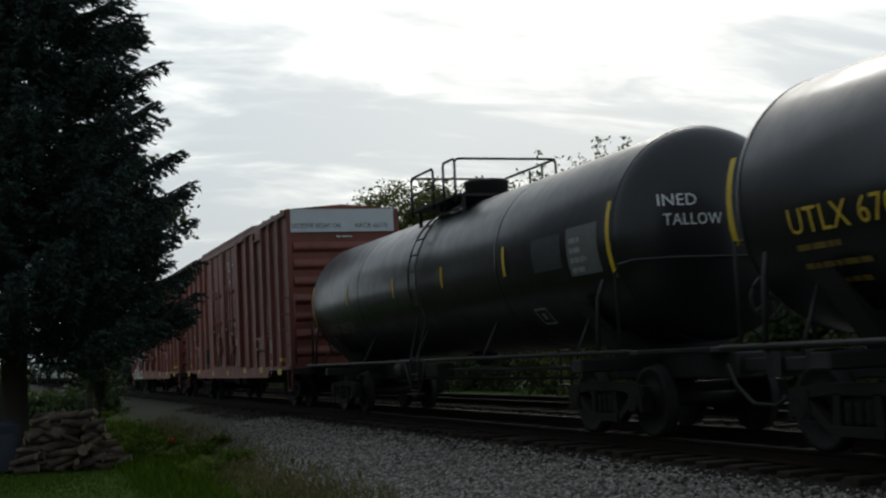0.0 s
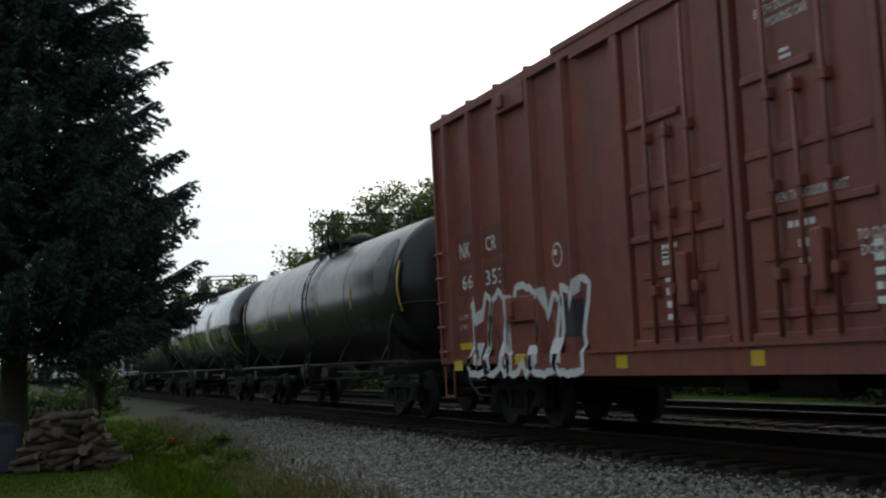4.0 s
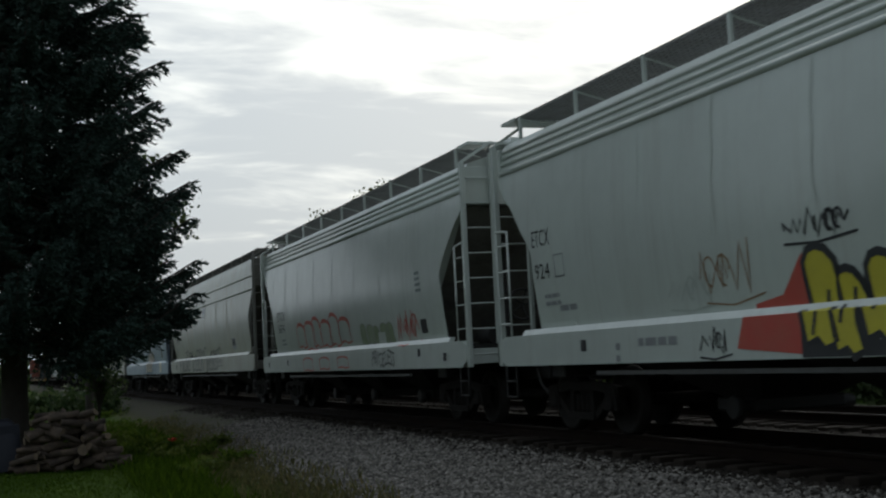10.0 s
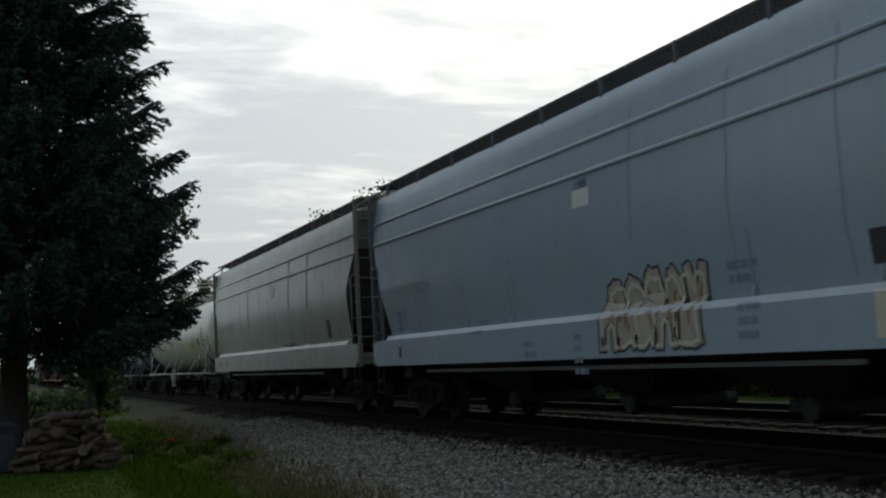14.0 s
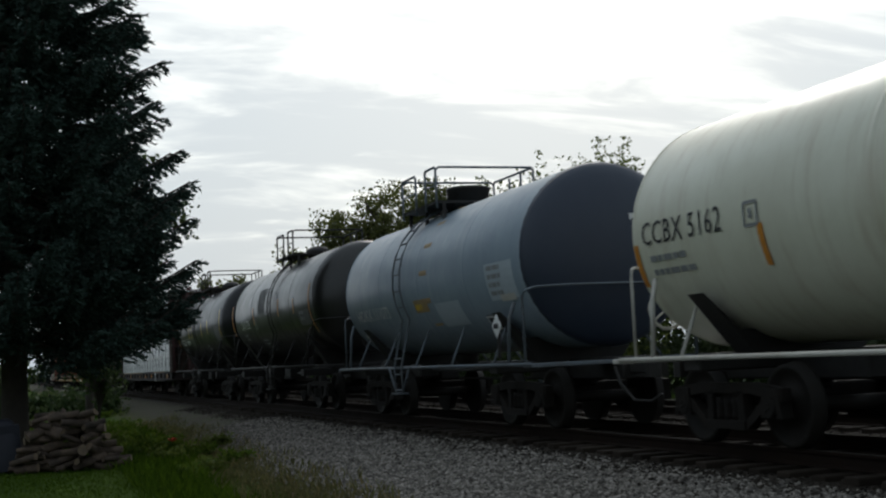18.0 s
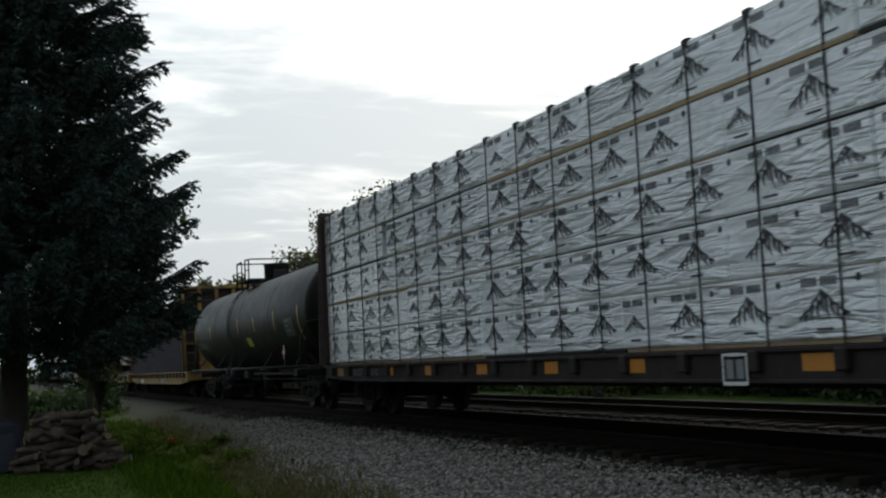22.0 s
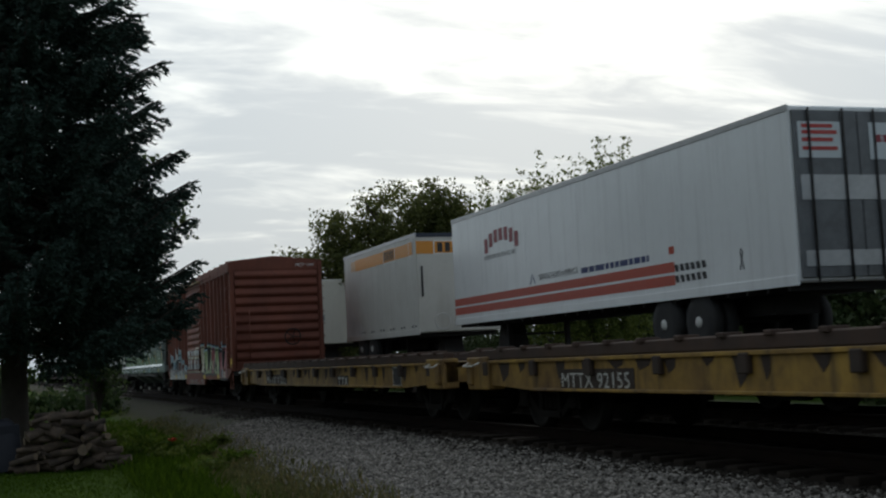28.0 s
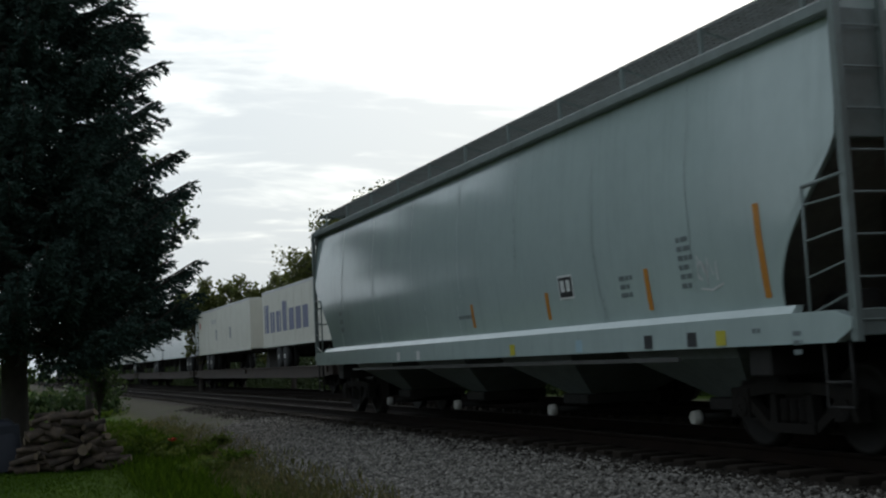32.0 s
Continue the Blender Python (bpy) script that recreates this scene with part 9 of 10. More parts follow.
def graffiti_boxcar():
    wh = M["white_paint"]
    c, b, h, on = boxcar("rusty red boxcar with pastel graffiti along its foot", 192.3, 208.2, M["box_red_rust"], eave=4.65, peak=4.80, white_top=False, style="slide", door=(-1.38, 1.72), posts=(2.6, 3.42, 4.3, 5.21, 5.93, 6.8, 7.56, -1.8, -2.55, -3.35, -4.2, -5.0, -5.75, -6.46, -7.22))
    on(fitted("MQT", 6.7, 6.05, 2.12, 2.36), 6.7, 2.12, wh, "lettering", "white reporting marks")
    on(fitted("1137", 6.65, 6.05, 1.82, 2.04), 6.65, 1.82, wh, "lettering")
    v, f = fitted("MQT 1137", 0, -0.62, 0, 0.12)
    part("lettering", Build().add([(0.68 + u, -h - 0.026, 4.42 + w) for u, w in v], f), wh, c, "white reporting marks")
    def area(pts, paint, lift, name="graffiti", label=""):
        return on(([(-y, z) for y, z in pts], [tuple(range(len(pts)))]), 0, 0, M[paint], name, label, lift)

    def line(pts, width, paint, lift, label=""):
        return on(stroke([(-y, z) for y, z in pts], width), 0, 0, M[paint], "graffiti_outline", label, lift)

    # pale blue piece towards the rear, on a black ground
    area([(7.3, 0.8), (7.34, 1.45), (6.9, 1.52), (6.2, 1.62), (5.6, 1.5), (5.0, 1.72), (4.4, 1.62), (3.4, 1.6), (2.7, 1.5), (2.05, 1.1), (2.1, 0.8)], "spray_black", 0.005, label="black sprayed ground")
    for pts in ([(7.36, 1.62), (7.28, 1.78), (7.14, 1.89), (6.97, 1.93), (6.8, 1.86), (6.62, 1.72), (6.45, 1.58), (6.3, 1.42), (6.7, 1.56), (6.92, 1.38), (7.12, 1.38), (7.28, 1.48)],
                [(6.3, 1.80), (6.14, 1.9), (6.1, 1.5), (6.14, 1.08), (5.86, 1.1), (5.82, 1.5), (6.0, 1.72)],
                [(5.86, 1.55), (5.8, 1.78), (5.66, 1.9), (5.5, 1.78), (5.38, 1.6), (5.36, 1.4), (5.6, 1.5)],
                [(5.3, 1.6), (5.3, 2.0), (5.2, 2.1), (5.14, 1.8), (5.12, 1.2), (5.28, 1.1), (5.36, 1.35)],
                [(5.07, 1.55), (4.98, 1.84), (4.82, 2.0), (4.6, 2.09), (4.38, 2.12), (4.22, 2.0), (4.16, 1.7), (4.08, 1.46), (4.4, 1.56), (4.7, 1.42), (4.9, 1.4)],
                [(4.02, 1.6), (4.02, 2.04), (3.85, 2.14), (3.64, 2.12), (3.52, 1.9), (3.46, 1.4), (3.52, 1.1), (3.8, 1.0), (4.0, 1.2)],
                [(3.36, 1.4), (3.4, 1.58), (2.72, 1.58), (2.6, 1.4), (2.3, 1.2), (2.08, 1.08), (2.5, 1.12), (2.9, 1.22)]):
        area(pts, "spray_cyan", 0.012, label="pale blue sprayed letter")
        line(pts + pts[:1], 0.03, "spray_white", 0.016)
    area([(-y, z) for y, z in disc(-3.86, 1.72, 0.2, 14, 0.55)[0]], "spray_black", 0.018)
    line([(4.6, 1.5), (4.3, 1.75), (4.12, 1.82)], 0.05, "spray_black", 0.018)
    line([(4.75, 1.3), (4.4, 1.55), (4.1, 1.58)], 0.05, "spray_black", 0.018)
    line([(3.3, 1.5), (3.25, 1.28), (3.12, 1.22), (3.0, 1.32)], 0.05, "spray_black", 0.018)
    area([(6.25, 1.8), (6.4, 1.86), (6.3, 1.62), (6.16, 1.66)], "spray_pink", 0.018)
    area([(6.9, 1.45), (6.75, 1.3), (6.72, 1.05), (7.05, 1.1)], "spray_pink", 0.010)
    rg = random.Random(41)
    for k in range(21):
        y, tall, lean, w = 7.1 - k * 0.24, rg.uniform(0.3, 0.62), rg.choice((-1, 1)) * rg.uniform(0.1, 0.3), rg.uniform(0.07, 0.15)
        area([(y + w, 0.8), (y + w * 0.7 - lean * 0.15, 0.8 + tall * 0.5), (y - lean, 0.8 + tall), (y - w * 0.3 - lean * 0.3, 0.8 + tall * 0.45), (y - w, 0.8)], rg.choice(("spray_white", "spray_white", "spray_cyan", "spray_cream")), 0.014, label="white sprayed spike")
    for y, z in ((6.66, 1.3), (5.76, 1.22)):
        on(rect(0, 0.56, 0, 0.33), y, z, M["spray_black"], "stencil_panel", "black stencil panel", 0.021)
        on(bars(6, 0.07, seed=int(y), rows=2), y - 0.06, z + 0.2, M["grey_paint"], "stencil", "", 0.024)
    on(scribble(0.35, 0.28, 3, 11, 0.02), 2.42, 1.45, M["spray_white"], "graffiti", "small white scrawl", 0.012)
    # green and pink piece towards the front
    for k, (paint, pts) in enumerate((("spray_cream", [(-1.60, 1.08), (-1.58, 1.7), (-1.8, 2.06), (-2.38, 2.05), (-2.36, 1.02)]),
                ("spray_green", [(-2.48, 1.0), (-2.46, 1.78), (-2.62, 1.84), (-2.82, 2.04), (-2.98, 1.94), (-3.2, 2.08), (-3.45, 2.0), (-3.72, 1.96), (-3.92, 1.62), (-3.9, 1.02)]),
                ("spray_pink", [(-3.98, 1.0), (-4.0, 1.9), (-4.16, 1.98), (-4.4, 1.9), (-4.62, 1.66), (-4.56, 1.0)]),
                ("spray_green", [(-4.68, 1.0), (-4.74, 1.72), (-4.96, 1.78), (-5.06, 1.9), (-5.3, 1.82), (-5.58, 1.84), (-5.6, 0.98)]),
                ("spray_pink", [(-5.72, 0.84), (-5.74, 1.7), (-5.94, 1.9), (-6.12, 2.06), (-6.4, 1.9), (-6.68, 1.88), (-6.95, 1.66), (-7.12, 1.24), (-7.08, 0.84)]))):
        line(pts + pts[:1], 0.17, "spray_black", 0.006, "black sprayed outline")
        line(pts[1:-1], 0.055, "spray_cyan", 0.019)
        area(pts, paint, 0.011, label="pastel sprayed letter")
        line([(y * 0.94 + pts[0][0] * 0.03 + pts[-1][0] * 0.03, z - 0.09) for y, z in pts[1:-1]], 0.045, "spray_black", 0.017)
    for paint, pts in (("spray_black", [(-1.62, 1.15), (-1.66, 1.7), (-1.82, 1.88), (-1.82, 1.3), (-1.72, 1.12)]),
                       ("rust_dark", [(-1.66, 1.4), (-1.74, 1.66), (-1.8, 1.4)]),
                       ("spray_black", [(-2.5, 1.42), (-2.74, 1.3), (-2.86, 1.02), (-2.5, 1.06)]),
                       ("spray_black", [(-3.12, 1.72), (-3.02, 1.5), (-3.24, 1.08), (-3.34, 1.1), (-3.2, 1.5)]),
                       ("spray_black", [(-3.34, 1.96), (-3.5, 1.9), (-3.62, 1.05), (-3.44, 1.02)]),
                       ("spray_yellow", [(-3.42, 1.7), (-3.5, 1.66), (-3.58, 1.08), (-3.48, 1.06)]),
                       ("spray_black", [(-4.02, 1.5), (-4.12, 1.9), (-4.18, 1.5), (-4.1, 1.0), (-4.0, 1.0)]),
                       ("spray_cream", [(-4.2, 1.3), (-4.34, 1.62), (-4.42, 1.28), (-4.32, 1.06)]),
                       ("spray_black", [(-4.5, 1.7), (-4.72, 1.5), (-4.62, 1.0), (-4.5, 1.02)]),
                       ("spray_green", [(-4.78, 1.06), (-4.8, 1.56), (-4.92, 1.5), (-4.9, 1.02)]),
                       ("spray_black", [(-5.0, 1.5), (-5.06, 1.28), (-5.26, 1.3), (-5.24, 1.05), (-5.02, 1.05)]),
                       ("spray_black", [(-5.56, 1.84), (-5.86, 1.8), (-5.8, 1.3), (-5.9, 1.14), (-5.62, 1.0)]),
                       ("stripe_red", [(-5.88, 1.5), (-6.02, 1.76), (-6.34, 1.72), (-6.36, 1.38), (-6.1, 1.5)]),
                       ("spray_black", [(-6.4, 1.84), (-6.62, 1.7), (-6.52, 1.2), (-6.42, 1.3)]),
                       ("box_red_rust", [(-6.56, 1.6), (-6.98, 1.24), (-6.98, 1.1), (-6.6, 0.98), (-6.54, 1.2)]),
                       ("spray_cyan", [(-6.3, 1.2), (-6.42, 1.08), (-6.36, 0.86), (-6.22, 0.86)]),
                       ("spray_cream", [(-6.56, 0.86), (-6.66, 1.02), (-6.9, 1.1), (-6.78, 0.84)]),
                       ("spray_black", [(-6.1, 1.14), (-6.26, 1.1), (-6.1, 0.86), (-6.0, 0.86)])):
        area(pts, paint, 0.0215)
    for y, z, up in ((-2.84, 1.98, 0.16), (-3.2, 2.0, 0.2), (-4.02, 1.9, 0.3), (-4.72, 1.7, 0.3), (-5.58, 1.78, 0.3), (-6.02, 1.94, 0.3), (-6.1, 2.0, 0.2), (-6.42, 1.88, 0.28)):
        area([(y + 0.05, z), (y, z + up), (y - 0.05, z)], "spray_cyan", 0.0225, label="pale blue sprayed spike")
    # door panel of black and white blocks with cream strips
    area([(1.74, 1.03), (1.74, 1.97), (-1.26, 1.97), (-1.26, 1.03)], "spray_black", 0.004, label="black sprayed panel with white blocks")
    for z0, z1, paint, cells in ((1.93, 1.99, "spray_cream", ((1.74, -1.26),)),
                                 (1.76, 1.89, "spray_white", ((1.68, 1.0), (0.78, 0.42), (0.3, 0.08), (-0.04, -0.76), (-0.9, -1.22))),
                                 (1.70, 1.74, "spray_white", ((1.7, 1.1), (0.8, 0.14), (-0.02, -0.74), (-0.92, -1.22))),
                                 (1.56, 1.66, "spray_cream", ((1.72, 1.28), (1.2, 0.96), (0.74, 0.1), (-0.1, -0.74), (-0.9, -1.24))),
                                 (1.18, 1.52, "spray_white", ((1.42, 1.22), (0.9, 0.58), (-0.04, -0.34), (-0.42, -0.48), (-0.56, -0.62), (-0.84, -0.92))),
                                 (1.05, 1.15, "spray_cream", ((1.72, 1.3), (1.2, 0.86), (0.76, 0.06), (-0.06, -0.66), (-0.78, -1.24)))):
        for a, e in cells:
            area([(a, z0), (a - 0.01, z1), (e, z1 + 0.01), (e + 0.012, z0)], paint, 0.009, label="white or cream sprayed block")
    area([(1.72, 1.2), (1.72, 1.5), (1.5, 1.34)], "spray_black", 0.012)
    area([(-1.0, 1.2), (-0.94, 1.36), (-1.04, 1.5), (-1.2, 1.46), (-1.24, 1.28), (-1.14, 1.18)], "grey_paint", 0.012)
    for k in range(12):
        y, z, w = rg.uniform(-1.2, 1.6), rg.choice((1.04, 1.16, 1.54, 1.68)), rg.uniform(0.06, 0.2)
        area([(y, z), (y - 0.2 * w, z + rg.uniform(0.05, 0.12)), (y - w, z + rg.uniform(0.02, 0.1)), (y - w * 1.1, z)], "rust_dark", 0.0135, "rust_patch")
    on(scribble(2.6, 0.17, 15, 85, 0.032), 1.5, 0.65, M["grey_paint"], "graffiti", "faded white scrawl", 0.013)
    on(scribble(0.6, 0.15, 4, 86, 0.03), -1.5, 0.67, M["grey_paint"], "graffiti", "faded white scrawl", 0.013)
    for y, z in ((5.45, 0.83), (2.54, 0.83), (-2.2, 0.82), (-5.26, 0.83), (-7.46, 1.21)):
        on(rect(0, 0.38 if z > 1 else 0.44, 0, 0.26 if z > 1 else 0.14), y, z, M["yellow_mark"], "reflective_strip", "yellow reflective patch", 0.025)
    on(rect(0, 0.4, 0, 0.28), -5.12, 1.44, M["black_paint"], "stencil_panel", "black stencil panel", 0.026)
    on(outlines([[(0.04, 0.04), (0.36, 0.04), (0.36, 0.24), (0.04, 0.24)]], 0.03), -5.12, 1.44, wh, "stencil", "", 0.029)
    part("door_hood", Build().tube([(-1.6, 1.95, 4.40), (-1.64, 1.85, 4.42), (-1.64, -1.75, 4.42), (-1.6, -1.85, 4.40)], 0.035, 8), M["spray_tan"], c, "pale weathered door hood")
    for y in (1.2, 0.4, -0.5, -1.3):
        part("hood_bracket", Build().box(-1.63, -1.49, y - 0.03, y + 0.03, 4.40, 4.5), M["box_red_rust"], c)
    on(disc(0, 0, 0.09, 14), 2.1, 3.05, wh, "stencil_disc")


def far_train():
    nv = M["logo_navy"]

    def mark(car, W, vf, y, z, material, name="logo_shape", label="", lift=0.0):
        part(name, on_flat(vf, -W, y, z, -1, 0.006 + lift), material, car, label)

    # white trailer, navy lettering shapes and discs
    a, r = 137.6, 153.35
    m = (a + r) / 2
    c, h, W = trailer("white semi-trailer with navy lettering shapes and discs", a, r, M["trailer_white"], lead_wheels=False, axle_in=3.4, posts=12, posts_mat=M["trailer_white"], post_out=0.004)
    for i in range(8):
        u = i * 0.41
        mark(c, W, ([(u, 0), (u + 0.16, 0), (u + 0.30, 0.56), (u + 0.12, 0.56)], [(0, 1, 2, 3)]), 148.95 - m, 3.72, nv, "logo_shape", "navy lettering shapes")
    for i in range(11):
        u = i * 0.31
        if i == 8:
            continue
        mark(c, W, rect(u, u + 0.2, 0.0, 0.36 if i % 4 else 0.46), 145.5 - m, 3.72, nv)
    mark(c, W, rect(0, 6.85, 0, 0.05), 148.98 - m, 3.62, nv)
    for y, q in ((148.25, 0.29), (147.6, 0.29), (143.41, 0.32), (142.75, 0.32)):
        mark(c, W, disc(0, 0, q, 26), y - m, 3.2, nv, "logo_disc", "navy disc")
    mark(c, W, fitted("53'", 0, -0.42, 0, 0.24), 145.67 - m, 2.38, nv, "lettering", "navy numerals")
    mark(c, W, bars(17, 0.13, seed=2), 153.0 - m, 2.4, M["grey_paint"], "stencil")
    # blue trailer with pale posts
    a, r = 155.45, 171.2
    m = (a + r) / 2
    c, h, W = trailer("blue semi-trailer with pale side posts", a, r, M["trailer_blue"], posts=13, posts_mat=M["post_beige"], post_out=0.02, lead_wheels=False, axle_in=3.15)
    mark(c, W, rect(0, 1.6, 0, 0.26), 158.7 - m, 4.02, M["logo_navy"])
    mark(c, W, rect(0.05, 1.5, 0.05, 0.21), 158.7 - m, 4.02, M["stripe_orange"], lift=0.004)
    mark(c, W, ([(0, 0), (0.45, 0.32), (0, 0.64)], [(0, 1, 2)]), 157.25 - m, 3.84, M["logo_navy"], lift=0.006)
    mark(c, W, rect(0, 0.6, 0, 0.42), 156.5 - m, 3.45, M["panel_white"], "panel", lift=0.03)
    mark(c, W, bars(5, 0.08, seed=4, rows=3), 156.45 - m, 3.75, M["grey_paint"], "stencil", lift=0.034)
    part("panel", Build().box(-0.1, 0.4, -h - 0.008, -h - 0.003, 3.4, 3.85), M["panel_white"], c)
    for k in range(8):
        mark(c, W, rect(0, 0.3, 0, 0.06), 170.6 - m - k * 1.9, 2.1, M["diamond_red"] if k % 2 else M["white_paint"], "reflective_strip", lift=0.012)
    # white refrigerated trailer, red stripes, doors leading
    a, r = 175.4, 191.05
    m = (a + r) / 2
    c, h, W = trailer("white refrigerated semi-trailer with red stripes and steel doors", a, r, M["trailer_white"], doors_front=True, door_mat=M["door_steel_dark"], top=4.87, axle_in=3.1, posts=11, posts_mat=M["trailer_white"], post_out=0.004)
    for z in (2.28, 2.52):
        mark(c, W, rect(0, 11.85, 0, 0.19), 191.02 - m, z, M["stripe_red"], "stripe", "red stripe")
    for k in range(2):
        for i in range(6):
            u = i * 0.19
            mark(c, W, ([(u + 0.06, 0), (u + 0.19, 0), (u + 0.15, 0.13), (u + 0.02, 0.13)], [(0, 1, 2, 3)]), 179.2 - m, 2.32 + 0.2 * k, M["black_paint"])
    for i in range(7):
        u = i * 0.33
        k = (i - 3) / 3
        z = 3.98 - 0.24 * k * k
        mark(c, W, rect(u, u + 0.24, 0, 0.36 - 0.06 * (1 - abs(k))), 188.65 - m, z, M["logo_red"], "logo_shape", "dark red lettering shapes")
    mark(c, W, fitted("REFRIGERATED SERVICE, INC.", 188.65, 186.6, 0, 0.12), 188.65 - m, 3.56, M["black_paint"], "lettering", "black stencilled words")
    mark(c, W, fitted("SERVING NORTH AMERICA", 185.35, 183.25, 0, 0.14), 185.35 - m, 2.82, M["black_paint"], "lettering", "black stencilled words")
    mark(c, W, bars(30, 0.15, seed=7), 183.1 - m, 2.80, nv, "stencil")
    mark(c, W, stroke([(0, 0), (0.14, 0.22), (0.28, 0.0)], 0.05), 185.85 - m, 2.76, nv)
    mark(c, W, rect(0, 0.2, 0, 0.14), 179.35 - m, 2.86, M["stripe_red"])
    mark(c, W, stroke([(0, 0), (0.1, 0.3), (0.06, 0.36), (0.02, 0.3), (0.12, 0)], 0.03), 177.0 - m, 2.38, M["black_paint"])
    for (x0, x1, z0, z1, mt) in ((-1.15, -0.35, 4.02, 4.6, "panel_white"), (0.2, 1.15, 4.0, 4.6, "panel_white"), (-1.15, 1.15, 3.35, 3.75, "door_steel"), (-1.15, 1.15, 2.3, 2.55, "door_steel")):
        part("door_panel", Build().box(x0, x1, -h - 0.06, -h - 0.052, z0, z1), M[mt], c)
    for i in range(5):
        part("logo_shape", Build().box(0.32 + i * 0.15, 0.43 + i * 0.15, -h - 0.066, -h - 0.061, 4.28, 4.40), M["logo_red"], c)
    for i, z in enumerate((4.5, 4.4, 4.28, 4.14)):
        part("stencil", Build().box(-1.08, -0.42 if i % 2 else -0.5, -h - 0.066, -h - 0.061, z, z + 0.06), M["diamond_red"], c)
    # short trailer with an orange band that fades to the rear
    a, r = 194.2, 202.4
    m = (a + r) / 2
    c, h, W = trailer("short white pup trailer with orange band and soot stain", a, r, M["pup_skin"], bottom=1.92, top=4.88, posts=7, post_out=0.003, posts_mat=M["pup_skin"], lead_wheels=False, axle_in=1.8)
    mark(c, W, rect(0, 6.4, 0, 0.38), 200.9 - m, 4.26, M["stripe_orange"], "stripe", "orange band")
    mark(c, W, rect(0, 0.55, 0.02, 0.36), 201.45 - m, 4.26, M["band_pale"], "stripe", "faded end of the orange band")
    for y, w in ((197.55, 1.3), (194.9, 0.4)):
        mark(c, W, rect(0, w, -0.02, 0.46), y - m, 4.24, M["white_paint"], lift=0.004)
        mark(c, W, rect(0.04, w - 0.04, 0.02, 0.42), y - m, 4.24, M["stripe_orange"], lift=0.006)
    for i in range(6):
        mark(c, W, rect(0.12 + i * 0.18, 0.24 + i * 0.18, 0.07, 0.37), 197.55 - m, 4.24, M["black_paint"], lift=0.009)
    y = -h - 0.006
    part("stripe", Build().box(-W, W, y - 0.004, y, 4.26, 4.64), M["stripe_orange"], c)
    part("logo_shape", Build().box(-0.75, 0.85, y - 0.008, y - 0.005, 4.24, 4.66), M["white_paint"], c)
    part("logo_shape", Build().box(-0.71, 0.81, y - 0.012, y - 0.009, 4.28, 4.62), M["stripe_orange"], c)
    for i in range(6):
        part("logo_shape", Build().box(-0.62 + i * 0.24, -0.46 + i * 0.24, y - 0.016, y - 0.013, 4.31, 4.59), M["black_paint"], c)
    part("stencil", Build().box(-0.1, 0.45, y - 0.006, y - 0.003, 3.85, 3.97), M["black_paint"], c)
    part("nose_vent", Build().box(-W + 0.12, -W + 0.18, y - 0.02, y, 3.0, 3.9), M["black_paint"], c)
    part("nose_band", Build().box(-W + 0.02, W - 0.02, y - 0.012, y, 4.76, 4.88), M["navy"], c)
    for i in range(2):
        part("stain_ring", Build().tube([(-0.55 + 0.55 * i + 0.24 * math.cos(k * math.pi / 10), y - 0.002, 2.25 + 0.24 * math.sin(k * math.pi / 10)) for k in range(20)], 0.012, 6, True), M["soot"], c)
    part("hose_box", Build().box(0.35, 0.6, y - 0.05, y, 2.2, 2.36), M["black_paint"], c)
    for k in range(9):
        mark(c, W, ([(0.24 * k, 0), (0.24 * k + 0.24, 0), (0.24 * k + 0.2, 1.25 - 0.11 * k), (0.24 * k + 0.06, 1.38 - 0.13 * k)], [(0, 1, 2, 3)]), 202.3 - m, 1.95, M["soot"], "soot_stain", "grey soot streak")
    for k in range(6):
        for q in (0, 0.28):
            mark(c, W, rect(q, q + 0.17, 0, 0.05), 200.4 - m - k * 1.1, 2.1, M["black_paint"], "vent_slot")
    # cream and white trailers that follow
    y = 209.4
    for i, (L, skin) in enumerate(((8.3, "trailer_cream"), (14.6, "trailer_white"), (8.3, "trailer_cream"), (8.3, "trailer_white"))):
        c, h, W = trailer("plain pale road trailer with worn side panels", y, y + L, M[skin], bottom=1.95, top=4.6, posts=6, posts_mat=M[skin], lead_wheels=False, axle_in=1.8)
        if i == 0:
            mark(c, W, rect(0, 8.2, 0, 0.03), h, 4.0, M["grey_paint"], "panel_seam")
            part("panel", Build().box(-1.15, -0.3, -h - 0.01, -h - 0.004, 2.9, 3.15), M["grey_paint"], c)
        mark(c, W, bars(8, 0.16, seed=i + 20), h - 1.0, 3.6, M["grey_paint"], "stencil")
        y += L + 1.5
    a, r = 256.0, 269.2
    m = (a + r) / 2
    c, h, W = trailer("cream trailer with large dark blue lettering shapes", a, r, M["trailer_cream"], top=4.55, posts=9, posts_mat=M["trailer_cream"], lead_wheels=False)
    for i in range(7):
        mark(c, W, rect(0, 0.95, 0, 1.28 if i in (0, 3) else 0.92), 268.75 - m - i * 1.28, 2.65, nv, "logo_shape", "dark blue lettering shapes")
    a, r = 272.3, 289.0
    m = (a + r) / 2
    c, h, W = trailer("cream trailer with two small dark placards", a, r, M["trailer_cream"], top=4.55, posts=11, posts_mat=M["trailer_cream"], lead_wheels=False)
    for y in (282.6, 278.2):
        mark(c, W, rect(0, 0.55, 0, 0.6), y - m, 2.75, M["grey_paint"], "panel", "small dark placard")
    mark(c, W, rect(0, 0.5, 0, 0.35), 288.4 - m, 3.6, M["diamond_red"], "panel", "small red placard")
    mark(c, W, bars(9, 0.3, seed=9), 284.0 - m, 3.7, M["faint_white"], "stencil")
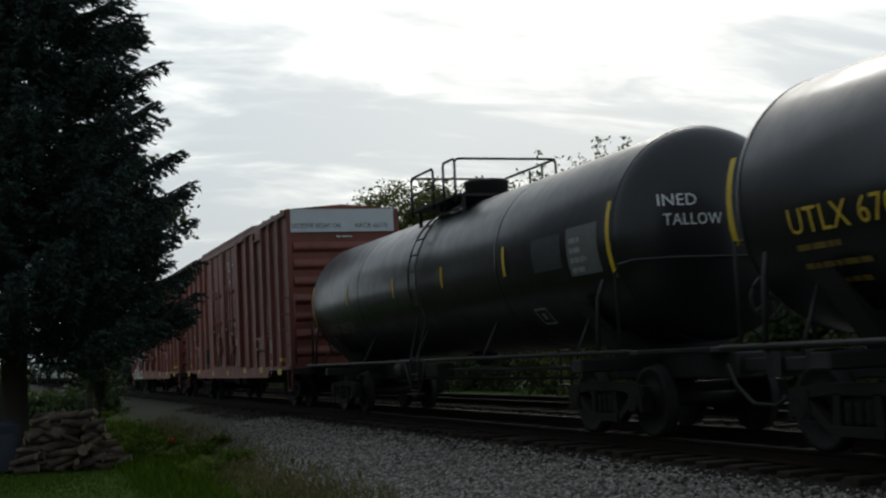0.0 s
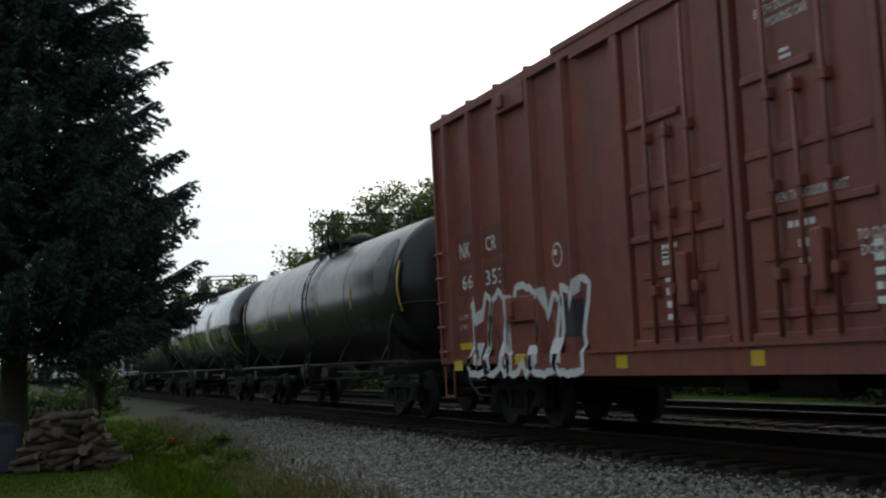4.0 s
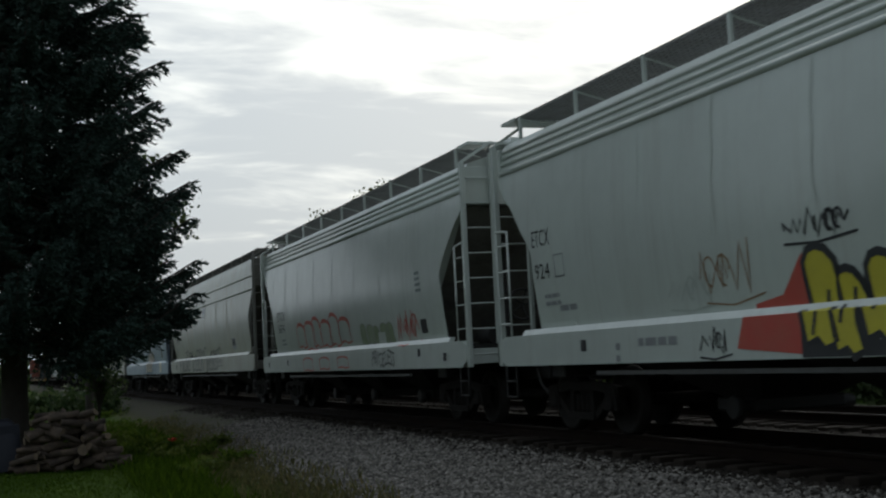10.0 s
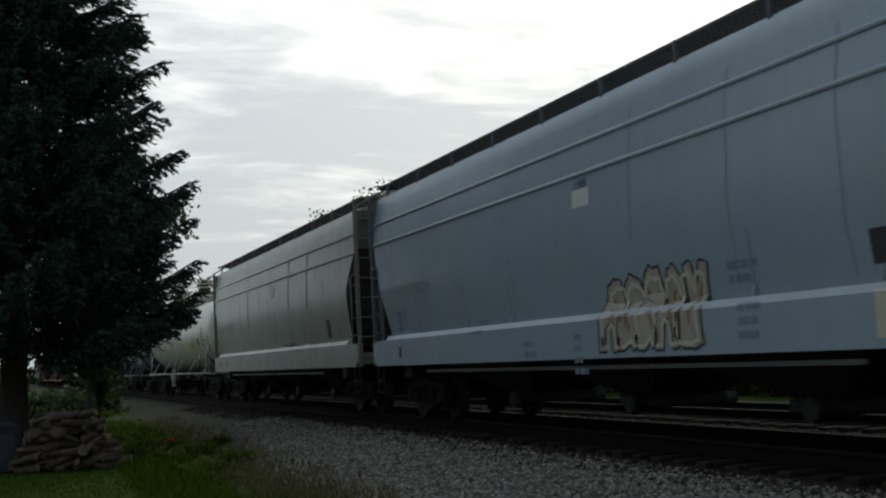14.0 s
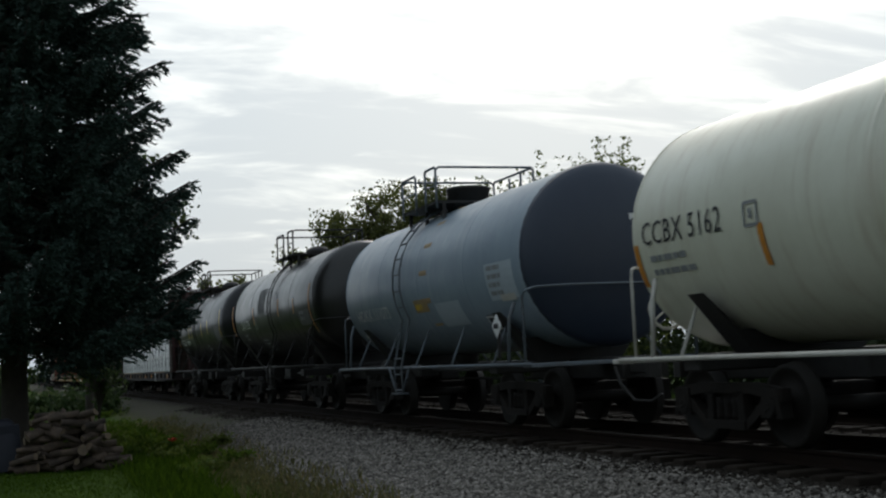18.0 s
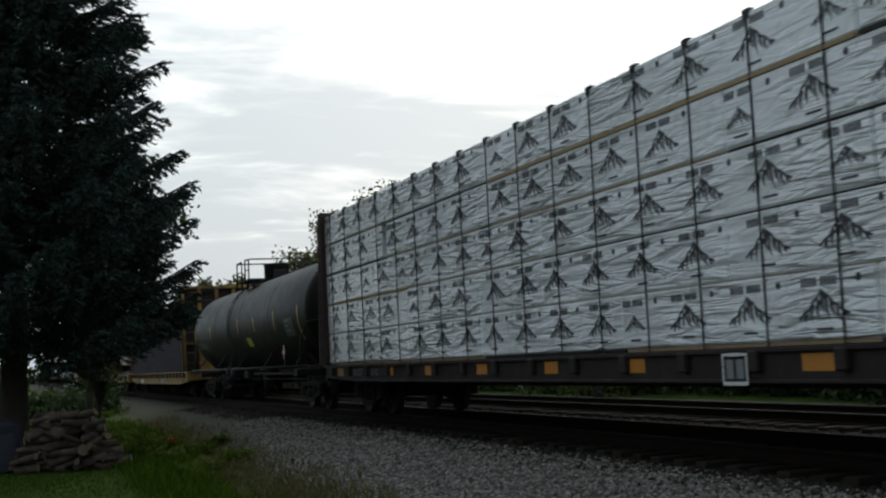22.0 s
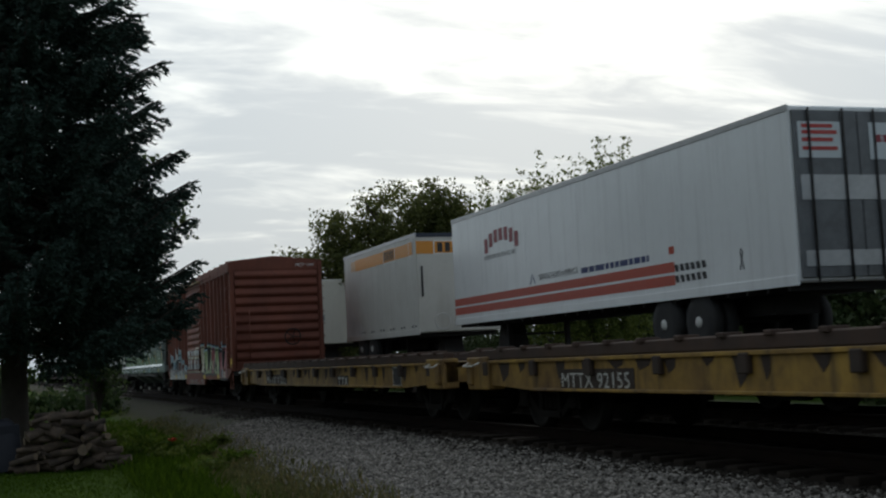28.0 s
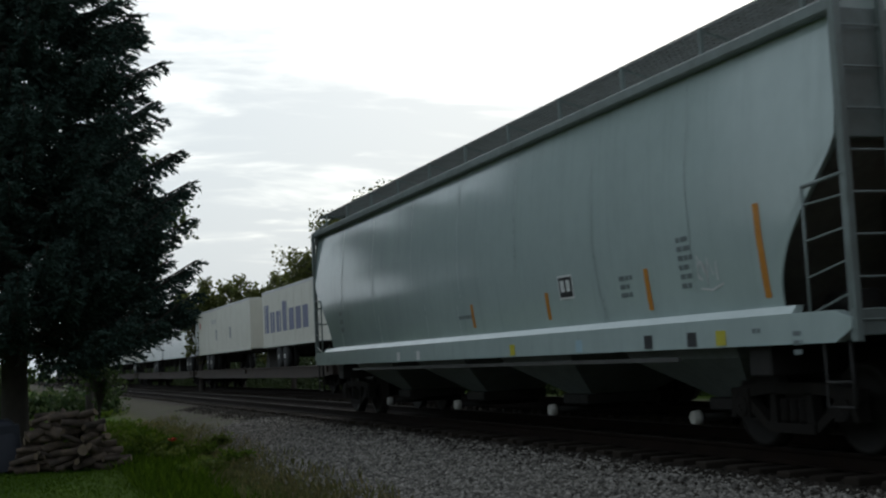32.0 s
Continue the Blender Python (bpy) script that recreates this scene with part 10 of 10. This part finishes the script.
    trailer("white road trailer with dull alloy rails", 289.9, 306.0, M["trailer_white"], top=4.5, posts=10, posts_mat=M["trailer_white"])
    trailer("white road trailer with dull alloy rails", 307.5, 322.0, M["trailer_white"], top=4.5, posts=10, posts_mat=M["trailer_white"])
    y = 355.5
    for i, L in enumerate((14.6, 8.3, 8.3, 14.6, 14.6, 8.3, 14.6, 14.6, 14.6)):
        trailer("pale road trailer far back in the train", y, y + L, M[("trailer_white", "trailer_cream")[i % 2]], top=4.5, lead_wheels=bool(i % 2))
        y += L + 1.5
    trailer("cream road trailer far back in the train", 323.5, 338.0, M["trailer_cream"], top=4.5)
    trailer("white road trailer far back in the train", 339.5, 354.0, M["trailer_white"], top=4.5)
    for a, r in ((136.8, 172.0), (174.2, 203.0), (203.6, 231.0), (231.6, 255.0), (255.6, 289.4), (290.0, 322.5), (323.1, 354.5), (355.1, 389.0), (389.6, 421.0), (421.6, 447.0), (447.6, 481.0)):
        flat_car("low dark flat car carrying road trailers", a, r, M["rust_dark"], train=2, pockets=3, group="trailer flats", deck=M["rust_dark"])


lead_tanks()
two_boxcars()
later_tanks()
hoppers()
mixed_tanks()
lumber_car()
flats()
graffiti_boxcar()
last_hopper()
far_train()


# ---- what moves ----
SPEED, SLOWING, FAR_GAIN = 12.732, -0.0138, 0.65


def travelled(t, train):
    u = t - 16.0
    return SPEED * u + SLOWING * u * u + (FAR_GAIN * u if train == 2 else 0.0)


def motions():
    times = [2.0 * i for i in range(17)]
    for car, y16, x, train, z in TRAINS:
        walk(car, [(t, pose(x, y16 - travelled(t, train), z)) for t in times])
    # wheels roll: two wheelsets are keyed, the others take over their keys
    turn = {}
    for w, off in WHEELSETS:
        if off not in turn:
            rows = []
            for i in range(32 * FPS + 1):
                t = i / FPS
                rows.append((t, pose(0, off, 0.457, math.degrees(travelled(t, 1) / 0.457))))
            walk(w, rows)
            turn[off] = w
        else:
            src = turn[off].animation_data
            w.rotation_mode = "QUATERNION"
            ad = w.animation_data_create()
            ad.action = src.action
            ad.action_slot = src.action_slot


motions()
